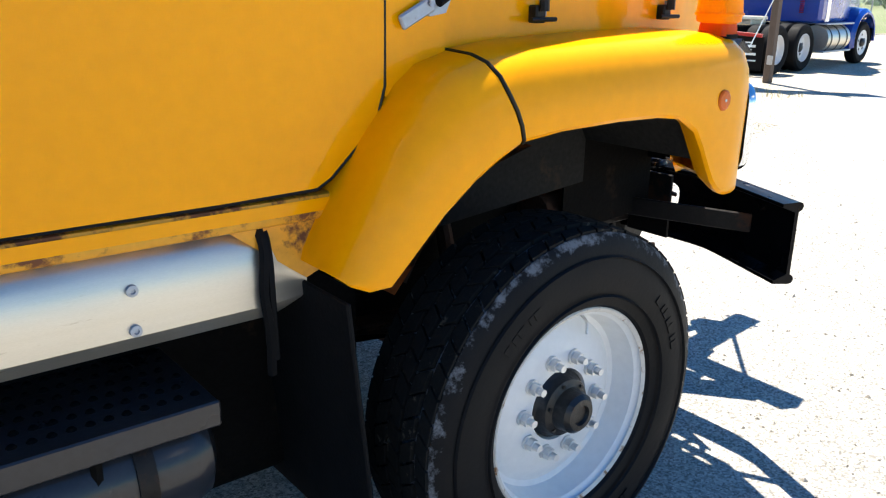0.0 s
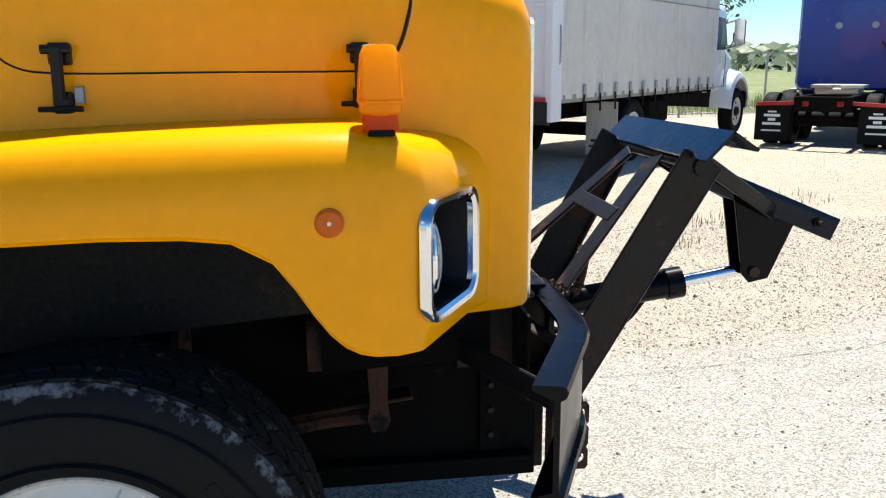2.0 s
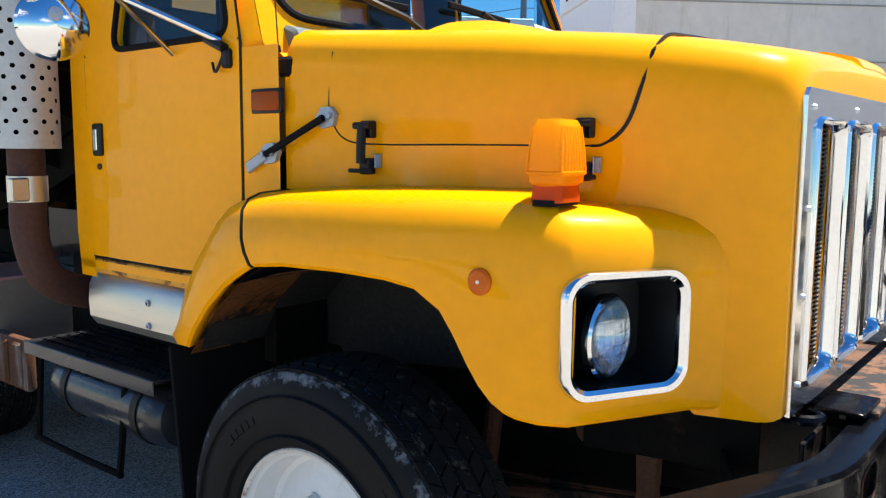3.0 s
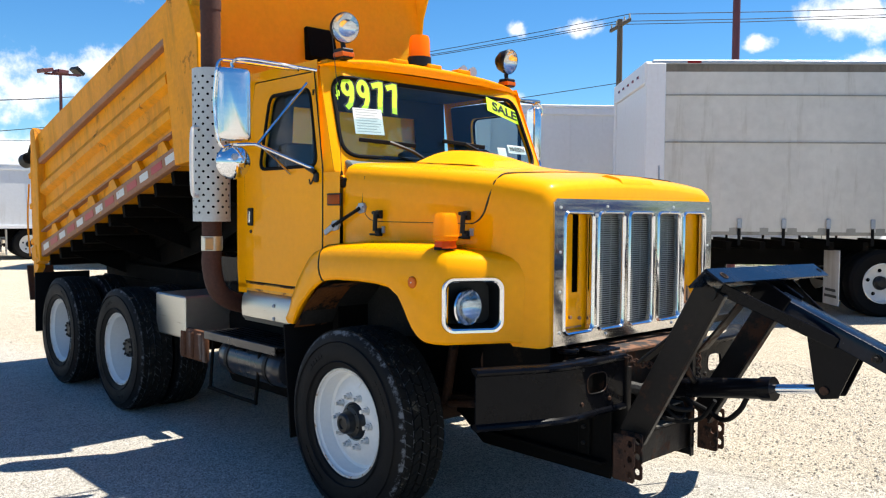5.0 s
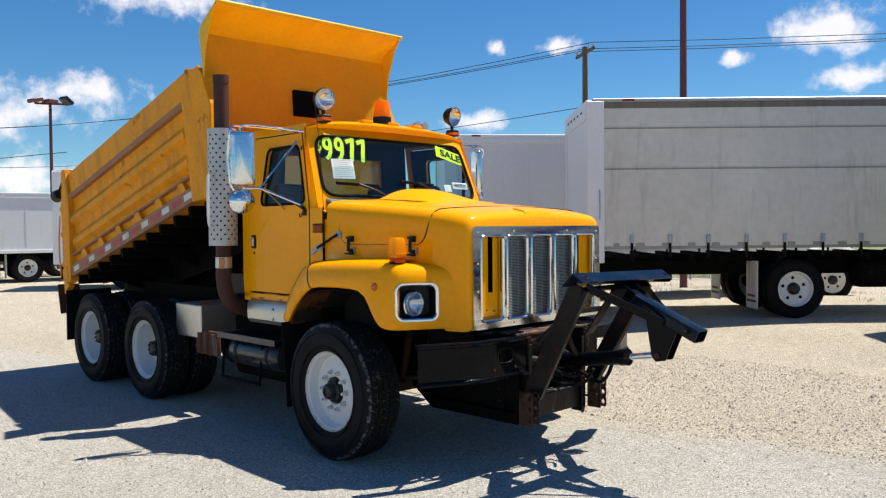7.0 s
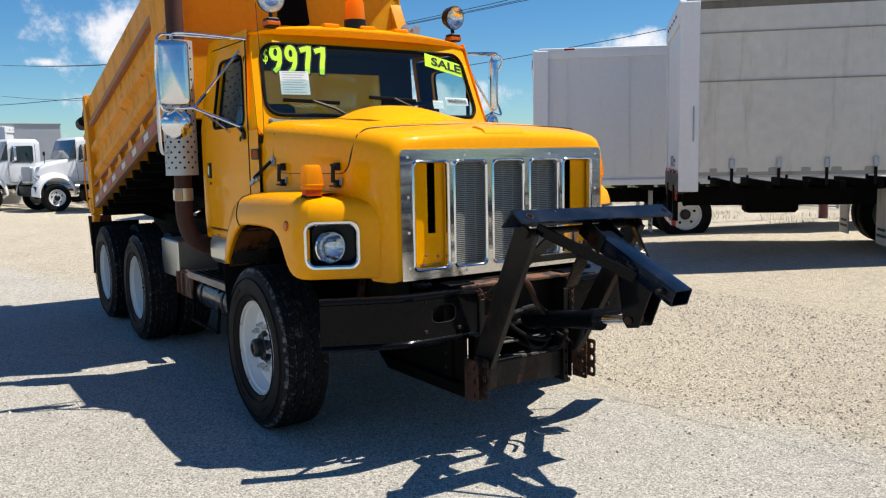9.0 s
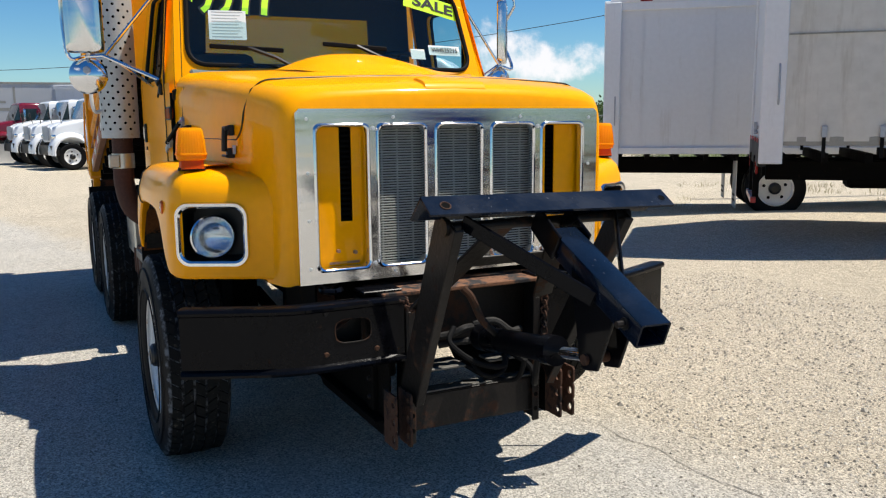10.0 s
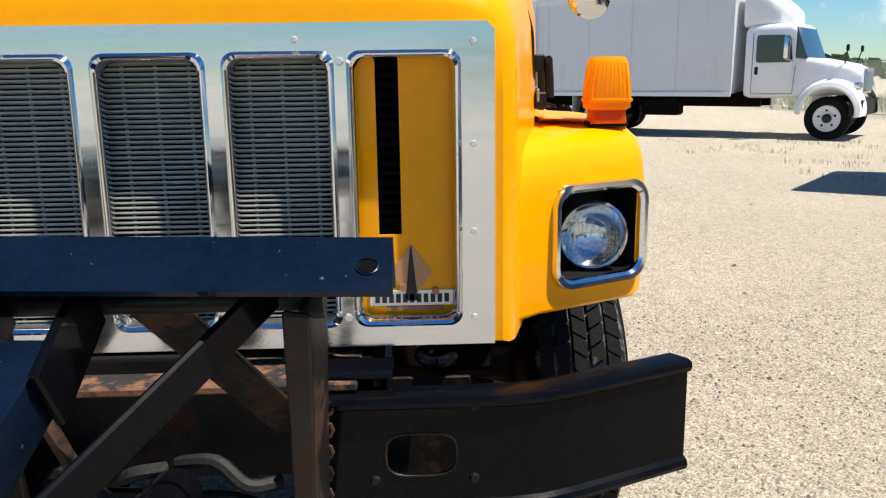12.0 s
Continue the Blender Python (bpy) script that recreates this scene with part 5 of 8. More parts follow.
    pane.visible_shadow = False
    for y in (-0.55, 0.55):
        bm = mesh()
        box(bm, (-1.45, y - 0.28, 1.45), (-0.95, y + 0.25, 1.62), 0.05, seg=2)
        box(bm, (-1.50, y - 0.26, 1.60), (-1.36, y + 0.24, 2.174), 0.06, seg=2)
        part("cab_seat", bm, "seat", truck, "dark vinyl seat")
    bm = mesh()
    c = Vector((-0.92, 0.48, 2.05))
    d, a, b = frame_of((0.45, 0, -0.9))
    tube(bm, [c + (a * math.cos(t) + b * math.sin(t)) * 0.225 for t in (2 * math.pi * k / 28 for k in range(29))], 0.015, 8)
    for t in (0.4, 2.5, 4.7):
        tube(bm, [c, c + (a * math.cos(t) + b * math.sin(t)) * 0.22], 0.012, 6)
    tube(bm, [c, c + Vector((0.2, 0, -0.35))], 0.03, 8)
    part("steering_wheel", bm, "plastic", truck, "black steering wheel")
    # roof lamps
    for y in (-0.30, 0.0, 0.30, -0.80, 0.80):
        bm = mesh()
        z = 2.711 - 0.06 * (abs(y) > 0.5)
        x = front_x(y, 2.651) - 0.04
        box(bm, (x - 0.05, y - 0.065, z - 0.03), (x + 0.028, y + 0.065, z + 0.014), 0.012, seg=2)
        rl = part("roof_marker_lamp", bm, "yellow", truck, "roof marker lamp")
        bm = mesh()
        box(bm, (x + 0.020, y - 0.055, z - 0.016), (x + 0.034, y + 0.055, z + 0.008), 0.004)
        part("marker_lens", bm, "amber", rl)
    for y, x in ((-0.775, -0.72), (0.85, -0.80)):
        bm = mesh()
        m = Matrix.Translation((x, y, 2.863)) @ pose(0, 0, 0, 12, 0, 90 + (8 if y > 0 else -14))
        spin(bm, [(0.092, -0.035), (0.098, -0.02), (0.094, 0.0), (0.075, 0.055), (0.04, 0.09), (0.0002, 0.095)], 32, m, False)
        tube(bm, [(x - 0.01, y, 2.770), (x, y, 2.716)], 0.016, 8)
        box(bm, (x - 0.05, y - 0.045, 2.664), (x + 0.05, y + 0.045, 2.729), 0.008)
        lamp = part("spot_lamp", bm, "plastic", truck, "black round work lamp")
        bm = mesh()
        spin(bm, [(0.090, -0.032), (0.07, 0.0), (0.03, 0.03), (0.0002, 0.035)], 32, m, False)
        part("lamp_bowl", bm, "chrome", lamp)
        bm = mesh()
        spin(bm, [(0.091, -0.034), (0.06, -0.044), (0.0002, -0.048)], 32, m, False)
        part("lamp_lens", bm, "lamp_glass", lamp)
        bm = mesh()
        box(bm, (x - 0.052, y - 0.05, 2.673), (x + 0.052, y + 0.05, 2.707), 0.006)
        part("lamp_foot", bm, "reflector", lamp)
    bm = mesh()
    prof = [(0.080, 0.0), (0.080, 0.02), (0.076, 0.04), (0.072, 0.14), (0.062, 0.165), (0.0002, 0.17)]
    spin(bm, prof, 28, Matrix.Translation((-0.80, -0.06, 2.760)) @ pose(0, 0, 0, 90, 0, 0), False)
    bc = part("beacon", bm, "orange", truck, "orange roof beacon")
    bm = mesh()
    cyl(bm, (-0.80, -0.06, 2.711), (-0.80, -0.06, 2.776), 0.084, seg=24)
    part("beacon_base", bm, "plastic", bc)
    for y in (0.42, 0.52):
        bm = mesh()
        tube(bm, [(-1.25, y, 2.750), (-0.90, y, 2.750)], 0.014, 8)
        cyl(bm, (-0.90, y, 2.750), (-0.84, y, 2.750), 0.018, 0.038, 16)
        box(bm, (-1.16, y - 0.012, 2.694), (-1.13, y + 0.012, 2.750), 0)
        part("air_horn", bm, "galv", truck, "air horn on the roof")
    # antenna and hinge boots
    bm = mesh()
    tube(bm, [(-0.50, -0.95, 1.92), (-0.56, -0.93, 2.380), (-0.66, -0.91, 2.814)], 0.0025, 5)
    cyl(bm, (-0.50, -0.95, 1.89), (-0.50, -0.95, 1.94), 0.014, 0.006, 10)
    part("antenna", bm, "plastic", truck, "thin whip antenna")
    for s in (-1, 1):
        bm = mesh()
        box(bm, (-0.43, s * 1.00 - 0.02, 1.835), (-0.375, s * 1.00 + 0.02, 1.895), 0.01)
        part("hood_bumper", bm, "rubber", truck)


make_cab()


# ---------------------------------------------------------------- mirrors
def make_mirror(s):
    bm = mesh()
    m = Matrix.Translation((-1.00, s * 1.405, 2.345)) @ pose(0, 0, 0, 0, 0, 58 if s > 0 else -12)
    lp = [[m @ Vector((d, a, b)) for a, b in round_rect(w, h, 0.03, 4)] for w, h, d in ((0.195, 0.43, -0.03), (0.212, 0.45, -0.022), (0.212, 0.45, 0.015), (0.192, 0.43, 0.035), (0.145, 0.38, 0.042))]
    rings(bm, lp)
    head = part("mirror", bm, "stainless", truck, "bright steel west-coast mirror")
    bm = mesh()
    lp = [[m @ Vector((-0.032, a, b)) for a, b in round_rect(0.185, 0.42, 0.025, 4)], [m @ Vector((-0.0305, a, b)) for a, b in round_rect(0.185, 0.42, 0.025, 4)]]
    rings(bm, lp)
    part("mirror_glass", bm, "mirror", head)
    bm = mesh()
    top, low = m @ Vector((0, 0, 0.245)), m @ Vector((0, 0, -0.245))
    tube(bm, bow([top + Vector((0, 0, -0.02)), top + Vector((0, 0, 0.012)), top + Vector((0.10, -s * 0.05, 0.022)), (-0.76, s * 0.955, 2.575)], 5), 0.011, 8)
    tube(bm, bow([top + Vector((0, s * 0.11, -0.06)), top + Vector((0, s * 0.09, 0.005)), top + Vector((0.0, 0, 0.02)), (-0.95, s * 0.965, 2.60)], 5), 0.011, 8)
    tube(bm, bow([top + Vector((0, s * 0.11, -0.05)), m @ Vector((0, s * 0.115, 0)), low + Vector((0, s * 0.09, 0.0)), low], 6), 0.011, 8)
    tube(bm, [low, low + Vector((0.12, -s * 0.09, 0.0)), (-0.66, s * 1.045, 1.955)], 0.011, 8)
    tube(bm, [low + Vector((0.13, -s * 0.1, 0.005)), (-0.82, s * 0.985, 2.50)], 0.010, 8)
    tube(bm, [low + Vector((0.13, -s * 0.1, 0.005)), (-0.92, s * 1.045, 1.93)], 0.008, 8)
    part("mirror_bracket", bm, "chrome", head)
    bm = mesh()
    tube(bm, [(-0.72, s * 1.055, 1.965), (-0.63, s * 1.055, 1.93)], 0.016, 8)
    box(bm, (-0.65, s * 1.04 - 0.02, 1.87), (-0.61, s * 1.04 + 0.02, 1.93), 0.008)
    tube(bm, bow([(-0.63, s * 1.055, 1.92), (-0.67, s * 1.06, 1.86), (-0.70, s * 1.05, 1.89)], 4), 0.005, 6)
    part("mirror_foot", bm, "plastic", head)
    bm = mesh()
    c = Matrix.Translation((-1.02, s * 1.395, 1.993)) @ pose(0, 0, 0, 0, 0, 90 + s * 14)
    spin(bm, [(0.105, 0.012), (0.108, 0.0), (0.10, -0.014), (0.07, -0.030), (0.03, -0.040), (0.0002, -0.042)], 36, c, False)
    ball = part("spot_mirror", bm, "chrome", truck, "round chrome-backed spot mirror")
    bm = mesh()
    spin(bm, [(0.104, 0.012), (0.06, 0.02), (0.0002, 0.024)], 36, c, False)
    part("spot_mirror_glass", bm, "mirror", ball)
    bm = mesh()
    tube(bm, [(-0.995, s * 1.39, 2.03), (-1.0, s * 1.39, 2.10)], 0.009, 8)
    spin(bm, [(0.022, -0.040), (0.02, -0.052), (0.0002, -0.054)], 14, c @ pose(0, 0, 0.03), False)
    part("spot_mirror_stud", bm, "galv", ball)


for side_ in (-1, 1):
    make_mirror(side_)


# ---------------------------------------------------------------- exhaust, steps, tanks
def make_exhaust():
    x, y = -1.745, -1.165
    bm = mesh()
    tube(bm, bow([(-1.82, -0.62, 0.99), (-1.78, -0.90, 1.01), (x, -1.10, 1.10), (x, y, 1.28), (x, y, 1.6), (x, y, 3.15)], 6), 0.068, 20)
    pipe = part("exhaust_pipe", bm, "stack", truck, "rust-brown vertical exhaust stack")
    bm = mesh()
    cyl(bm, (x, y, 3.08), (x, y, 3.155), 0.072, seg=24, caps=False)
    part("stack_tip", bm, "stack", pipe)
    # perforated heat shield: a sheet with punched holes
    bm = mesh()
    r, rows, cols = 0.128, 26, 20
    z0, z1 = 1.615, 2.67
    dz = (z1 - z0) / rows
    arc = radians(300)
    base = radians(-90 - 150)
    pt = lambda u, z, k=0.0: Vector((x + (r - k) * math.cos(base + arc * u), y + (r - k) * math.sin(base + arc * u), z))
    for i in range(rows):
        for j in range(cols):
            u0, u1, a, b = j / cols, (j + 1) / cols, z0 + i * dz, z0 + (i + 1) * dz
            plain = (i + j) % 2 or i in (0, rows - 1) or j in (0, cols - 1)
            uc, zc = (u0 + u1) / 2, (a + b) / 2
            outer, inner = [], []
            for k in range(16):
                t = 2 * math.pi * k / 16
                cx, cz = math.cos(t), math.sin(t)
                m_ = max(abs(cx), abs(cz))
                outer.append(bm.verts.new(pt(uc + cx / m_ * (u1 - u0) / 2, zc + cz / m_ * dz / 2)))
                inner.append(bm.verts.new(pt(uc + cx * (u1 - u0) * 0.29, zc + cz * dz * 0.225)))
            for k in range(16):
                l = (k + 1) % 16
                bm.faces.new((outer[k], outer[l], inner[l], inner[k]))
            if plain:
                bm.faces.new(inner)
    # Near-black cylinder stands for shade behind the holes, hiding the lit far side.
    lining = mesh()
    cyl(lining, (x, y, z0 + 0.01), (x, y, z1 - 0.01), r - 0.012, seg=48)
    part("shield_shade", lining, "dark", pipe, "near-black cylinder painting the shade inside the shield")
    part("heat_shield", bm, "heat_shield", pipe, "perforated pale steel heat shield", sharp=4)
    bm = mesh()
    tube(bm, bow([(x + 0.04, y - 0.12, 2.26), (x + 0.06, y - 0.175, 2.22), (x + 0.06, y - 0.175, 1.83), (x + 0.04, y - 0.12, 1.79)], 5), 0.013, 8)
    part("grab_handle", bm, "white_grab", pipe, "white grab handle")
    bm = mesh()
    cyl(bm, (x, y, 1.41), (x, y, 1.51), 0.074, seg=20)
    box(bm, (x + 0.05, y - 0.10, 1.415), (x + 0.085, y - 0.03, 1.505), 0.006)
    part("stack_clamp", bm, "skirt", pipe, "bright pipe clamp")


M["heat_shield"] = material("weathered_pale_steel", (0.50, 0.50, 0.48), 0.5, metal=0.35, spread=0.12, scale=5, fine=60, spots=(0.34, 0.24, 0.14), spot_scale=6, spot_at=0.66)
M["white_grab"] = material("white_grab_paint", (0.72, 0.72, 0.70), 0.4, spread=0.06)
make_exhaust()


def make_side_gear(s):
    # aluminium cover under the door
    bm = mesh()
    sec = [(0.955, 1.143), (0.975, 1.140), (0.992, 1.117), (1.010, 1.085), (1.016, 1.02), (1.012, 0.955), (0.985, 0.918), (0.95, 0.910)]
    ends = [(-1.60, 0), (-0.865, 0), (-0.82, 0.02)]
    rings(bm, [[Vector((x + (0.05 if (x > -0.83 and 0.93 < z < 1.10) else 0), s * (y - k), z)) for y, z in sec] for x, k in ends], False)
    cov = part("side_cover", bm, "skirt", truck, "scratched aluminium side cover")
    for z in (1.056, 0.970):
        bm = mesh()
        spin(bm, [(0.013, 0.004), (0.012, -0.004), (0.006, -0.005), (0.005, 0.0), (0.0002, 0.0)], 16, Matrix.Translation((-1.175, s * 1.017, z)) @ pose(0, 0, 0, 0, 0, 180 if s > 0 else 0), False)
        part("cover_bolt", bm, "galv", cov)
    bm = mesh()
    tube(bm, bow([(-0.892, s * 0.99, 1.15), (-0.889, s * 1.022, 1.09), (-0.895, s * 1.026, 0.99), (-0.882, s * 1.02, 0.90), (-0.872, s * 1.0, 0.78)], 5), 0.012, 6)
    tube(bm, bow([(-0.875, s * 0.99, 1.15), (-0.879, s * 1.024, 1.07), (-0.877, s * 1.026, 0.98), (-0.865, s * 1.01, 0.82)], 5), 0.010, 6)
    part("rubber_strap", bm, "rubber", cov, "black rubber strap")
    # treaded step with punched holes
    bm = mesh()
    z = 0.80
    box(bm, (-2.02, min(s * 0.72, s * 1.08), z - 0.012), (-1.04, max(s * 0.72, s * 1.08), z), 0.003)
    box(bm, (-2.02, min(s * 1.08, s * 1.093), z - 0.055), (-1.04, max(s * 1.08, s * 1.093), z + 0.004), 0.004)
    step = part("step", bm, "step_black", truck, "black treaded cab step")
    bm = mesh()
    n = 0
    for i in range(26):
        for j in range(6):
            c = Vector((-1.99 + i * 0.036 + (j % 2) * 0.021, s * (0.765 + j * 0.052), z))
            cyl(bm, c, c + Vector((0, 0, 0.005)), 0.011, 0.007, 8)
    tr = part("step_studs", bm, "dark", step)
    tr["kind"] = "stuff"
    bm = mesh()
    for x in (-1.9, -1.15):
        tube(bm, bow([(x, s * 0.45, 0.86), (x, s * 0.75, 0.765), (x + 0.02, s * 1.0, 0.765)], 4), 0.02, 8)
    tube(bm, bow([(-1.95, s * 1.05, 0.77), (-1.94, s * 1.08, 0.42), (-1.90, s * 1.09, 0.395), (-1.34, s * 1.09, 0.395), (-1.30, s * 1.08, 0.42), (-1.29, s * 1.05, 0.77)], 5), 0.013, 6)
    part("step_bracket", bm, "chassis", step)
    # air tank below the step
    bm = mesh()
    spin(bm, [(0.0002, -0.44), (0.06, -0.435), (0.11, -0.41), (0.128, -0.37), (0.13, -0.3), (0.13, 0.3), (0.128, 0.37), (0.11, 0.41), (0.06, 0.435), (0.0002, 0.44)], 28,
         Matrix.Translation((-1.46, s * 0.95, 0.635)) @ pose(0, 0, 0, 0, 0, 90), False)
    tank = part("air_tank", bm, "step_black", truck, "black cylindrical air tank")
    bm = mesh()
    for x in (-1.72, -1.20):
        spin(bm, [(0.131, -0.02), (0.136, -0.02), (0.136, 0.02), (0.131, 0.02)], 28, Matrix.Translation((x, s * 0.95, 0.635)) @ pose(0, 0, 0, 0, 0, 90), False)
        part("tank_band", bm, "black_rust", tank)
        bm = mesh()
    bm.free()
    # mud flap behind the front wheel
    bm = mesh()
    box(bm, (-0.775, min(s * 0.62, s * 1.19), 0.30), (-0.763, max(s * 0.62, s * 1.19), 1.00), 0.004, Matrix.Translation((-0.68, 0, 0.9)) @ pose(0, 0, 0, 0, -6, 0) @ Matrix.Translation((0.68, 0, -0.9)))
    part("mud_flap", bm, "rubber", truck, "black rubber mud flap")
    # battery box and rusty carrier behind the cab
    bm = mesh()
    box(bm, (-2.92, min(s * 0.55, s * 1.06), 0.69), (-2.40, max(s * 0.55, s * 1.06), 1.02), 0.012)
    part("battery_box", bm, "skirt", truck, "dull aluminium battery box")
    bm = mesh()
    box(bm, (-2.52, min(s * 1.0, s * 1.05), 0.54), (-2.10, max(s * 1.0, s * 1.05), 0.78), 0.02, seg=2)
    for k in range(3):
        box(bm, (-2.47 + k * 0.13, s * 1.05 - 0.015, 0.56), (-2.40 + k * 0.13, s * 1.05 + 0.015, 0.76), 0.01)
    part("carrier", bm, "carrier_rust", truck, "rust-orange steel carrier")


for side_ in (-1, 1):
    make_side_gear(side_)


# ---------------------------------------------------------------- chassis
def make_chassis():
    for s in (-1, 1):
        bm = mesh()
        y = s * 0.43
        for a, b in (((-5.6, y - 0.035, 0.72), (1.05, y + 0.035, 0.735)), ((-5.6, y - 0.035, 0.965), (1.05, y + 0.035, 0.98)), ((-5.6, y - 0.005 + s * 0.03, 0.735), (1.05, y + 0.005 + s * 0.03, 0.965))):
            box(bm, a, b, 0.002)
        part("frame_rail", bm, "chassis", truck, "black steel frame rail")
        bm = mesh()
        for k in range(6):
            L_ = 0.78 - k * 0.11
            pts = [(HX - L_, s * 0.52, 0.62 + 0.05 + k * -0.013), (HX, s * 0.52, 0.565 - k * 0.014 + 0.03), (HX + L_, s * 0.52, 0.62 + 0.05 + k * -0.013)]
            for p, q in zip(bow(pts, 5), bow(pts, 5)[1:]):
                bar(bm, p, q, 0.085, 0.012)
        part("leaf_spring", bm, "rust", truck, "rusty leaf spring")
        bm = mesh()
        box(bm, (HX - 0.02, min(s * 0.55, s * 0.98), 0.45), (HX + 0.06, max(s * 0.55, s * 0.98), 0.57), 0.02)
        cyl(bm, (HX, s * 0.90, 0.40), (HX, s * 0.90, 0.66), 0.05, seg=14)
        cyl(bm, (HX, s * 0.93, 0.517), (HX, s * 1.12, 0.517), 0.19, seg=28)
        tube(bm, [(HX + 0.1, s * 0.47, 1.0), (HX + 0.12, s * 0.58, 0.55)], 0.03, 10)
        part("axle_end", bm, "rust", truck, "rusty brake drum and kingpin")
        bm = mesh()
        for x in (-3.34, -4.77):
            cyl(bm, (x, s * 0.50, 0.51), (x, s * 1.0, 0.51), 0.20, seg=28)
        bar(bm, (-3.5, s * 0.50, 0.66), (-4.7, s * 0.50, 0.66), 0.10, 0.16)
        box(bm, (-4.25, s * 0.50 - 0.06, 0.55), (-3.95, s * 0.50 + 0.06, 0.9), 0.02)
        part("rear_suspension", bm, "chassis", truck)
        bm = mesh()
        box(bm, (-5.62, min(s * 0.62, s * 1.18), 0.40), (-5.60, max(s * 0.62, s * 1.18), 1.02), 0.003)
        part("rear_mud_flap", bm, "rubber", truck)
    bm = mesh()
    box(bm, (HX - 0.05, -0.60, 0.42), (HX + 0.05, 0.60, 0.52), 0.02)
    part("front_axle", bm, "rust", truck, "rusty front axle beam")
    bm = mesh()
    for x in (-3.34, -4.77):
        if x < -4:
            part("rear_axle", bm, "chassis", truck)
            bm = mesh()
        cyl(bm, (x, -0.55, 0.51), (x, 0.55, 0.51), 0.10, seg=16)
        spin(bm, [(0.0002, -0.2), (0.12, -0.18), (0.21, -0.05), (0.21, 0.05), (0.12, 0.18), (0.0002, 0.2)], 20, Matrix.Translation((x, 0, 0.52)) @ pose(0, 0, 0, 0, 0, 90), False)
    part("rear_axle", bm, "chassis", truck)
    bm = mesh()
    for x in (-0.9, -2.2, -3.0, -4.1, -5.3):
        box(bm, (x, -0.42, 0.76), (x + 0.08, 0.42, 0.94), 0.01)
        part("crossmember", bm, "chassis", truck)
        bm = mesh()
    # subframe and oil tank behind the cab
    for s in (-1, 1):
        bm = mesh()
        box(bm, (-5.5, s * 0.43 - 0.04, 0.985), (-1.75, s * 0.43 + 0.04, 1.13), 0.006)
        part("subframe_rail", bm, "chassis", truck)
    bm = mesh()
    box(bm, (-2.75, -0.62, 1.0), (-1.85, 0.62, 1.34), 0.03)
    part("oil_tank", bm, "black", truck, "black oil tank behind the cab")
    bm = mesh()
    cyl(bm, (-4.9, 0.0, 1.02), (-2.9, 0.0, 1.38), 0.13, seg=20)
    part("hoist_cylinder", bm, "chassis", truck, "black hoist cylinder")
    bm = mesh()
    cyl(bm, (-3.3, 0, 0.62), (-1.3, 0, 0.75), 0.055, seg=14)
    box(bm, (-1.4, -0.25, 0.55), (-0.7, 0.25, 1.0), 0.05)
    part("transmission", bm, "chassis", truck)
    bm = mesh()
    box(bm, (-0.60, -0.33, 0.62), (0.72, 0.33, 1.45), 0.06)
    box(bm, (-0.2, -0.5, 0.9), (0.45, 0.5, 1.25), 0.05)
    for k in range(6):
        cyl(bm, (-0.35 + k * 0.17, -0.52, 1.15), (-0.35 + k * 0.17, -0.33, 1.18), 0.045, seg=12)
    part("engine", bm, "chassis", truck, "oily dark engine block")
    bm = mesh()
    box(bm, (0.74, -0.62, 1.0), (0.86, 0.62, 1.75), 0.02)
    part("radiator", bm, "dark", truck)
    bm = mesh()
    cyl(bm, (0.40, -0.56, 0.86), (0.62, -0.56, 0.86), 0.085, seg=18)
    cyl(bm, (0.60, -0.62, 1.02), (0.60, -0.50, 1.02), 0.075, seg=16)
    rings(bm, [[Vector((0.60 + dx, y, z)) for dx, y in ((-w, -0.60), (w, -0.60), (w, -0.56), (-w, -0.56))] for z, w in ((1.06, 0.05), (0.90, 0.035), (0.68, 0.026), (0.62, 0.034), (0.585, 0.02))])
    tube(bm, bow([(0.60, -0.56, 0.62), (0.40, -0.55, 0.60), (0.10, -0.60, 0.56)], 4), 0.022, 8)
    tube(bm, bow([(0.15, -0.60, 1.1), (0.35, -0.66, 1.05), (0.55, -0.62, 1.0), (0.72, -0.50, 1.15)], 5), 0.022, 8)
    tube(bm, bow([(0.30, -0.62, 1.22), (0.48, -0.66, 1.17), (0.60, -0.60, 1.20)], 5), 0.014, 8)
    part("steering_box", bm, "rust", truck, "rusty steering gear")
    # Filler blocks added to keep the space under the cab black.
    for s in (-1, 1):
        bm = mesh()
        rings(bm, [[Vector((x, s * 0.66 + a * k, 0.64 + b * k)) for a, b in round_rect(0.16, 0.62, 0.06, 4)] for x, k in ((-2.30, 0.9), (-2.27, 1.0), (-0.50, 1.0), (-0.47, 0.9))])
        part("fuel_tank", bm, "chassis", truck, "added near-black filler block under the cab")
    # hoist below the bed, pipes and lines behind the cab
    bm = mesh()
    tube(bm, [(-4.2, 0, 0.95), (-2.75, 0, 1.72)], 0.10, 16)
    tube(bm, [(-2.75, 0, 1.72), (-2.45, 0, 1.88)], 0.07, 16)
    for s in (-1, 1):
        bar(bm, (-4.9, s * 0.30, 1.03), (-2.5, s * 0.30, 1.03), 0.09, 0.14)
        tube(bm, [(-3.6, s * 0.28, 1.08), (-3.0, s * 0.28, 1.70)], 0.045, 8)
    box(bm, (-2.35, -0.7, 1.0), (-1.75, 0.7, 1.12), 0.02)
    box(bm, (-2.1, 0.1, 1.1), (-1.7, 0.6, 1.55), 0.04)
    part("hoist", bm, "chassis", truck, "black hydraulic hoist")
    bm = mesh()
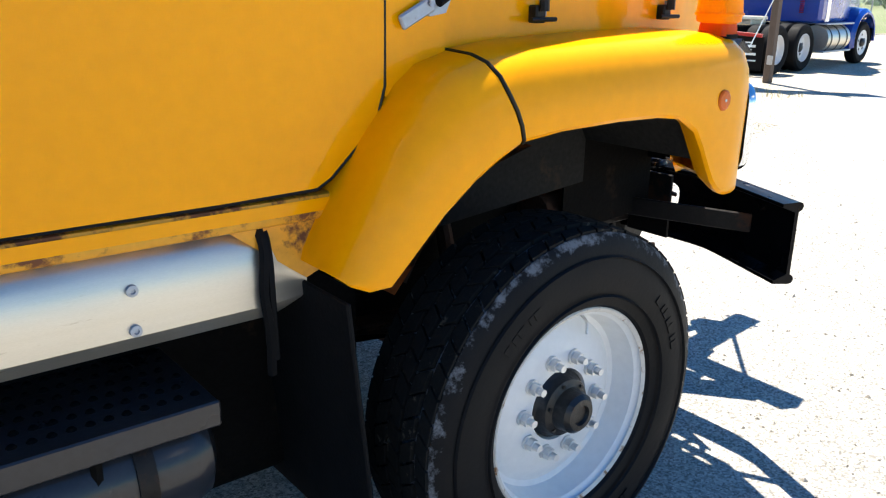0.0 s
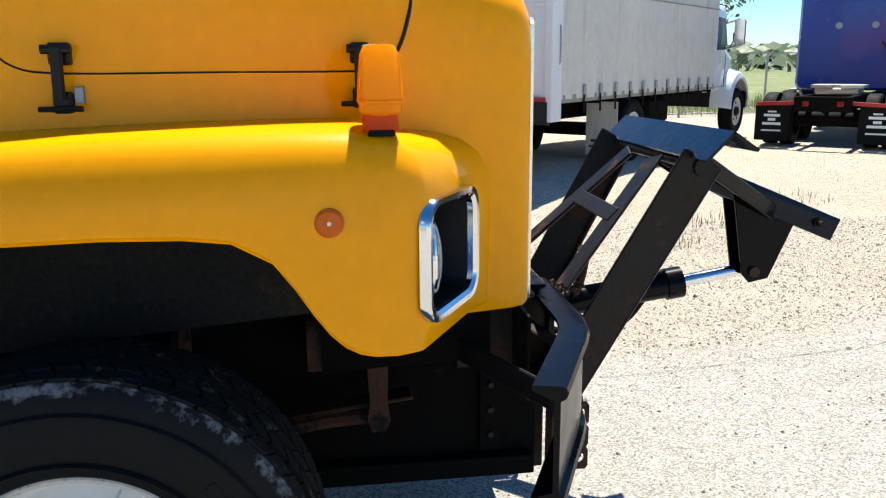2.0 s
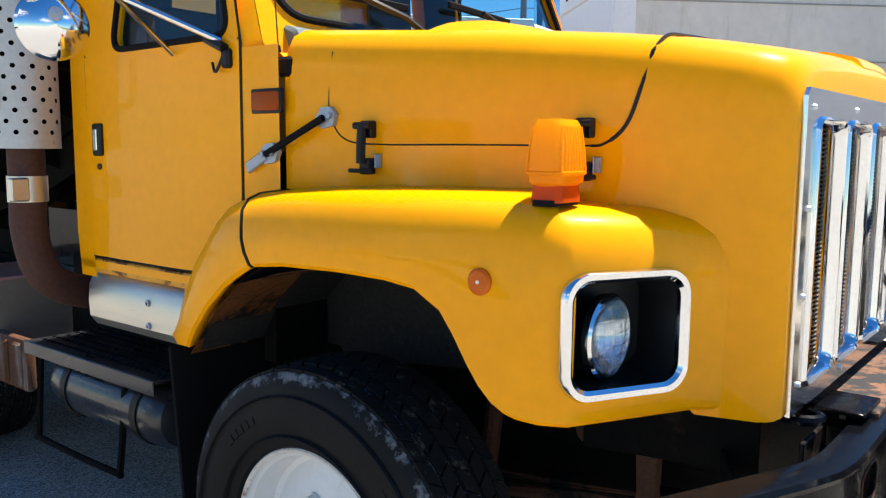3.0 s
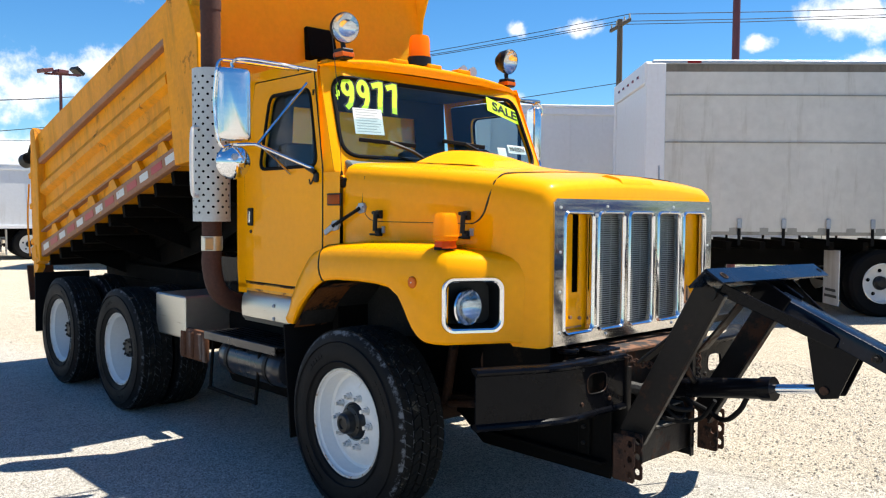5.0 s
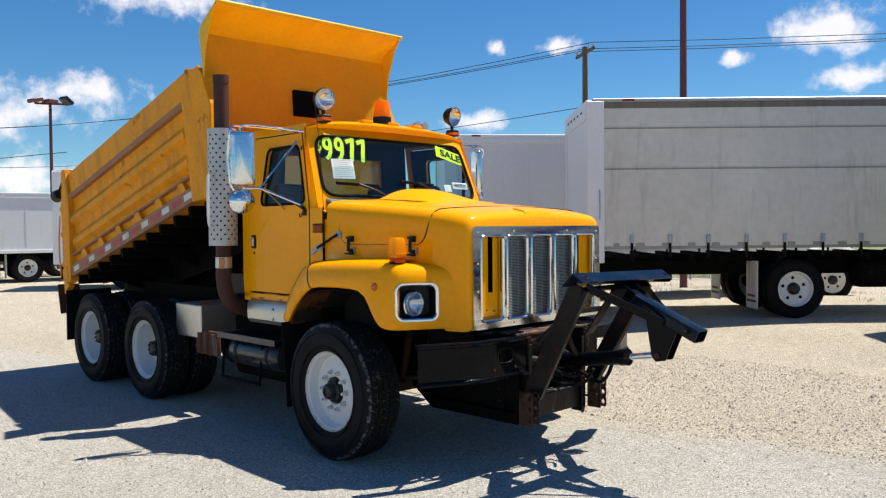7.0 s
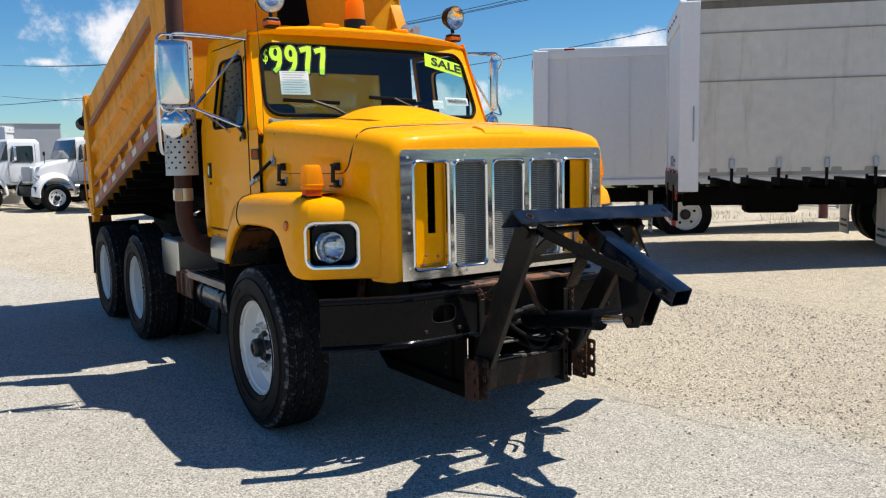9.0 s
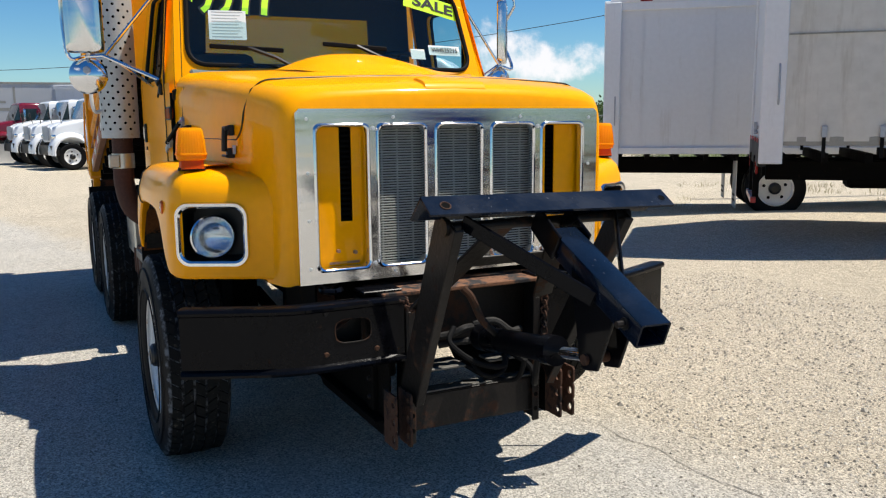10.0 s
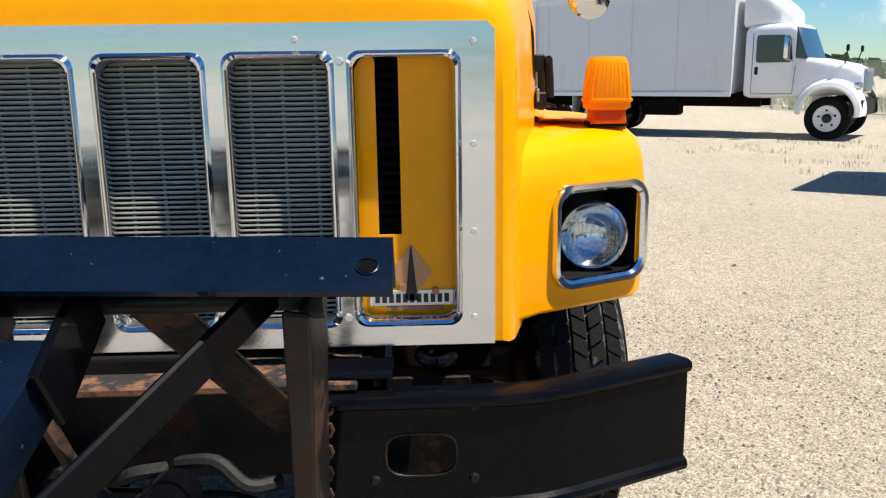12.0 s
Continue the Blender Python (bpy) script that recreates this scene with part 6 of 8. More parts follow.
    for k in range(5):
        if k:
            part("hose", bm, "rubber", truck)
            bm = mesh()
        tube(bm, bow([(-1.75, -0.35 + k * 0.06, 1.05), (-1.95, -0.5 + k * 0.05, 0.98 - 0.02 * k), (-2.2, -0.62 + k * 0.04, 1.0)], 5), 0.012, 6)
    part("hose", bm, "rubber", truck)


make_chassis()


# ---------------------------------------------------------------- bumper and plow hitch
def make_bumper():
    for s in (-1, 1):
        # the left half sits a little lower and shorter than the right
        line = [(1.150, 0.345), (1.150, 0.488), (1.150, 0.672), (1.148, 0.78), (1.135, 0.86), (1.105, 0.94), (0.965, 1.255 if s < 0 else 1.242)]
        top, low, dep = (0.972, 0.680, 0.064) if s < 0 else (0.960, 0.668, 0.064)
        bm = mesh()

        def sec(i):
            x, y = line[i]
            a, b = line[max(i - 1, 0)], line[min(i + 1, len(line) - 1)]
            tx, ty = b[0] - a[0], b[1] - a[1]
            l = math.hypot(tx, ty)
            nx, ny = -ty / l, tx / l
            prof = [(dep, top - 0.016), (dep, top - 0.004), (0.0, top), (-0.012, top - 0.004), (-0.017, top - 0.016), (-0.012, top - 0.028), (0.0, top - 0.036), (0.0, low + 0.036),
                    (-0.012, low + 0.028), (-0.017, low + 0.016), (-0.012, low + 0.004), (0.0, low), (dep, low + 0.004), (dep, low + 0.016), (0.014, low + 0.036), (0.014, top - 0.036)]
            return [Vector((x + nx * d, s * (y + ny * d), z)) for d, z in prof]

        vs = [[bm.verts.new(p) for p in sec(i)] for i in range(len(line))]
        n = len(vs[0])
        for i, (a, b) in enumerate(zip(vs, vs[1:])):
            for k in range(n):
                l = (k + 1) % n
                if i == 1 and k in (6, 14):
                    continue
                bm.faces.new((a[k], a[l], b[l], b[k]))
        for loop in (vs[0][::-1], vs[-1]):
            bm.faces.new(loop)
        # the web round the oval tow hole
        z0, z1, y0, y1 = low + 0.036, top - 0.036, 0.488, 0.672
        ov, sq = [], []
        for k in range(24):
            t = 2 * math.pi * k / 24
            c, d = math.cos(t), math.sin(t)
            e = max(abs(c), abs(d))
            sq.append((0.58 + c / e * 0.092, (z0 + z1) / 2 + d / e * (z1 - z0) / 2))
            ov.append((0.58 + 0.080 * math.copysign(abs(c) ** 0.6, c), (0.848 if s < 0 else 0.815) + 0.052 * math.copysign(abs(d) ** 0.6, d)))
        rings(bm, [[Vector((x, s * a, b)) for a, b in o] for x, o in ((1.150, sq), (1.150, ov), (1.136, ov), (1.136, sq))], True, False)
        b = part("bumper", bm, "black", truck, "black steel channel bumper half")
        bm = mesh()
        tube(bm, [(1.1505, s * y, z) for y, z in ov + ov[:1]], 0.0028, 6)
        part("hole_edge", bm, "black_rust", b, "rust round the tow hole")
        for y, z in ((0.70, 0.93), (0.70, 0.755), (0.475, 0.755)):
            bm = mesh()
            cyl(bm, (1.149, s * y, z), (1.158, s * y, z), 0.013, 0.009, 10)
            part("bumper_bolt", bm, "black_rust", b)
        # support plate to the frame
        bm = mesh()
        box(bm, (0.85, min(s * 0.40, s * 0.47), 0.72), (1.135, max(s * 0.40, s * 0.47), 0.94), 0.004)
        bar(bm, (0.75, s * 0.50, 0.86), (1.03, s * 1.05, 0.84), 0.012, 0.07)
        part("bumper_support", bm, "black_rust", truck, "rusty bumper support")
        bm = mesh()
        box(bm, (1.02, min(s * 0.50, s * 0.70), 0.70), (1.032, max(s * 0.50, s * 0.70), 0.955), 0.003)
        bar(bm, (1.03, s * 0.52, 0.90), (1.12, s * 0.66, 0.855), 0.05, 0.008)
        part("bumper_gusset", bm, "black_rust", truck, "rusty plate inside the bumper")
        # tow hook eye beneath the nose
        bm = mesh()
        c = Vector((0.99, s * 0.62, 0.995))
        tube(bm, [c + Vector((0.055 * math.cos(t), 0.04 * math.sin(t), 0)) for t in (2 * math.pi * k / 16 for k in range(17))], 0.014, 8)
        part("tow_eye", bm, "black", truck)
    bm = mesh()
    box(bm, (0.90, -0.44, 0.965), (1.135, 0.44, 0.985), 0.004)
    box(bm, (0.92, -0.43, 0.80), (0.94, 0.43, 0.965), 0.003)
    part("front_crossmember", bm, "rust_pale", truck, "rust-orange front crossmember")
    for s in (-1, 1):
        bm = mesh()
        box(bm, (1.0, s * 0.43 - 0.09, 0.985), (1.12, s * 0.43 + 0.09, 0.997), 0.003)
        part("bracket_plate", bm, "black", truck)
        # long plate of the plow frame between axle and bumper, with its lower flange
        bm = mesh()
        prism(bm, [(0.20, 0.31), (1.12, 0.315), (1.12, 0.86), (0.80, 0.90), (0.55, 0.82), (-0.55, 0.84), (-0.55, 0.52), (0.0, 0.46)], s * 0.40, s * 0.414, bevel=0.003)
        box(bm, (0.20, min(s * 0.414, s * 0.47), 0.395), (1.10, max(s * 0.414, s * 0.47), 0.41), 0.003)
        box(bm, (0.93, min(s * 0.414, s * 0.44), 0.42), (1.0, max(s * 0.414, s * 0.44), 0.80), 0.003)
        side = part("plow_frame_plate", bm, "chassis", truck, "dirty black plow frame plate")
        for k in range(4):
            bm = mesh()
            cyl(bm, (0.965, s * 0.44, 0.48 + k * 0.085), (0.965, s * 0.452, 0.48 + k * 0.085), 0.014, 0.010, 6)
            part("frame_bolt", bm, "black_rust", side)
        # sheet added in near-black for the shade between the wheel and the nose
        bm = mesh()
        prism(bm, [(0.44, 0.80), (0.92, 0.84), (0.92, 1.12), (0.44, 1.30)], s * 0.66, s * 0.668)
        part("gap_sheet", bm, "chassis", truck, "added near-black sheet between wheel and nose")
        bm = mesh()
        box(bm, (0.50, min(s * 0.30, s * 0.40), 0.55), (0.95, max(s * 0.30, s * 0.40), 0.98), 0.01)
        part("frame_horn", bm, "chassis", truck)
    bm = mesh()
    box(bm, (0.98, -0.46, 0.70), (1.0, 0.46, 0.95), 0.003)
    part("push_plate", bm, "black_rust", truck, "rust-stained black push plate")


make_bumper()


def make_hitch():
    # top angle iron: an upturned V with bolt holes near its ends
    ya, yb = -0.515, 0.545
    A, Fp, Bp = Vector((1.712, 0, 1.440)), Vector((1.797, 0, 1.383)), Vector((1.624, 0, 1.352))
    bm = mesh()

    def leg(p, q, th):
        d = (q - p).normalized()
        n = Vector((d.z, 0, -d.x))
        if n.z > 0:
            n = -n
        return [p, q, q + n * th, p + n * th]

    for q in (Fp, Bp):
        sec = leg(A, q, 0.010)
        rings(bm, [[Vector((p.x + 0.018 * (y / 0.5), y, p.z - 0.008 * (y / 0.5))) for p in sec] for y in [ya + (yb - ya) * k / 10 for k in range(11)]])
    bmesh.ops.remove_doubles(bm, verts=bm.verts, dist=0.0001)
    angle = part("hitch_angle", bm, "plow_blue", truck, "scratched blue-black angle iron bar")
    for y in (-0.440, 0.510):
        bm = mesh()
        mid = (A * 0.45 + Fp * 0.55) + Vector((0.018 * y / 0.5, y, -0.008 * y / 0.5))
        d = (Fp - A).normalized()
        n = Vector((-d.z, 0, d.x))
        rad = 0.016 if y < 0 else 0.012
        cyl(bm, mid - n * 0.001, mid + n * 0.0012, rad, seg=18)
        hole = part("bolt_hole", bm, "dark", angle)
        bm = mesh()
        c = mid + n * 0.0012
        u, v = d, Vector((0, 1, 0))
        tube(bm, [c + (u * math.cos(t) + v * math.sin(t)) * (rad + 0.003) for t in (2 * math.pi * k / 18 for k in range(19))], 0.003 if y < 0 else 0.0015, 5)
        part("hole_rim", bm, "rust" if y < 0 else "plow_blue", angle)
    # side arms
    for s in (-1, 1):
        y = s * 0.335
        bm = mesh()
        top, foot = Vector((1.655, 0.015 + s * 0.405, 1.355)), Vector((1.200, s * 0.350, 0.545))
        bar(bm, top, foot, 0.014, 0.145, (1, 0, 0.6))
        edge = Vector((0.062, -s * 0.018, -0.035))
        bar(bm, top + edge, foot + edge, 0.042, 0.012, (1, 0, 0.6))
        part("hitch_arm", bm, "black_rust", truck, "rust-streaked black lift arm")
        bm = mesh()
        bar(bm, (1.61, 0.02 + s * 0.125, 1.325), (1.22, s * 0.315, 0.92), 0.014, 0.095, (0, 1, 0))
        part("back_strut", bm, "black_rust", truck)
        bm = mesh()
        bar(bm, (1.670, 0.015 + s * 0.350, 1.345), (2.10, 0.010 + s * 0.064, 1.105), 0.012, 0.058, (0, 0, 1))
        part("brace", bm, "black", truck, "flat black brace bar")
        # front mounting post with its row of holes
        bm = mesh()
        box(bm, (1.04, y - 0.006, 0.30), (1.165, y + 0.006, 0.965), 0.003)
        box(bm, (1.155, min(y, y - s * 0.032), 0.30), (1.167, max(y, y - s * 0.032), 0.90), 0.003)
        post = part("mount_post", bm, "black_rust", truck, "rust-stained black mounting post")
        for k in range(4):
            bm = mesh()
            z = 0.36 + k * 0.07
            cyl(bm, (1.1665, y - s * 0.016, z), (1.1685, y - s * 0.016, z), 0.011, seg=12)
            part("post_hole", bm, "dark", post)
        # hole tabs
        for dy in (0.045, 0.115):
            bm = mesh()
            yy = y + s * dy
            cx = 1.262
            # a strip of cells, each with its own round opening
            for k in range(3):
                za, zb = 0.34 + k * 0.0783, 0.34 + (k + 1) * 0.0783
                sq, ci = [], []
                for i in range(20):
                    t = 2 * math.pi * i / 20
                    c, d = math.cos(t), math.sin(t)
                    e = max(abs(c), abs(d))
                    sq.append((cx + c / e * 0.028, (za + zb) / 2 + d / e * 0.0391))
                    ci.append((cx + c * 0.016, (za + zb) / 2 + d * 0.018))
                rings(bm, [[Vector((a, w, b)) for a, b in o] for w, o in ((yy - 0.005, sq), (yy - 0.005, ci), (yy + 0.005, ci), (yy + 0.005, sq), (yy - 0.005, sq))], True, False)
            box(bm, (1.165, yy - 0.005, 0.34), (cx - 0.028, yy + 0.005, 0.575), 0)
            part("hole_tab", bm, "rust", truck, "rusty three-hole tab")
    bm = mesh()
    p_, q_ = Vector((1.43, -0.218, 1.145)), Vector((1.43, 0.218, 1.145))
    bar(bm, p_, q_, 0.012, 0.06, (0.7, 0, 0.7))
    part("strut_crossbar", bm, "black_rust", truck, "flat black cross bar")
    # pins, cross shaft and low beam
    bm = mesh()
    cyl(bm, (1.655, -0.38, 1.325), (1.655, 0.41, 1.325), 0.019, seg=14)
    for y in (-0.395, 0.425):
        cyl(bm, (1.655, y - 0.012, 1.325), (1.655, y + 0.012, 1.325), 0.032, seg=14)
    part("cross_shaft", bm, "black_rust", truck, "round cross shaft")
    bm = mesh()
    box(bm, (1.12, -0.33, 0.345), (1.135, 0.36, 0.508), 0.003)
    box(bm, (1.06, -0.33, 0.498), (1.135, 0.36, 0.510), 0.003)
    part("low_beam", bm, "black_rust", truck, "rusty black low cross beam")
    # ledges with painted-in sunlight, pump cover and lines behind the low beam
    bm = mesh()
    box(bm, (1.01, -0.31, 0.615), (1.16, -0.05, 0.627), 0.003)
    part("mount_ledge", bm, "dusty_black", truck, "steel ledge painted in sunlit grey")
    bm = mesh()
    box(bm, (1.005, 0.10, 0.60), (1.11, 0.31, 0.612), 0.003)
    part("mount_ledge", bm, "dusty_black", truck, "steel ledge painted in sunlit grey")
    bm = mesh()
    box(bm, (1.06, -0.31, 0.511), (1.131, 0.34, 0.519), 0.002)
    part("beam_flange", bm, "dusty_black", truck, "beam flange painted in sunlit grey")
    bm = mesh()
    tube(bm, bow([(1.03, -0.30, 0.70), (1.06, -0.27, 0.745), (1.10, -0.22, 0.765), (1.13, -0.18, 0.755)], 5), 0.034, 10)
    part("hose_boot", bm, "dusty_line", truck, "dusty grey rubber boot")
    for y0, y1, z0, z1 in ((-0.18, 0.00, 0.755, 0.785), (-0.16, 0.04, 0.715, 0.725), (0.02, 0.26, 0.79, 0.745), (0.05, 0.30, 0.70, 0.69)):
        bm = mesh()
        tube(bm, bow([(1.10, y0, z0), (1.13, y0 * 0.6 + y1 * 0.4, z0 + 0.012), (1.15, y0 * 0.3 + y1 * 0.7, z1 + 0.006), (1.12, y1, z1)], 5), 0.017, 8)
        part("hydraulic_line", bm, "dusty_line", truck, "dusty hydraulic line")
    bm = mesh()
    tube(bm, bow([(1.20, 0.14, 0.64), (1.24, 0.10, 0.60), (1.26, 0.03, 0.585), (1.25, -0.03, 0.61), (1.20, -0.04, 0.65), (1.16, 0.0, 0.64)], 6), 0.010, 7)
    part("cable_loop", bm, "rubber", truck)
    # boom: square tube, open at its front end
    p, q = Vector((1.775, 0.033, 1.272)), Vector((2.350, -0.008, 1.032))
    d = (q - p).normalized()
    up = Vector((0, 0, 1))
    s_ = d.cross(up).normalized()
    u_ = s_.cross(d)
    loop = lambda c, w, h: [c + s_ * a + u_ * b for a, b in ((-w, -h), (w, -h), (w, h), (-w, h))]
    bm = mesh()
    rings(bm, [loop(p, 0.057, 0.044), loop(q, 0.057, 0.044), loop(q, 0.050, 0.037), loop(p + d * 0.02, 0.050, 0.037)], True, False)
    bmesh.ops.bevel(bm, geom=[e for e in bm.edges if abs((e.verts[0].co - e.verts[1].co).normalized().dot(d)) > 0.99], offset=0.006, segments=2, affect="EDGES", profile=0.5)
    boom = part("boom", bm, "plow_blue", truck, "blue-black square boom")
    bm = mesh()
    for k in (-1, 1):
        c = q - d * 0.075 + s_ * k * 0.058
        cyl(bm, c, c + s_ * k * 0.008, 0.021, seg=14)
        cyl(bm, c, c + s_ * k * 0.035, 0.012, seg=8)
        part("boom_pin", bm, "black_rust", boom)
        bm = mesh()
    bm.free()
    for k in (-1, 1):
        bm = mesh()
        bar(bm, (1.69, 0.036 + k * 0.066, 1.345), (1.85, 0.028 + k * 0.066, 1.245), 0.014, 0.11, (0, 0, 1))
        part("boom_cheek", bm, "black", truck)
        bm = mesh()
        yo = 0.010 + k * 0.046
        prism(bm, [(1.945, 1.19), (2.205, 1.08), (2.185, 1.04), (2.105, 0.85), (2.03, 0.835), (2.0, 0.87)], yo - 0.006, yo + 0.006, bevel=0.002)
        part("gusset", bm, "black", truck, "black gusset plate")
    bm = mesh()
    cyl(bm, (2.045, -0.055, 0.878), (2.045, 0.075, 0.878), 0.02, seg=14)
    part("clevis_pin", bm, "rust", truck)
    # hydraulic cylinder
    a, b, c = Vector((1.18, 0.03, 0.745)), Vector((1.770, 0.012, 0.834)), Vector((2.045, 0.010, 0.878))
    bm = mesh()
    cyl(bm, a, b, 0.052, seg=28)
    e = (b - a).normalized()
    cyl(bm, b - e * 0.05, b + e * 0.012, 0.060, seg=28)
    cyl(bm, a - e * 0.02, a + e * 0.06, 0.060, seg=28)
    ram = part("lift_cylinder", bm, "black", truck, "black hydraulic lift cylinder")
    bm = mesh()
    cyl(bm, b, c, 0.024, seg=20)
    part("cylinder_rod", bm, "chrome", ram, "bright chrome rod")
    # hoses and chains in the hitch
    bm = mesh()
    tube(bm, bow([(1.15, 0.12, 0.70), (1.30, 0.20, 0.62), (1.46, 0.12, 0.60), (1.58, 0.05, 0.68), (1.64, 0.02, 0.77)], 6), 0.014, 8)
    part("hydraulic_hose", bm, "rubber", truck)
    bm = mesh()
    tube(bm, bow([(1.14, -0.10, 0.80), (1.18, -0.14, 0.74), (1.25, -0.05, 0.66), (1.30, 0.06, 0.64), (1.24, 0.10, 0.70)], 6), 0.013, 8)
    part("hydraulic_hose", bm, "rubber", truck)
    bm = mesh()
    tube(bm, bow([(1.10, -0.05, 0.62), (1.20, 0.05, 0.56), (1.32, 0.12, 0.58), (1.42, 0.10, 0.70)], 6), 0.012, 8)
    part("hydraulic_hose", bm, "rubber", truck, "black hydraulic hose")
    bm = mesh()
    chain(bm, (1.16, -0.36, 0.96), (1.30, -0.30, 0.93), 0.02, 9, 0.012)
    part("safety_chain", bm, "rust", truck, "rusty safety chain")
    bm = mesh()
    chain(bm, (1.16, 0.37, 0.95), (1.17, 0.36, 0.72), 0.0, 9, 0.012)
    part("safety_chain", bm, "rust", truck, "rusty safety chain")
    bm = mesh()
    tube(bm, bow([(1.34, -0.16, 1.02), (1.36, -0.13, 0.98), (1.36, -0.08, 0.88), (1.36, 0.0, 0.80)], 5), 0.017, 8)
    part("hitch_linkage", bm, "black_rust", truck)


make_hitch()


# ---------------------------------------------------------------- dump bed
def make_bed():
    BW = 1.13
    bm = mesh()
    box(bm, (0, -1.06, 0.0), (3.45, 1.06, 0.06), 0)
    bed = part("dump_bed", bm, "yellow_bed", truck, "raised worn yellow dump bed")
    bed.matrix_basis = pose(-5.71, 0, 1.165, 0, -15.0, 0) @ Matrix.Diagonal((1.09, 1, 1.06, 1))
    for s in (-1, 1):
        Y = lambda v: s * v
        bm = mesh()
        # side sheet leaning back at its rear end
        prism(bm, [(0.05, 0.0), (3.42, 0.0), (3.50, 1.17), (0.31, 1.17)], Y(1.05), Y(1.075))
        part("bed_side", bm, "yellow_bed", bed, "worn yellow steel bed side")
        bm = mesh()
        prism(bm, [(0.30, 0.925), (3.22, 0.925), (3.33, 1.178), (2.6, 1.172), (1.7, 1.180), (1.15, 1.174), (0.95, 1.180), (0.30, 1.178)], Y(1.076), Y(1.112), bevel=0.004)
        part("sideboard", bm, "yellow_bed", bed, "dented yellow sideboard")
        bm = mesh()
        box(bm, (0.22, min(Y(1.07), Y(1.135)), 0.872), (3.22, max(Y(1.07), Y(1.135)), 0.928), 0.008)
        part("top_rail", bm, "rail_rust", bed, "rust-brown side rail")
        for w in (0.63, 0.365):
            bm = mesh()
            rings(bm, [[Vector((u, Y(v), z)) for v, z in ((1.07, w - 0.075), (1.128, w - 0.035), (1.128, w + 0.025), (1.07, w + 0.105))] for u in (0.30, 3.16)])
            part("bed_rib", bm, "yellow_bed", bed, "pressed yellow rib")
        bm = mesh()
        box(bm, (0.12, min(Y(1.07), Y(1.132)), -0.02), (3.47, max(Y(1.07), Y(1.132)), 0.115), 0.006)
        part("bottom_rail", bm, "rail_rust", bed, "rusty bottom rail")
        bm = mesh()
        box(bm, (0.15, min(Y(1.07), Y(1.130)), 0.215), (3.15, max(Y(1.07), Y(1.130)), 0.235), 0.003)
        part("lower_rib", bm, "rail_rust", bed)
        for k in range(6):
            bm = mesh()
            u = 0.45 + k * 0.48
            prism(bm, [(u, 0.115), (u + 0.20, 0.115), (u + 0.14, 0.215), (u + 0.05, 0.215)], Y(1.075), Y(1.120))
            part("side_gusset", bm, "yellow_bed", bed)
        # reflective tape, alternating red and white
        k, u = 0, 0.25
        while u < 3.10:
            l = 0.19 if k % 2 else 0.15
            bm = mesh()
            box(bm, (u, min(Y(1.1325), Y(1.1345)), 0.020), (u + l, max(Y(1.1325), Y(1.1345)), 0.078), 0)
            part("reflective_tape", bm, "red_paint" if k % 2 else "white_tape", bed, "worn reflective tape")
            u += l + 0.06
            k += 1
        # front corner post and rear post
        bm = mesh()
        prism(bm, [(3.165, -0.03), (3.532, -0.094), (3.716, 0.708), (3.651, 1.02), (3.606, 1.094), (3.367, 1.179), (3.229, 0.943)], Y(1.02), Y(1.145), bevel=0.008)
        part("front_post", bm, "yellow_bed", bed, "yellow front corner post")
        bm = mesh()
        prism(bm, [(-0.02, -0.06), (0.15, -0.06), (0.36, 0.90), (0.34, 1.24), (0.24, 1.24)], Y(1.02), Y(1.15), bevel=0.006)
        box(bm, (-0.05, min(Y(1.06), Y(1.16)), -0.02), (0.10, max(Y(1.06), Y(1.16)), 0.12), 0.01)
        part("rear_post", bm, "yellow_bed", bed, "rust-edged yellow rear post")
        bm = mesh()
        prism(bm, [(-0.16, -0.16), (0.0, -0.10), (0.19, 0.88), (0.24, 1.28), (0.17, 1.28), (0.04, 0.85)], Y(1.05), Y(1.12), bevel=0.004)
        for z in (0.15, 0.5, 0.8):
            box(bm, (z * 0.2 - 0.10, min(Y(1.08), Y(1.15)), z), (z * 0.2 + 0.02, max(Y(1.08), Y(1.15)), z + 0.06), 0.01)
        tube(bm, bow([(-0.12, Y(1.15), 0.05), (-0.04, Y(1.165), 0.4), (0.06, Y(1.15), 0.75)], 5), 0.009, 6)
        part("tailgate_post", bm, "yellow_bed", bed, "rust-edged tailgate post")
        bm = mesh()
        c = Vector((0.02, Y(1.13), 1.02))
        cyl(bm, c + Vector((-0.05, 0, 0)), c + Vector((0.05, 0, 0)), 0.075, 0.06, 20)
        tube(bm, [c, c + Vector((0.16, 0, 0.10))], 0.016, 8)
        part("rear_work_lamp", bm, "plastic", bed, "black round work lamp")
        # long beams below the floor
        bm = mesh()
        box(bm, (0.0, Y(0.36) - 0.05, -0.20), (3.40, Y(0.36) + 0.05, 0.0), 0.004)
        part("floor_beam", bm, "chassis", bed)
        bm = mesh()
        box(bm, (-0.36, min(Y(0.85), Y(1.12)), -0.36), (-0.33, max(Y(0.85), Y(1.12)), 0.0), 0.004)
        part("rear_flap", bm, "rust", bed, "rusty rear skirt")
    # tailgate
    bm = mesh()
    prism(bm, [(-0.08, -0.01), (-0.01, -0.01), (0.25, 1.22), (0.19, 1.24)], -1.05, 1.05)
    part("tailgate", bm, "yellow_bed", bed, "yellow tailgate")
    for k in range(11):
        bm = mesh()
        u = 0.12 + k * 0.31
        box(bm, (u, -1.05, -0.105), (u + 0.05, 1.05, -0.002), 0.003)
        prism(bm, [(0.60, -0.105), (1.08, -0.105), (1.08, -0.002)], u + 0.01, u + 0.02, "yz") if k % 2 else None
        part("floor_crossmember", bm, "chassis", bed, "black floor cross sill")
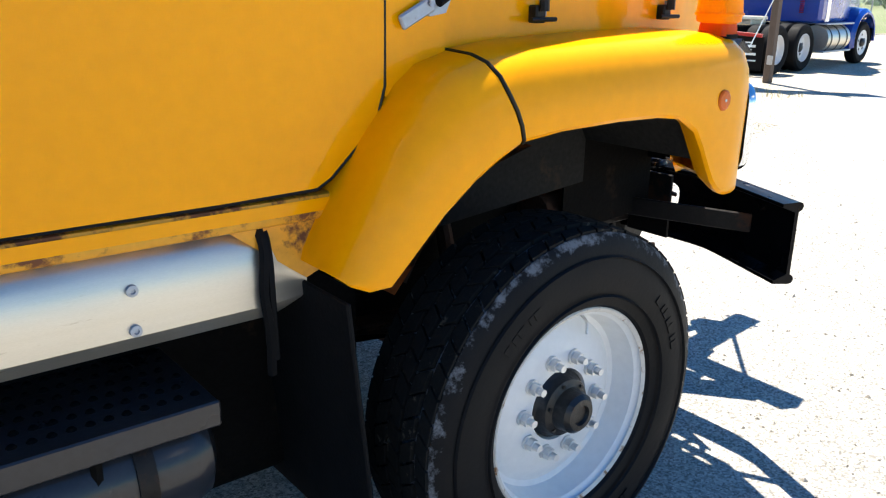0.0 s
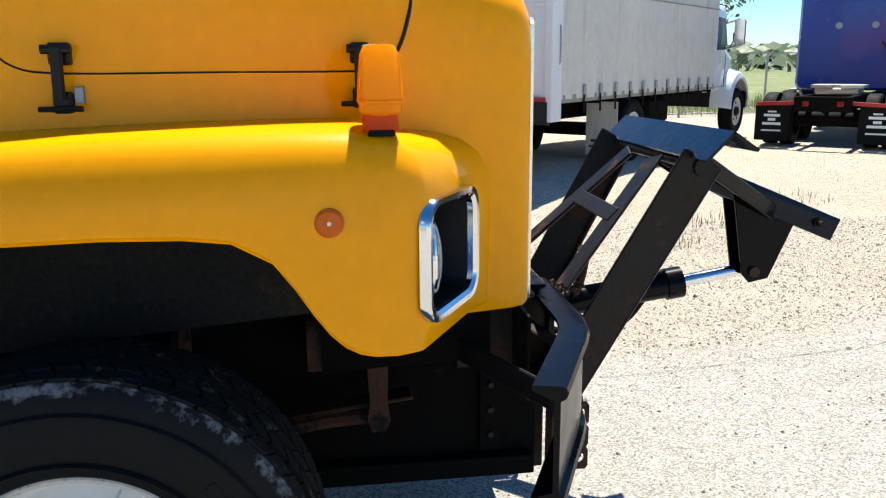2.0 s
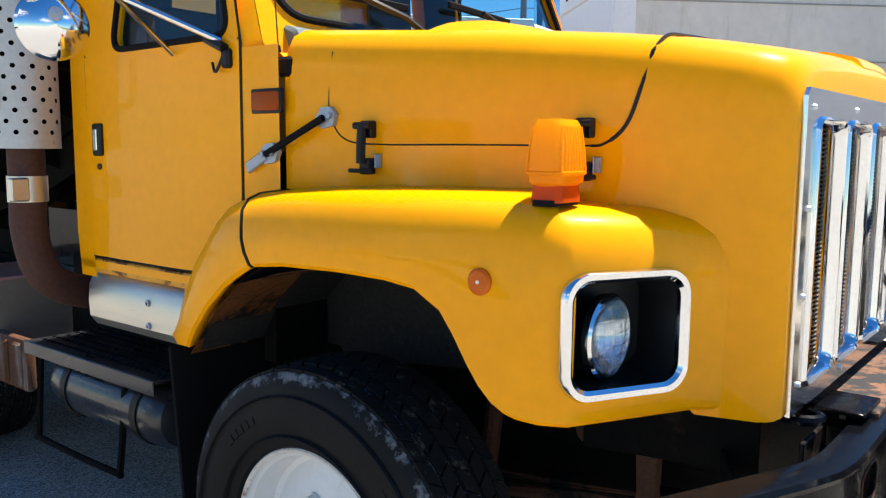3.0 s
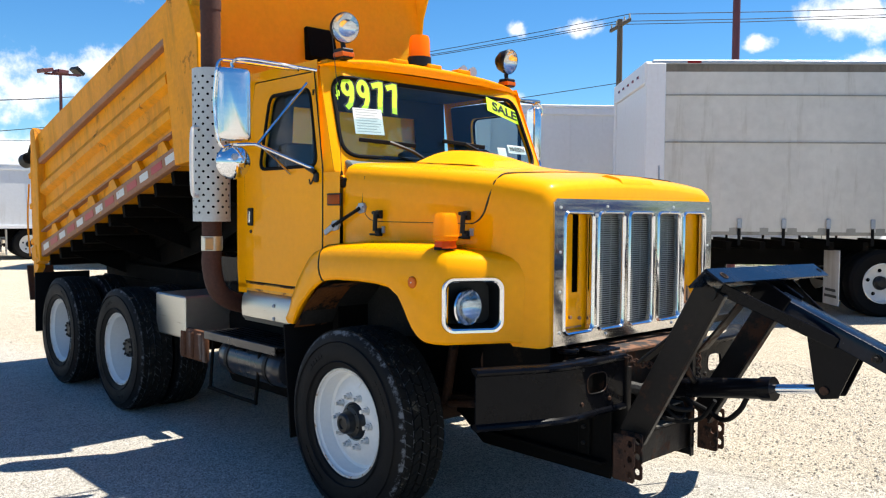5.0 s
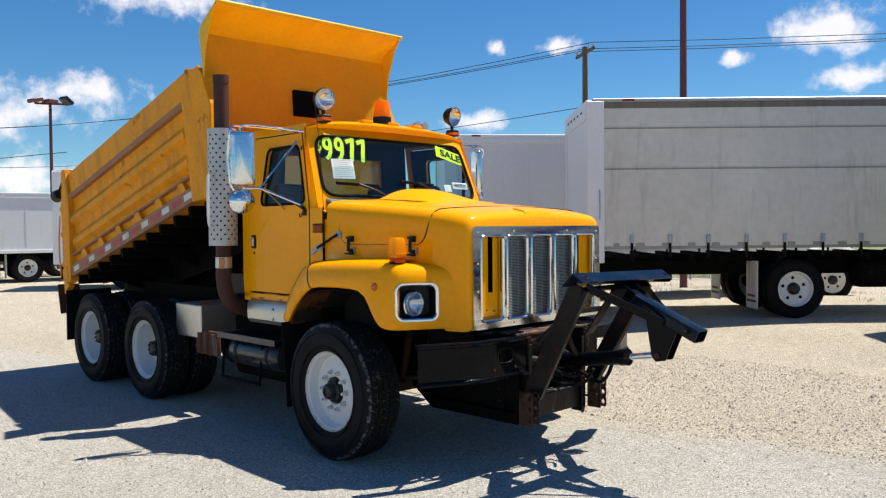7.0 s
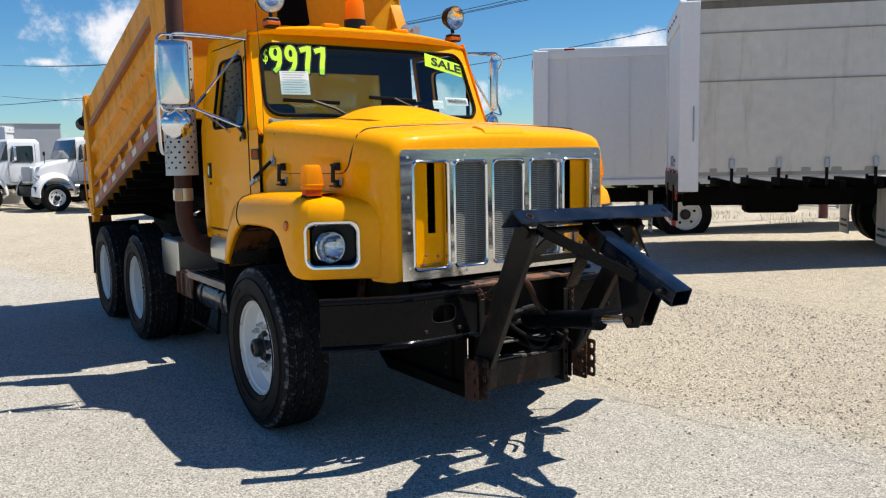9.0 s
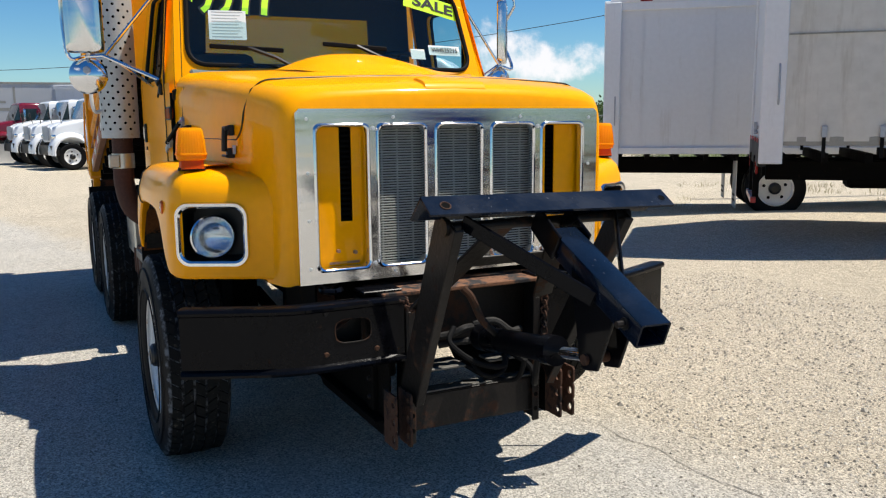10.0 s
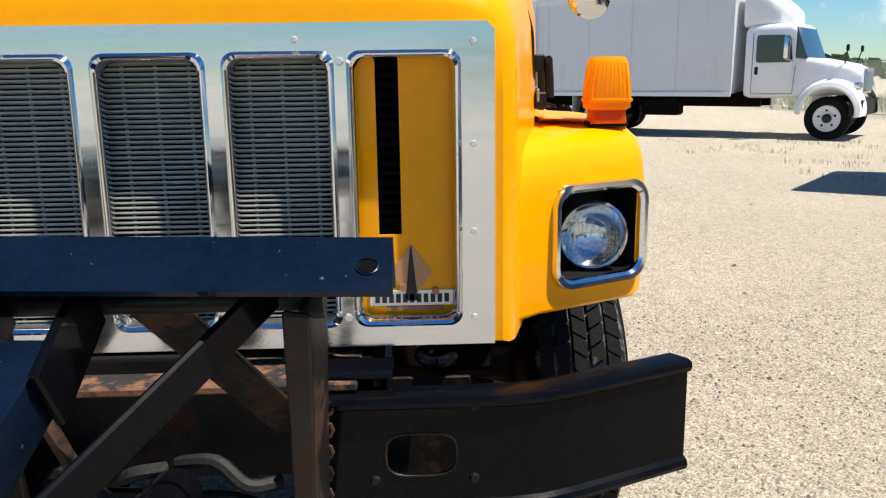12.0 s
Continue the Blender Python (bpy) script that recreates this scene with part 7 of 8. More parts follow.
    # black hoist frame hanging below the floor
    for s in (-1, 1):
        bm = mesh()
        prism(bm, [(0.35, -0.20), (3.30, -0.20), (3.30, -0.34), (2.2, -0.42), (0.9, -0.36)], s * 0.352, s * 0.368)
        part("hoist_web", bm, "chassis", bed)
        for u in (0.6, 1.2, 1.8, 2.4, 3.0):
            bm = mesh()
            prism(bm, [(0.37, -0.105), (0.98, -0.105), (0.37, -0.34)], u, u + 0.012, "yz", Matrix.Diagonal((1, s, 1, 1)))
            part("floor_gusset", bm, "chassis", bed)
    # bulkhead and cab shield
    bm = mesh()
    line = [(3.468, -0.057), (3.56, 0.425), (3.66, 0.962), (3.679, 1.179), (3.697, 1.387), (3.752, 1.443), (4.037, 1.524)]
    hole = (-0.15, 0.125)
    ys = [-1.13, -0.8, hole[0], hole[1], 0.45, 0.8, 1.13]
    vs = [[bm.verts.new((u, y, w)) for y in ys] for u, w in line]
    for i in range(len(line) - 1):
        for j in range(len(ys) - 1):
            bm.faces.new((vs[i][j], vs[i][j + 1], vs[i + 1][j + 1], vs[i + 1][j]))
    bmesh.ops.solidify(bm, geom=bm.faces, thickness=0.012)
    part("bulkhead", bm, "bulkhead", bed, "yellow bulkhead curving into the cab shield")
    for s in (-1, 1):
        bm = mesh()
        prism(bm, [(3.655, 0.962), (3.69, 1.387), (3.752, 1.443), (4.037, 1.524), (3.92, 1.44), (3.74, 1.19)], s * 1.118, s * 1.132)
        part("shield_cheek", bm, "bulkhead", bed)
    bm = mesh()
    box(bm, (3.55, hole[0], 0.715), (3.69, hole[1], 0.957), 0.004)
    part("bulkhead_window", bm, "dark", bed, "dark opening in the bulkhead")
    bm = mesh()
    tube(bm, [(4.04, -1.13, 1.521), (4.04, 1.13, 1.521)], 0.022, 8)
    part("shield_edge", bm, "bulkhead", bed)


make_bed()


# ---------------------------------------------------------------- other vehicles
def simple_wheel(parent, x, y, r=0.5, w=0.28, face=-1, dish=0.02, white="wheel_white", duals=False, label="black tyre on white disc wheel"):
    """A wheel of a parked vehicle; face: -1 looks to the vehicle's right."""
    m = pose(x, y, r) @ (pose(0, 0, 0) if face < 0 else pose(0, 0, 0, 0, 0, 180))
    bm = mesh()
    for k in range(2 if duals else 1):
        o = k * (w + 0.05)
        spin(bm, [(0.30 * r / 0.5, o + 0.02), (0.36 * r / 0.5, o - 0.012), (0.45 * r / 0.5, o - 0.008), (r - 0.008, o + 0.025), (r, o + 0.05), (r, o + w - 0.05), (r - 0.01, o + w - 0.02), (0.32 * r / 0.5, o + w)], 40, m, False)
    tyre = part("wheel", bm, "rubber", parent, label)
    bm = mesh()
    q = r / 0.5
    spin(bm, [(0.30 * q, 0.012), (0.285 * q, 0.005), (0.27 * q, dish), (0.22 * q, dish + 0.02), (0.11 * q, dish + 0.015), (0.10 * q, dish + 0.03)], 32, m, False)
    rim = part("rim", bm, white, tyre)
    bm = mesh()
    spin(bm, [(0.105 * q, dish + 0.04), (0.10 * q, dish - 0.03), (0.06 * q, dish - 0.06), (0.0002, dish - 0.065)], 20, m, False)
    part("hub", bm, "grime", tyre)
    for k in range(5):
        bm = mesh()
        a = 2 * math.pi * (k + 0.3) / 5
        c = m @ Vector((0.185 * q * math.cos(a), dish + 0.012, 0.185 * q * math.sin(a)))
        cyl(bm, c, c + (m.to_3x3() @ Vector((0, -0.004, 0))), 0.028 * q, seg=12)
        part("disc_hole", bm, "dark", tyre)


def conventional_cab(parent, x0, tone="truck_white", sleeper=False):
    """A bonneted cab in front of x0, pointing along +x."""
    W = 1.02
    bm = mesh()
    sec = lambda x, w, zb, zt, r: [Vector((x, a, (zb + zt) / 2 + b)) for a, b in round_rect(2 * w, zt - zb, r, 4)]
    rings(bm, [sec(x0 + 0.05, W, 1.0, 2.55, 0.12), sec(x0 + 0.15, W, 0.95, 2.66, 0.14), sec(x0 + 1.05, W, 0.95, 2.68, 0.16), sec(x0 + 1.18, W * 0.98, 0.95, 2.60, 0.16)])
    cab = part("cab", bm, tone, parent)
    bm = mesh()
    rings(bm, [sec(x0 + 1.17, W * 0.96, 0.98, 1.92, 0.10), sec(x0 + 1.60, W * 0.90, 1.0, 1.86, 0.12), sec(x0 + 2.30, W * 0.80, 1.02, 1.72, 0.16), sec(x0 + 2.58, W * 0.72, 1.04, 1.58, 0.18)])
    part("hood", bm, tone, parent)
    # raked windshield
    bm = mesh()
    rings(bm, [[Vector((x0 + 1.17, y, 2.60)) for y in (-W * 0.94, 0, W * 0.94)], [Vector((x0 + 1.50 - 0.06 * (abs(y) > 0), y, 1.89)) for y in (-W * 0.95, 0, W * 0.95)]], False)
    for s in (-1, 1):
        bm.faces.new([bm.verts.new(p) for p in ((x0 + 1.17, s * W * 0.945, 2.60), (x0 + 1.44, s * W * 0.955, 1.89), (x0 + 1.17, s * W * 0.955, 1.89))])
    part("windshield", bm, "dark_glass", parent, "dark tinted windshield")
    for s in (-1, 1):
        bm = mesh()
        prism(bm, quad_round([(x0 + 0.30, 1.78), (x0 + 1.14, 1.78), (x0 + 1.06, 2.40), (x0 + 0.30, 2.42)], 0.08, 4), s * (W + 0.002), s * (W + 0.012))
        part("side_window", bm, "dark_glass", parent, "dark side window")
        bm = mesh()
        tube(bm, [(x0 + 0.22, s * (W + 0.002), 2.46), (x0 + 0.22, s * (W + 0.002), 1.05), (x0 + 1.16, s * (W + 0.002), 1.05), (x0 + 1.20, s * (W + 0.002), 1.7)], 0.007, 5)
        box(bm, (x0 + 0.28, s * W - 0.02, 1.50), (x0 + 0.36, s * W + 0.02, 1.68), 0.01)
        part("door_line", bm, "plastic", parent)
        # flared front fender over the wheel
        bm = mesh()
        cx, cz, R = x0 + 1.98, 0.62, 0.62
        arc = [radians(a) for a in range(-8, 196, 12)]
        rings(bm, [[Vector((cx + R * k * math.cos(a), s * y, cz + (R * k * math.sin(a)) * 0.98 + dz)) for a in arc] for k, y, dz in ((0.93, 1.14, 0.0), (1.0, 1.16, 0.0), (1.12, 1.12, 0.02), (1.20, 0.98, 0.04), (1.24, 0.74, 0.05))], False)
        part("front_fender", bm, tone, parent)
        bm = mesh()
        box(bm, (x0 + 2.46, s * 0.78 - 0.17, 1.17), (x0 + 2.60, s * 0.78 + 0.17, 1.32), 0.04, seg=2)
        part("headlight", bm, "chrome", parent)
        bm = mesh()
        lp = round_rect(0.20, 0.52, 0.05, 3)
        rings(bm, [[Vector((x0 + 1.02 + d, s * 1.32 + a, 2.12 + b)) for a, b in lp] for d in (0.0, 0.09)])
        tube(bm, [(x0 + 1.05, s * 1.30, 2.38), (x0 + 1.10, s * 1.0, 2.30)], 0.02, 6)
        tube(bm, [(x0 + 1.05, s * 1.30, 1.86), (x0 + 1.15, s * 1.0, 1.80)], 0.02, 6)
        part("door_mirror", bm, "stainless", parent)
        bm = mesh()
        tube(bm, [(x0 + 2.20, s * 0.72, 1.72), (x0 + 2.26, s * 0.86, 2.02)], 0.014, 6)
        box(bm, (x0 + 2.24, s * 0.88 - 0.06, 2.0), (x0 + 2.30, s * 0.88 + 0.06, 2.16), 0.02)
        part("hood_mirror", bm, "plastic", parent)
        simple_wheel(parent, x0 + 1.98, s * 1.10, 0.50, 0.28, s)
    bm = mesh()
    prism(bm, quad_round([(-0.42, 1.10), (0.42, 1.10), (0.46, 1.62), (-0.46, 1.62)], 0.06, 3), x0 + 2.57, x0 + 2.63, "yz")
    for k in range(7):
        box(bm, (x0 + 2.62, -0.42, 1.13 + k * 0.068), (x0 + 2.65, 0.42, 1.15 + k * 0.068), 0)
    part("grille", bm, "galv", parent)
    bm = mesh()
    rings(bm, [sec(x0 + 2.44, 1.14, 0.55, 0.92, 0.06), sec(x0 + 2.70, 1.04, 0.56, 0.92, 0.06)])
    part("front_bumper", bm, "plastic", parent)
    return cab


M["dark_glass"] = material("dark_vehicle_glass", (0.02, 0.035, 0.04), 0.08, spread=0.1, coat=0.5)


def chassis_under(parent, L, W=2.3):
    bm = mesh()
    for s in (-1, 1):
        box(bm, (0.1, s * 0.43 - 0.05, 0.72), (L, s * 0.43 + 0.05, 0.98), 0.01)
    for k in range(int(L / 0.5)):
        box(bm, (0.2 + k * 0.5, -W / 2, 0.98), (0.28 + k * 0.5, W / 2, 1.10), 0)
    part("frame", bm, "chassis", parent, "black truck frame")


def box_truck(name, label, m, L, z0, z1, axle, body="white_box", curtain=False, cab=True, gate=False, fairing=False, strap_step=0.696, strap_at=0.92):
    """A box or curtain-side truck: its rear at x = 0, its nose along +x."""
    W = 1.25
    t = thing(name, label, "truck", m)
    chassis_under(t, L + 0.5)
    bm = mesh()
    box(bm, (0.03, -W + 0.02, z0), (L, W - 0.02, z1), 0.012)
    b = part("box_body", bm, body, t, "pale box body")
    # rear frame and door
    for y in (-W, W):
        bm = mesh()
        box(bm, (-0.04, y - 0.06, z0 - 0.30), (0.24, y + 0.06, z1 - 0.02), 0.012)
        part("rear_post", bm, "white_door", t, "white rear corner post")
    bm = mesh()
    box(bm, (-0.05, -W, z1 - 0.30), (0.06, W, z1 + 0.01), 0.012)
    hd = part("rear_header", bm, "white_door", t)
    for k in range(5):
        bm = mesh()
        box(bm, (-0.065, -0.75 + k * 0.375 - 0.05, z1 - 0.17), (-0.05, -0.75 + k * 0.375 + 0.05, z1 - 0.13), 0.005)
        part("marker_lamp", bm, "red", hd)
    bm = mesh()
    box(bm, (-0.008, -W + 0.06, z0 + 0.004), (0.05, W - 0.06, z1 - 0.304), 0.004)
    part("roll_door", bm, "white_door", t, "white roll-up door")
    bm = mesh()
    box(bm, (-0.05, -0.35, z0 + 0.12), (-0.01, -0.25, z0 + 0.17), 0.005)
    box(bm, (-0.04, -0.30, z0 + 0.06), (-0.01, 0.05, z0 + 0.09), 0.005)
    box(bm, (-0.05, 0.0, z0 + 0.05), (-0.01, 0.05, z0 + 0.22), 0.005)
    part("door_latch", bm, "galv", t)
    for k in range(4):
        bm = mesh()
        y = -1.1 + k * 0.66
        box(bm, (-0.055, y - 0.13, z0 - 0.035), (-0.048, y + 0.13, z0 + 0.02), 0)
        part("reflective_strip", bm, "red_paint", t)
    bm = mesh()
    box(bm, (-0.045, -W, z0 - 0.34), (0.05, W, z0 - 0.037), 0.006)
    part("rear_sill", bm, "plastic", t)
    for s in (-1, 1):
        bm = mesh()
        box(bm, (-0.06, s * 0.55 - 0.07, z0 - 0.78), (0.02, s * 0.55 + 0.07, z0 - 0.22), 0.01)
        part("underride_leg", bm, "chassis", t)
        bm = mesh()
        box(bm, (-0.055, s * 0.90 - 0.08, z0 - 0.45), (-0.02, s * 0.90 + 0.08, z0 - 0.27), 0.015)
        part("tail_lamp", bm, "red", t)
        bm = mesh()
        box(bm, (axle - 0.66, min(s * 0.70, s * 1.22), 0.16), (axle - 0.645, max(s * 0.70, s * 1.22), 0.98), 0.003)
        fl = part("mud_flap", bm, "flap_white", t, "grimy white mud flap")
        bm = mesh()
        for w, z in ((0.34, 0.36), (0.40, 0.27)):
            box(bm, (axle - 0.666, s * 0.96 - w / 2, z), (axle - 0.661, s * 0.96 + w / 2, z + 0.04), 0)
        part("flap_mark", bm, "ink", fl)
        simple_wheel(t, axle, s * 1.21, 0.50, 0.26, s, 0.10, duals=True)
    k, y = 0, -0.75
    while y < 0.75:
        bm = mesh()
        box(bm, (-0.085, y, z0 - 0.84), (-0.02, y + 0.15, z0 - 0.77), 0)
        part("underride_bar", bm, "red_paint" if k % 2 == 0 else "white_tape", t)
        y += 0.15
        k += 1
    # roof and floor rails
    for y in (-W, W):
        s = 1 if y > 0 else -1
        bm = mesh()
        box(bm, (0.05, y - 0.025, z0 - 0.07), (L, y + 0.02, z0 + 0.04), 0.006)
        part("floor_rail", bm, "alu_frame" if curtain else "white_door", t, "grimy floor rail")
        bm = mesh()
        box(bm, (0.05, y - 0.035, z1 - 0.03), (L, y + 0.035, z1 + 0.03), 0.012)
        part("roof_cap", bm, "galv" if curtain else "white_door", t, "pale roof edge")
        bm = mesh()
        box(bm, (0.55, y + s * 0.034 - 0.004, z1 - 0.018), (0.75, y + s * 0.034 + 0.004, z1 + 0.020), 0.003)
        part("side_marker", bm, "red", t)
        bm = mesh()
        box(bm, (0.05, y - 0.025, z1 - 0.16), (L, y + 0.025, z1 - 0.03), 0.01)
        part("side_rail", bm, "roof_band" if curtain else "white_door", t, "grimy side rail")
        if curtain:
            bm = mesh()
            nx, nz = 140, 6
            rows = []
            for i in range(nz + 1):
                z = z0 - 0.02 + (z1 - 0.12 - z0) * i / nz
                rows.append([Vector((0.12 + (L - 0.15) * j / nx, y + s * (0.030 + 0.010 * math.sin(j * 0.9) * (1 - i / nz) ** 2 + 0.006 * noise.noise(Vector((j * 0.15, i * 0.5, 0)))), z)) for j in range(nx + 1)])
            rings(bm, rows, False)
            part("curtain", bm, "curtain", t, "stained grey-white side curtain")
            for zz in (0.52, 0.80):
                bm = mesh()
                box(bm, (0.12, y + s * 0.040 - 0.003, z0 + (z1 - z0) * zz), (L, y + s * 0.040 + 0.003, z0 + (z1 - z0) * zz + 0.02), 0)
                part("curtain_seam", bm, "alu_frame", t)
            for j in range(int((L - 0.6) / strap_step)):
                x = strap_at + j * strap_step
                bm = mesh()
                box(bm, (x - 0.022, y + s * 0.05 - 0.006, z0 - 0.22), (x + 0.022, y + s * 0.05 + 0.006, z0 + 0.10), 0.002)
                st = part("curtain_strap", bm, "rubber", t, "black curtain strap")
                bm = mesh()
                box(bm, (x - 0.032, y + s * 0.06 - 0.014, z0 + 0.03), (x + 0.032, y + s * 0.06 + 0.014, z0 + 0.17), 0.008)
                part("buckle", bm, "galv", st)
        else:
            for j in range(int(L / 1.2)):
                bm = mesh()
                box(bm, (0.6 + j * 1.2, y - 0.004 * s - 0.006, z0 + 0.04), (0.612 + j * 1.2, y + 0.006, z1 - 0.14), 0)
                part("panel_joint", bm, body, t)
        bm = mesh()
        tube(bm, bow([(0.16, y + s * 0.02, z0 + 0.42), (0.16, y + s * 0.07, z0 + 0.48), (0.16, y + s * 0.07, z0 + 0.88), (0.16, y + s * 0.02, z0 + 0.94)], 4), 0.012, 6)
        part("grab_rail", bm, "galv", t)
    if gate:
        for s in (-1, 1):
            bm = mesh()
            bar(bm, (-0.08, s * 0.95, z0 - 0.10), (-0.12, s * 0.95, z0 - 0.75), 0.08, 0.10, (1, 0, 0))
            bar(bm, (-0.10, s * 0.95, z0 - 0.72), (-0.45, s * 0.95, z0 - 0.68), 0.06, 0.08)
            bar(bm, (-0.42, s * 0.95, z0 - 0.72), (-0.42, s * 0.95, z0 - 0.05), 0.06, 0.08, (1, 0, 0))
            bar(bm, (-0.10, s * 0.95, z0 - 0.06), (-0.45, s * 0.95, z0 - 0.06), 0.05, 0.06)
            part("gate_arm", bm, "chassis", t, "black lift gate arm")
        bm = mesh()
        box(bm, (-0.50, -1.0, z0 - 0.74), (-0.10, 1.0, z0 - 0.68), 0)
        part("lift_gate", bm, "chassis", t, "black lift gate frame")
    bm = mesh()
    box(bm, (axle - 0.15, -0.9, 0.40), (axle + 0.15, 0.9, 0.60), 0.04)
    part("rear_axle", bm, "chassis", t)
    bm = mesh()
    box(bm, (axle + 1.2, -0.95, 0.50), (axle + 2.2, -0.50, 0.95), 0.06)
    part("fuel_tank", bm, "chassis", t)
    if fairing:
        bm = mesh()
        sec = lambda x, w, zt: [Vector((x, a, (2.60 + zt) / 2 + b)) for a, b in round_rect(2 * w, zt - 2.60, 0.18, 4)]
        rings(bm, [sec(L + 0.15, 1.0, 3.55), sec(L + 0.55, 0.98, 3.45), sec(L + 0.95, 0.85, 3.15), sec(L + 1.15, 0.6, 2.98)])
        part("roof_fairing", bm, "truck_white", t, "white roof fairing")
    if cab:
        conventional_cab(t, L + 0.18)
    return t


def at_corner(x, y, heading, z=0.0, W=1.25):
    """The pose of a vehicle whose rear right corner stands at x, y."""
    a = radians(heading)
    return pose(x - W * math.sin(a), y + W * math.cos(a), z, 0, 0, heading)


def cab_chassis(label, m, tone):
    """A bonneted truck with a bare frame behind its cab: nose along +x."""
    t = thing("cab_chassis_truck", label, "truck", m)
    L = 4.6
    chassis_under(t, L + 0.6, 1.0)
    for s in (-1, 1):
        simple_wheel(t, 1.5, s * 1.21, 0.50, 0.26, s, 0.10, duals=True)
        bm = mesh()
        box(bm, (0.82, min(s * 0.70, s * 1.22), 0.18), (0.835, max(s * 0.70, s * 1.22), 0.98), 0.003)
        part("mud_flap", bm, "rubber", t)
        bm = mesh()
        cyl(bm, (L - 1.3, s * 0.86, 0.70), (L - 0.1, s * 0.86, 0.70), 0.28, seg=20)
        part("fuel_tank", bm, "stainless", t)
    bm = mesh()
    box(bm, (1.36, -0.95, 0.40), (1.64, 0.95, 0.60), 0.04)
    part("rear_axle", bm, "chassis", t)
    conventional_cab(t, L, tone)
    return t


box_truck("curtain_truck", "white curtain-side truck with stained grey vinyl side", at_corner(-3.2, 6.49, 45.5, 0.17), 8.6, 1.27, 3.70, 3.49, curtain=True, strap_step=0.64, strap_at=0.70)
box_truck("curtain_truck", "white curtain-side truck parked with its roll door showing", at_corner(3.25, 7.65, 47, 0.07), 6.6, 1.11, 3.78, 2.9, curtain=True, strap_step=0.52)
box_truck("box_truck", "white box truck with black lift gate on gravel", at_corner(-7.60, 7.43, 50.5), 6.6, 1.17, 3.72, 2.9, gate=True)
box_truck("box_truck", "white box truck with roof fairing and bonneted cab", pose(-21.55, 4.62, 0, 0, 0, 52), 5.6, 1.06, 3.55, 2.0, fairing=True)
box_truck("box_truck", "far white box truck parked across the yard", pose(-26.6, 2.95, 0, 0, 0, 80), 5.4, 1.08, 3.05, 1.8, cab=False)
# a row of bonneted trucks parked side by side across the yard
for label, x, y, tone in (("white bonneted truck with bare frame in a parked row", -27.4, 1.72, "truck_white"), ("white bonneted truck with bare frame in a parked row", -29.4, -0.30, "truck_white"),
                          ("white bonneted truck with bare frame in a parked row", -32.2, -0.95, "truck_white"), ("white bonneted truck with bare frame in a parked row", -35.0, -1.60, "truck_white"),
                          ("maroon bonneted truck with bare frame in a parked row", -38.0, -2.75, "maroon")):
    a = radians(281)
    cab_chassis(label, pose(x - 6.58 * math.cos(a) + 1.1 * math.sin(a), y - 6.58 * math.sin(a) - 1.1 * math.cos(a), 0, 0, 0, 281), tone)

# two more stand across the near side of the yard, seen in the glossy door
for x, y in ((-15.5, -15.5), (-11.5, -17.0)):
    cab_chassis("white bonneted truck across the near side of the yard", pose(x, y, 0, 0, 0, 35), "truck_white")


def far_trailer():
    """A long grey box trailer with a faded mark on its side."""
    t = thing("box_trailer", "long grey box trailer with faded lettering bars", "trailer", pose(-44.0, -4.6, 0, 0, 0, 86))
    bm = mesh()
    box(bm, (0, -1.25, 1.05), (9.0, 1.25, 3.75), 0.02)
    body = part("body", bm, "grey_box", t)
    for z in (1.05, 3.70):
        bm = mesh()
        box(bm, (-0.01, -1.28, z), (9.01, -1.245, z + 0.09), 0.004)
        part("rail", bm, "alu_frame", body)
    # plain bars in place of the company mark
    for x, z, w, h in ((1.0, 2.75, 0.10, 0.80), (1.55, 2.75, 0.55, 0.12), (2.45, 2.75, 0.10, 0.80), (0.9, 2.38, 1.9, 0.14)):
        bm = mesh()
        box(bm, (x, -1.256, z), (x + w, -1.252, z + h), 0)
        part("mark_bar", bm, "alu_frame", body)
    for s in (-1, 1):
        for x in (1.2, 2.4):
            simple_wheel(t, x, s * 1.21, 0.50, 0.26, s, 0.10, duals=True)
        bm = mesh()
        box(bm, (6.6, s * 0.75 - 0.06, 0.0), (6.72, s * 0.75 + 0.06, 1.05), 0.01)
        part("landing_leg", bm, "chassis", t)
    bm = mesh()
    for s in (-1, 1):
        box(bm, (0.1, s * 0.45 - 0.05, 0.75), (8.8, s * 0.45 + 0.05, 1.05), 0.01)
    part("frame", bm, "chassis", t)


far_trailer()
box_truck("box_truck", "distant white box truck behind a barrier", pose(-42.5, 2.2, 0, 0, 0, 242), 6.0, 1.05, 3.6, 2.0)


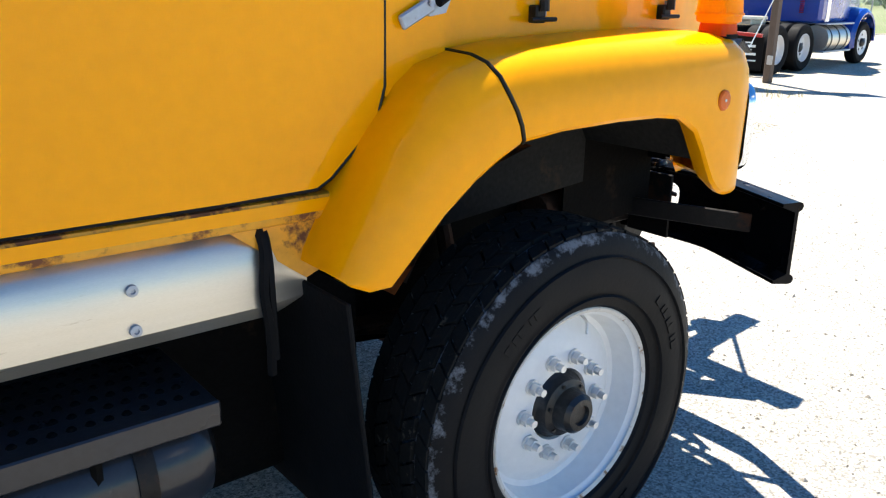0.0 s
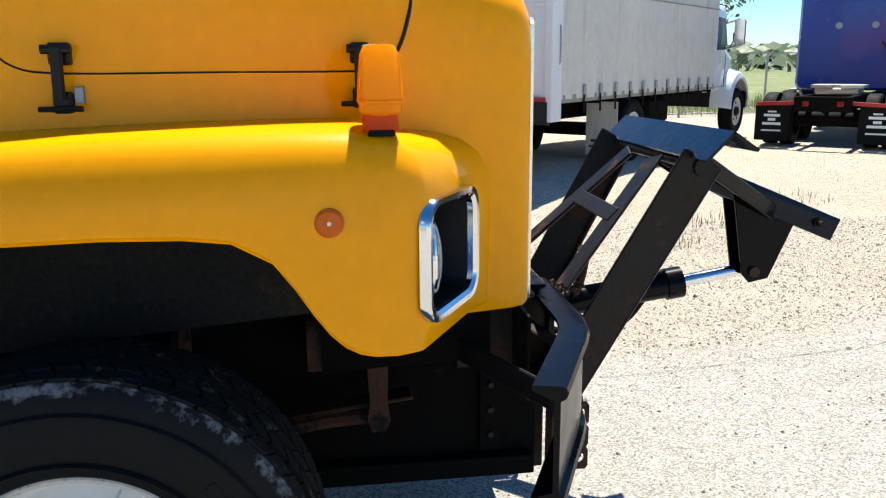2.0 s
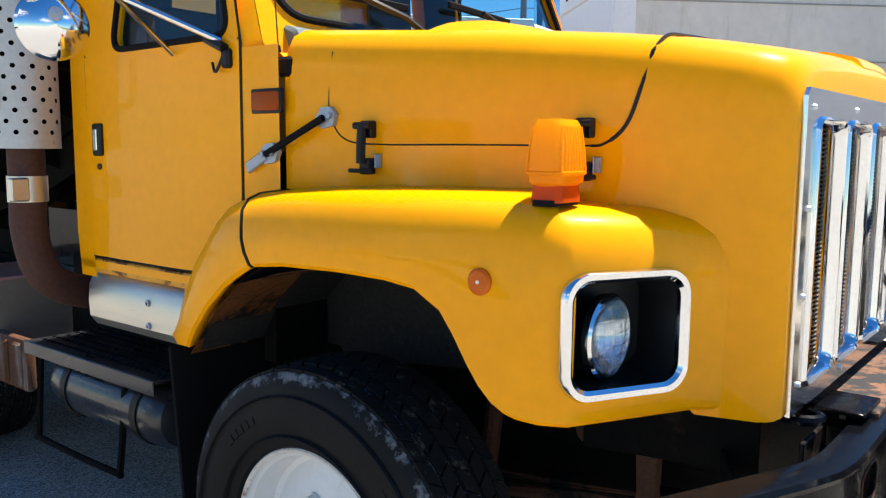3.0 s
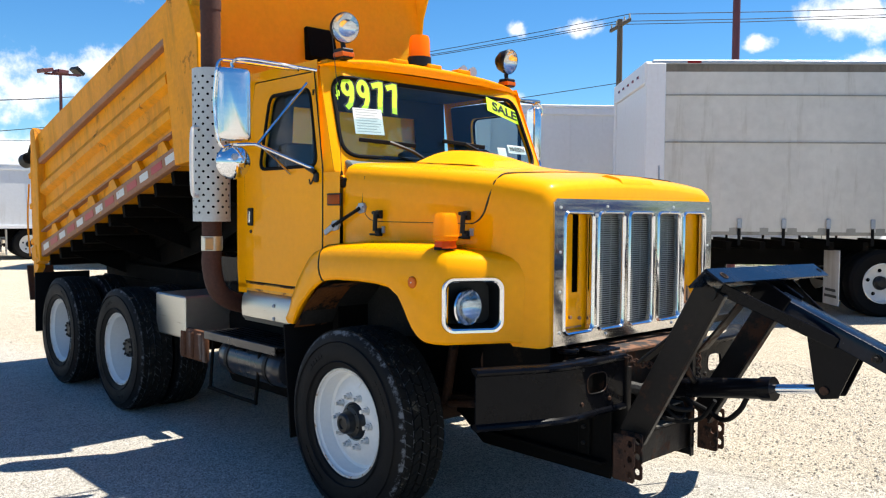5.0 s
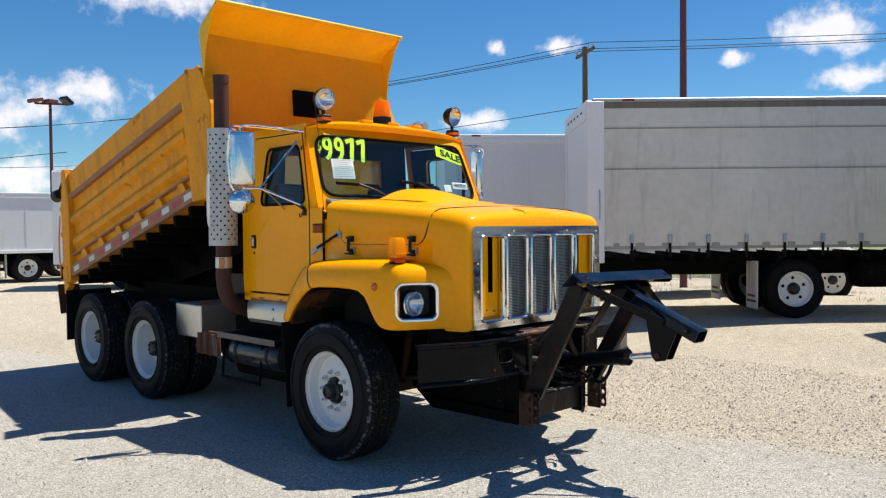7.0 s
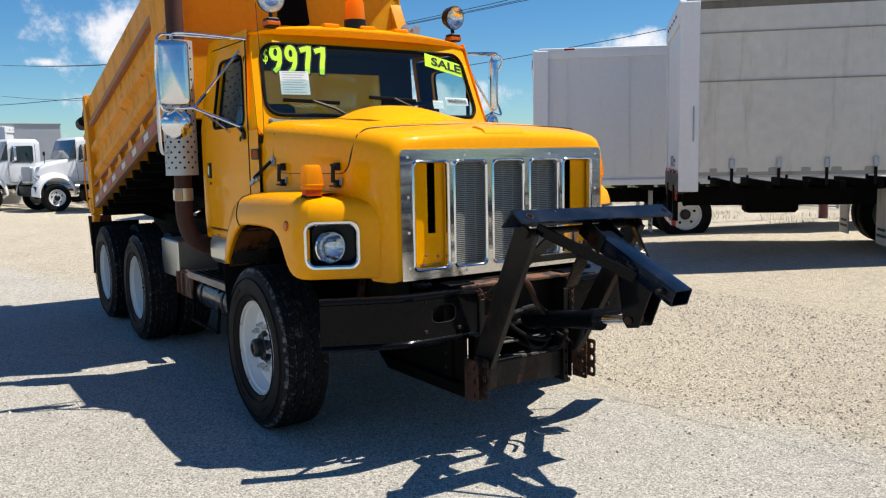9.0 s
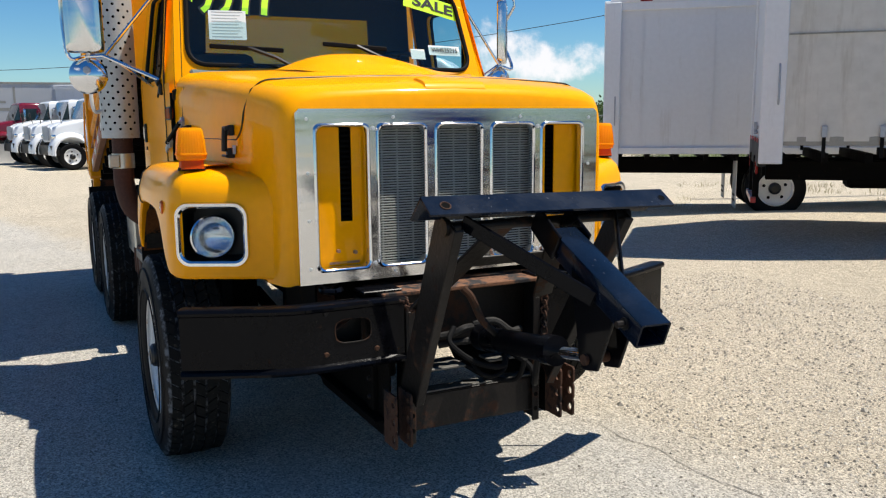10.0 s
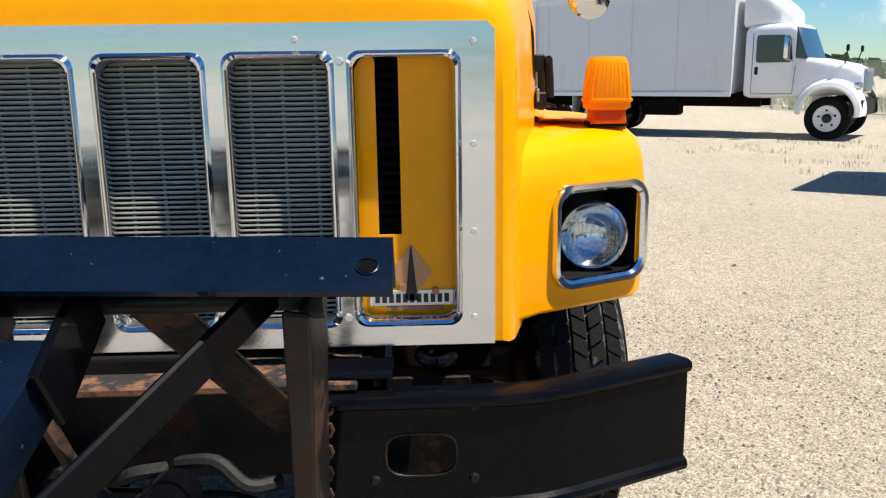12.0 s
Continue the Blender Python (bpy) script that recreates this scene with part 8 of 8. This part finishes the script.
def tractor(label, m, tone, flap="rubber", marks=True, high=True):
    """A bare road tractor: rear of the frame at x = 0, nose along +x."""
    t = thing("road_tractor", label, "truck", m)
    bm = mesh()
    for s in (-1, 1):
        box(bm, (0.0, s * 0.43 - 0.04, 0.72), (5.9, s * 0.43 + 0.04, 0.98), 0.01)
    box(bm, (-0.03, -0.50, 0.70), (0.03, 0.50, 0.98), 0.01)
    for x in (0.9, 2.2):
        cyl(bm, (x, -0.95, 0.51), (x, 0.95, 0.51), 0.14, seg=14)
    part("frame", bm, "chassis", t)
    for s in (-1, 1):
        for x in (0.9, 2.2):
            simple_wheel(t, x, s * 1.21, 0.51, 0.27, s, 0.12, duals=True)
        simple_wheel(t, 5.75, s * 1.16, 0.51, 0.27, s)
        bm = mesh()
        box(bm, (0.14, s * 0.92 - 0.31, 0.12), (0.155, s * 0.92 + 0.31, 0.80), 0.003)
        f = part("mud_flap", bm, flap, t, "black mud flap")
        if marks:
            bm = mesh()
            for w, z, h in ((0.16, 0.66, 0.03), (0.30, 0.58, 0.05), (0.14, 0.50, 0.05), (0.34, 0.42, 0.05), (0.36, 0.30, 0.03)):
                box(bm, (0.134, s * 0.92 - w / 2, z), (0.139, s * 0.92 + w / 2, z + h), 0)
            part("flap_mark", bm, "paper", f)
        bm = mesh()
        bar(bm, (0.10, s * 0.45, 0.86), (0.10, s * 1.20, 0.82), 0.05, 0.07)
        part("flap_hanger", bm, "red_paint", t)
        bm = mesh()
        box(bm, (-0.05, s * 0.30 - 0.06, 0.80), (-0.02, s * 0.30 + 0.06, 0.90), 0.015)
        part("tail_lamp", bm, "red", t)
        bm = mesh()
        cyl(bm, (3.2, s * 1.0, 0.66), (4.5, s * 1.0, 0.66), 0.31, seg=28)
        tk = part("fuel_tank", bm, "skirt", t, "bright aluminium fuel tank")
        for x in (3.4, 3.85, 4.3):
            bm = mesh()
            spin(bm, [(0.312, -0.025), (0.318, -0.025), (0.318, 0.025), (0.312, 0.025)], 28, Matrix.Translation((x, s * 1.0, 0.66)) @ pose(0, 0, 0, 0, 0, 90), False)
            part("tank_strap", bm, "plastic", tk)
        bm = mesh()
        box(bm, (3.1, min(s * 1.0, s * 1.28), 0.98), (4.7, max(s * 1.0, s * 1.28), 1.02), 0.006)
        box(bm, (3.1, min(s * 1.1, s * 1.28), 0.36), (4.7, max(s * 1.1, s * 1.28), 0.40), 0.006)
        part("side_step", bm, "galv", t)
        bm = mesh()
        cyl(bm, (3.35, s * 1.12, 1.05), (3.35, s * 1.12, 3.6), 0.08, seg=16)
        part("stack", bm, "chrome", t)
        # fender
        bm = mesh()
        arc = [radians(a) for a in range(-6, 200, 12)]
        rings(bm, [[Vector((5.75 + 0.66 * k * math.cos(a), s * y, 0.60 + 0.64 * k * math.sin(a))) for a in arc] for k, y in ((0.93, 1.19), (1.0, 1.2), (1.14, 1.12), (1.20, 0.7))], False)
        part("front_fender", bm, tone, t)
        bm = mesh()
        box(bm, (6.20, s * 0.85 - 0.15, 1.05), (6.45, s * 0.85 + 0.15, 1.25), 0.04)
        part("headlight", bm, "chrome", t)
        bm = mesh()
        rings(bm, [[Vector((4.75 + d, s * 1.38 + a, 2.15 + b)) for a, b in round_rect(0.18, 0.5, 0.05, 3)] for d in (0, 0.08)])
        tube(bm, [(4.78, s * 1.3, 2.4), (4.85, s * 1.05, 2.4)], 0.02, 6)
        part("door_mirror", bm, "chrome", t)
    # fifth wheel
    bm = mesh()
    prism(bm, [(1.0, -0.12), (1.25, -0.48), (1.75, -0.50), (2.05, -0.30), (2.05, 0.30), (1.75, 0.50), (1.25, 0.48), (1.0, 0.12), (1.35, 0.05), (1.35, -0.05)], 1.10, 1.16, "xy")
    box(bm, (1.2, -0.40, 0.98), (1.9, 0.40, 1.10), 0.02)
    part("fifth_wheel", bm, "skirt", t, "worn bright fifth wheel plate")
    # sleeper, cab and bonnet
    sec = lambda x, w, zb, zt, r: [Vector((x, a, (zb + zt) / 2 + b)) for a, b in round_rect(2 * w, zt - zb, r, 4)]
    top = 3.5 if high else 2.75
    x0 = 2.95 if high else 3.7
    bm = mesh()
    rings(bm, [sec(x0, 1.10, 1.05, top - 0.1, 0.10), sec(x0 + 0.1, 1.16, 1.0, top, 0.14), sec(4.15, 1.14, 1.0, top - 0.1, 0.16), sec(4.9, 1.02, 1.0, 2.72, 0.16), sec(5.05, 1.0, 1.0, 2.60, 0.16)])
    part("cab", bm, tone, t)
    bm = mesh()
    rings(bm, [sec(5.0, 0.94, 1.0, 1.95, 0.10), sec(5.7, 0.86, 1.0, 1.82, 0.14), sec(6.3, 0.74, 1.0, 1.62, 0.16), sec(6.42, 0.66, 1.0, 1.5, 0.16)])
    part("hood", bm, tone, t)
    bm = mesh()
    rings(bm, [[Vector((5.06, y, 2.58)) for y in (-0.92, 0, 0.92)], [Vector((5.34, y, 1.92)) for y in (-0.92, 0, 0.92)]], False)
    part("windshield", bm, "dark_glass", t)
    for s in (-1, 1):
        bm = mesh()
        prism(bm, quad_round([(4.35, 1.75), (4.98, 1.75), (4.92, 2.40), (4.35, 2.42)], 0.06, 4), s * 1.07, s * 1.125)
        part("side_window", bm, "dark_glass", t)
    for y in (-0.35, 0.35):
        bm = mesh()
        cyl(bm, (x0 + 0.015, y, 2.35), (x0 - 0.01, y, 2.35), 0.07, seg=18)
        part("rear_vent", bm, "galv", t)
    bm = mesh()
    for k in range(9):
        spin(bm, [(0.045, -0.012), (0.055, 0), (0.045, 0.012), (0.045, -0.012)], 14, Matrix.Translation((x0 - 0.10, -0.75, 1.25 + k * 0.045)) @ pose(0, 0, 0, 90, 0, 0), False)
    tube(bm, bow([(x0 - 0.10, -0.75, 1.65), (x0 - 0.2, -0.6, 1.9), (x0 - 0.02, -0.5, 2.0)], 4), 0.018, 6)
    part("coiled_line", bm, "red", t)
    bm = mesh()
    rings(bm, [sec(6.30, 1.16, 0.45, 0.85, 0.06), sec(6.55, 1.08, 0.45, 0.85, 0.06)])
    part("front_bumper", bm, "chrome", t)
    return t


tractor("deep blue road tractor with sleeper cab on gravel", pose(14.0, 8.0, 0, 0, 0, 5.5), "blue")
tractor("deep blue road tractor seen behind the gravel yard", pose(9.5, 11.6, 0, 0, 0, 48), "blue")
tractor("white road tractor with plain black mud flaps", pose(11.8, 9.6, 0, 0, 0, 50), "truck_white", marks=False, high=False)

# ---------------------------------------------------------------- yard: posts, poles, wires, fence
sign = thing("sign", "timber-post sign board above the gravel", "sign")
for x, y in ((13.3, 6.05), (12.75, 6.75)):
    bm = mesh()
    box(bm, (x - 0.07, y - 0.07, 0), (x + 0.07, y + 0.07, 4.6), 0.012, pose(0, 0, 0, 0, 0, 0))
    part("post", bm, "wood", sign, "weathered timber post")
bm = mesh()
d = Vector((0.62, -0.78, 0))
c = Vector((13.02, 6.4, 3.9)) + Vector((0.10, 0.08, 0))
bar(bm, c - d * 1.2, c + d * 1.2, 0.03, 1.3)
part("board", bm, "white_box", sign)
bm = mesh()
box(bm, (13.18, 5.95, 0.35), (13.23, 6.05, 0.52), 0.01)
part("outlet_box", bm, "concrete", sign)
bm = mesh()
tube(bm, bow([(12.4, 6.3, 0.0), (12.9, 6.3, 0.6), (13.2, 6.05, 1.6)], 5), 0.012, 6)
part("cable", bm, "paper", sign)


def pole(name, label, x, y, h, r, mat, arms):
    p = thing(name, label, "pole", pose(x, y, 0))
    bm = mesh()
    cyl(bm, (0, 0, 0), (0, 0, h), r, r * 0.75, 14)
    part("shaft", bm, mat, p)
    for a, b, w, hh, mt in arms:
        bm = mesh()
        bar(bm, a, b, w, hh)
        part("arm", bm, mt, p)
    return p


lamp = pole("street_lamp", "maroon lot lamp pole with flood heads", -41.6, 11.0, 8.6, 0.10, "pole_red",
            [((-0.3, -0.7, 8.6), (0.4, 0.9, 8.6), 0.10, 0.10, "pole_red")])
for y, tilt in ((-0.75, 12), (0.0, 0), (0.85, -38)):
    bm = mesh()
    box(bm, (-0.35, -0.28, -0.10), (0.35, 0.28, 0.10), 0.03, pose(0, y, 8.72 + (0.12 if y > 0.5 else 0), tilt, 0, 10))
    part("flood_head", bm, "pole_red" if y < 0.5 else "plastic", lamp)
pole("lamp_pole", "tall maroon steel pole behind the trucks", -6.9, 16.1, 12.0, 0.11, "pole_red", [])
up = pole("utility_pole", "grey timber utility pole with crossarm", -16.6, 24.85, 9.6, 0.15, "wood", [((-0.9, 0.6, 9.35), (0.9, -0.6, 9.35), 0.10, 0.12, "wood")])
for k in (-0.8, -0.3, 0.4, 0.85):
    bm = mesh()
    cyl(bm, (k, -k * 0.667, 9.4), (k, -k * 0.667, 9.62), 0.05, 0.03, 8)
    part("insulator", bm, "concrete", up)
wires = []
for k, z in ((-0.8, 9.6), (-0.3, 9.6), (0.8, 9.6), (0.0, 7.0)):
    bm = mesh()
    p = Vector((-16.6 + k, 24.85 - k * 0.667, z))
    for q, drop in ((Vector((-75, 5 + k, z + 0.5)), 1.5), (Vector((60, 60 + k, z + 3.0)), 2.2)):
        pts = [p.lerp(q, t) - Vector((0, 0, drop * 4 * t * (1 - t))) for t in (i / 16 for i in range(17))]
        tube(bm, pts, 0.016, 5)
    w = part("overhead_wire", bm, "wire")
    tagged(w, "thin black overhead power line", "cable", "overhead wires")
bm = mesh()
tube(bm, [Vector((-41, 11.6, 6.0)).lerp(Vector((-80, -20, 7)), t) - Vector((0, 0, 1.2 * 4 * t * (1 - t))) for t in (i / 12 for i in range(13))], 0.02, 5)
tagged(part("overhead_wire", bm, "wire"), "thin black overhead power line", "cable", "overhead wires")


def make_fence():
    f = thing("chain_link_fence", "zinc chain-link fence at the yard's edge", "fence", kind="structure")
    line = [Vector(p) for p in ((-44, 14.5, 0), (-20, 17.0, 0), (-3, 21, 0), (13.7, 21.5, 0), (32, 15.5, 0), (46, 9, 0))]
    wires_bm = mesh()
    for a, b in zip(line, line[1:]):
        n = max(1, round((b - a).length / 3.0))
        for k in range(n):
            p = a.lerp(b, k / n)
            bm = mesh()
            cyl(bm, p, p + Vector((0, 0, 1.95)), 0.035, seg=8)
            part("fence_post", bm, "zinc", f)
        d = (b - a).normalized()
        L_ = (b - a).length
        for z in (0.05, 1.85):
            bar(wires_bm, a + Vector((0, 0, z)), b + Vector((0, 0, z)), 0.03, 0.03, bevel=0)
        step = 0.14
        for k in range(int(L_ / step)):
            p = a + d * (k * step)
            for s in (-1, 1):
                q = p + d * 1.8 * s
                if 0 <= (q - a).dot(d) <= L_:
                    bar(wires_bm, p + Vector((0, 0, 0.05)), q + Vector((0, 0, 1.85)), 0.006, 0.006, bevel=0)
    w = part("fence_mesh", wires_bm, "zinc", f)
    w["kind"] = "stuff"


make_fence()


def blades(name, label, spots, mat, h, kind="stuff"):
    """Tufts of blades: each spot is x, y, spread, count."""
    rnd = random.Random(5)
    verts, faces = [], []
    for x, y, r, n in spots:
        for _ in range(n):
            a, d = rnd.uniform(0, 6.283), r * math.sqrt(rnd.random())
            bx, by = x + d * math.cos(a), y + d * math.sin(a)
            t, l = rnd.uniform(0, 6.283), h * rnd.uniform(0.4, 1.2)
            w = 0.004 + 0.006 * l
            g = ground_z(bx, by)
            lean = rnd.uniform(0.1, 0.6) * l
            i = len(verts)
            verts += [(bx - w * math.sin(t), by + w * math.cos(t), g - 0.01), (bx + w * math.sin(t), by - w * math.cos(t), g - 0.01),
                      (bx + lean * 0.4 * math.cos(t) + w * 0.7 * math.sin(t), by + lean * 0.4 * math.sin(t) - w * 0.7 * math.cos(t), g + l * 0.6),
                      (bx + lean * 0.4 * math.cos(t) - w * 0.7 * math.sin(t), by + lean * 0.4 * math.sin(t) + w * 0.7 * math.cos(t), g + l * 0.6),
                      (bx + lean * math.cos(t), by + lean * math.sin(t), g + l)]
            faces += [(i, i + 1, i + 2, i + 3), (i + 3, i + 2, i + 4)]
    me = bpy.data.meshes.new(name)
    me.from_pydata(verts, [], faces)
    me.materials.append(M[mat])
    return tagged(new(name, me), label, "grass", kind=kind)


rnd = random.Random(11)
field = []
for _ in range(420):
    t = rnd.random()
    a, b = ((Vector((-40, 15.5)), Vector((-20, 18))), (Vector((-20, 18)), Vector((-3, 22))), (Vector((-3, 22)), Vector((13.7, 22.5))), (Vector((13.7, 22.5)), Vector((34, 16))))[rnd.randrange(4)]
    p = a.lerp(b, t) + Vector((rnd.uniform(-1, 1), rnd.uniform(-1.0, 9.0)))
    field.append((p.x, p.y, 0.9, 60))
blades("grass_field", "rough green grass beyond the fence", field, "grass", 0.45)
weeds = [(3.6, 4.3, 0.25, 40), (4.3, 5.2, 0.3, 50), (9.5, 7.5, 0.7, 120), (10.8, 6.6, 0.8, 140), (12.4, 6.9, 0.8, 160), (13.6, 7.4, 0.7, 140), (11.5, 4.9, 0.5, 70), (6.0, 6.3, 0.4, 50)]
for _ in range(60):
    weeds.append((rnd.uniform(-18, -8), rnd.uniform(6.0, 11.0), 0.25, 12))
for _ in range(40):
    weeds.append((rnd.uniform(-12, 3), rnd.uniform(13.0, 17.0), 0.5, 40))
blades("dry_weeds", "dry yellow-green weeds in the gravel", weeds, "dry_grass", 0.10)


def tree(label, x, y, h, crown, clumps, trunk_r=0.12, seed=1):
    rnd = random.Random(seed)
    t = thing("tree", label, "tree", pose(x, y, 0))
    bm = mesh()
    tube(bm, bow([(0, 0, 0), (0.05 * h * rnd.uniform(-1, 1) * 0.3, 0.02, h * 0.3), (0.0, 0.03, h * 0.6)], 4), trunk_r, 8)
    for k in range(7):
        a = k * 0.9 + rnd.random()
        z = h * rnd.uniform(0.3, 0.6)
        l = crown * rnd.uniform(0.5, 0.9)
        tube(bm, bow([(0, 0.02, z), (l * 0.5 * math.cos(a), l * 0.5 * math.sin(a), z + l * 0.4), (l * math.cos(a), l * math.sin(a), z + l * 0.8)], 4), trunk_r * 0.35, 5)
    part("trunk", bm, "bark", t)
    verts, faces = [], []
    for _ in range(clumps):
        a, el = rnd.uniform(0, 6.283), rnd.uniform(-0.9, 1.0)
        rr = crown * (0.35 + 0.65 * rnd.random() ** 0.5) * rnd.uniform(0.75, 1.1)
        c = Vector((rr * math.cos(a) * math.cos(el), rr * math.sin(a) * math.cos(el), h * 0.68 + rr * math.sin(el) * 0.75))
        for _ in range(34):
            p = c + Vector((rnd.gauss(0, 1), rnd.gauss(0, 1), rnd.gauss(0, 0.8))) * crown * 0.13
            u = Vector((rnd.gauss(0, 1), rnd.gauss(0, 1), rnd.gauss(0, 1))).normalized() * crown * 0.055
            v = u.orthogonal().normalized() * crown * 0.03
            i = len(verts)
            verts += [p - u, p + v, p + u, p - v]
            faces.append((i, i + 1, i + 2, i + 3))
    me = bpy.data.meshes.new("crown")
    me.from_pydata(verts, [], faces)
    me.materials.append(M["leaf"])
    ob = new("crown", me)
    ob.parent = t


tree("young leafy tree beside the fence", 16.2, 17.2, 4.6, 1.7, 40, 0.06, 3)
tree("broad green tree beyond the road", 26.0, 58.0, 11.0, 5.0, 70, 0.3, 4)
tree("dark green tree beyond the road", 15.0, 62.0, 12.0, 5.5, 70, 0.3, 5)
tree("green tree on the horizon", 44.0, 52.0, 10.0, 5.0, 60, 0.3, 6)
tree("bushy tree behind the lot", -36.0, 30.0, 2.6, 1.8, 50, 0.15, 7)
tree("bushy tree behind the lot", -40.0, 27.0, 2.4, 1.7, 50, 0.15, 8)
tree("bushy tree behind the lot", -31.0, 31.0, 2.3, 1.6, 50, 0.15, 9)
tree("tree beside far sheds", -78.0, -16.0, 7.0, 3.6, 60, 0.2, 10)


def far_edge():
    # low scrub along the horizon
    rnd = random.Random(21)
    verts, faces = [], []
    for _ in range(9000):
        a = rnd.uniform(0.05, 3.4)
        d = rnd.uniform(120, 210)
        hgt = 2.5 + 2.5 * (noise.noise(Vector((a * 9, 0, 0))) + 0.4)
        if hgt < 0.5:
            continue
        c = Vector((d * math.cos(a), d * math.sin(a), rnd.uniform(0, hgt)))
        u = Vector((rnd.gauss(0, 1), rnd.gauss(0, 1), rnd.gauss(0, 0.6))).normalized() * 1.3
        v = u.orthogonal().normalized() * 0.9
        i = len(verts)
        verts += [c - u, c + v, c + u, c - v]
        faces.append((i, i + 1, i + 2, i + 3))
    me = bpy.data.meshes.new("far_scrub")
    me.from_pydata(verts, [], faces)
    me.materials.append(M["leaf"])
    tagged(new("far_scrub", me), "far green scrub along the horizon", "trees", kind="stuff")


far_edge()
bm = mesh()
rings(bm, [[Vector((p.x, p.y, 0.012)) for p in (Vector((-60, 60)), Vector((-20, 18.5)), Vector((-3, 22.5)), Vector((13.7, 23)), Vector((34, 16.5)), Vector((60, 6)))],
           [Vector((p.x, p.y, 0.012)) for p in (Vector((-300, 330)), Vector((-90, 380)), Vector((-10, 400)), Vector((120, 380)), Vector((280, 260)), Vector((380, 90)))]], False)
tagged(part("grass_verge", bm, "grass_ground"), "rough green grass verge beyond the fence", "grass", kind="structure")

# concrete barrier and marker in the distance
bar_ = thing("concrete_barrier", "pale concrete barrier across the far lot", "barrier", pose(-38.5, -4.0, 0, 0, 0, 66))
for k in range(4):
    bm = mesh()
    prism(bm, [(-0.30, 0), (0.30, 0), (0.12, 0.35), (0.09, 0.85), (-0.09, 0.85), (-0.12, 0.35)], -4.0 + k * 3.0, -4.0 + k * 3.0 + 2.96, "xz", pose(0, 0, 0, 0, 0, -90))
    part("barrier_block", bm, "concrete", bar_)
mk_ = thing("marker_post", "brown marker post in a yellow foot", "post", pose(-36.8, -4.6, 0))
bm = mesh()
cyl(bm, (0, 0, 0), (0.05, 0, 1.5), 0.05, seg=8)
part("stake", bm, "rust", mk_)
bm = mesh()
cyl(bm, (0, 0, 0), (0, 0, 0.3), 0.2, 0.14, 12)
part("foot", bm, "yellow", mk_)
shed = thing("shed", "far grey industrial shed with roof structure", "building", pose(-95, -22, 0, 0, 0, 10))
bm = mesh()
box(bm, (-10, -14, 0), (10, 14, 5), 0.05)
part("wall", bm, "building", shed)
bm = mesh()
prism(bm, [(-10.4, 5), (10.4, 5), (0, 7)], -14.4, 14.4)
part("roof", bm, "alu_frame", shed)
for k in range(3):
    bm = mesh()
    for z in (6, 8, 10):
        box(bm, (2, 4 + k * 2.2, z), (3.5, 5.5 + k * 2.2, z + 0.2), 0)
    for a, b in ((2, 4), (3.4, 4), (2, 5.4), (3.4, 5.4)):
        box(bm, (a, b + k * 2.2, 5), (a + 0.12, b + k * 2.2 + 0.12, 10.5 - k), 0)
    part("roof_tower", bm, "chassis", shed)

# ---------------------------------------------------------------- loose stones and cracks
def make_stones():
    rnd = random.Random(2)
    verts, faces = [], []
    n = 0
    while n < 62000:
        if n < 46000:
            x, y = rnd.uniform(-2.5, 8.5), rnd.uniform(-4.8, 5.2)
        else:
            x, y = rnd.uniform(-11, 15), rnd.uniform(-6, 11)
        gravel = y - 0.25 * x > 0.9
        if not gravel and rnd.random() < 0.72:
            continue
        if -5.6 < x < 1.0 and -1.3 < y < 1.3:
            continue
        r = rnd.choice((0.003, 0.004, 0.005, 0.006, 0.008, 0.010 if gravel else 0.004)) * (1.0 if rnd.random() < 0.988 else 2.0)
        c = Vector((x, y, ground_z(x, y) + r * 0.3))
        i = len(verts)
        a = rnd.uniform(0, 6.28)
        for k in range(4):
            t = a + k * math.pi / 2
            q = r * rnd.uniform(0.8, 1.5)
            verts.append(c + Vector((q * math.cos(t), q * math.sin(t), -0.2 * r)))
        verts.append(c + Vector((rnd.uniform(-0.3, 0.3) * r, rnd.uniform(-0.3, 0.3) * r, r * rnd.uniform(0.6, 1.0))))
        faces += [(i, i + 1, i + 4), (i + 1, i + 2, i + 4), (i + 2, i + 3, i + 4), (i + 3, i, i + 4)]
        n += 1
    me = bpy.data.meshes.new("gravel")
    me.from_pydata(verts, [], faces)
    me.materials.append(M["stone"])
    tagged(new("gravel", me), "loose pale gravel stones on the ground", "gravel", kind="stuff")
    # long wandering crack at the edge of the asphalt
    bm = mesh()
    pts = []
    for k in range(90):
        t = k / 89
        x = 0.2 + 6.5 * t
        y = 1.0 + 0.02 * x + 0.045 * x * x * 0.6 + 0.06 * noise.noise(Vector((x * 3.0, 0, 0))) + 0.03 * noise.noise(Vector((x * 11.0, 3, 0)))
        pts.append(Vector((x, y)))
    for a, b in zip(pts, pts[1:]):
        d = (b - a).normalized()
        w = 0.0012 + 0.0045 * abs(noise.noise(Vector((a.x * 5, 7, 0))))
        nrm = Vector((-d.y, d.x)) * w
        z = lambda p: ground_z(p.x, p.y) + 0.004
        bm.faces.new([bm.verts.new((p.x, p.y, z(p))) for p in (a - nrm, b - nrm, b + nrm, a + nrm)])
    tagged(part("ground_crack", bm, "crack", sharp=180), "dark wandering crack in the asphalt", "crack", kind="structure")


M["crack"] = material("dark_crack_fill", (0.17, 0.155, 0.13), 0.95, spread=0.3, fine=90)
make_stones()
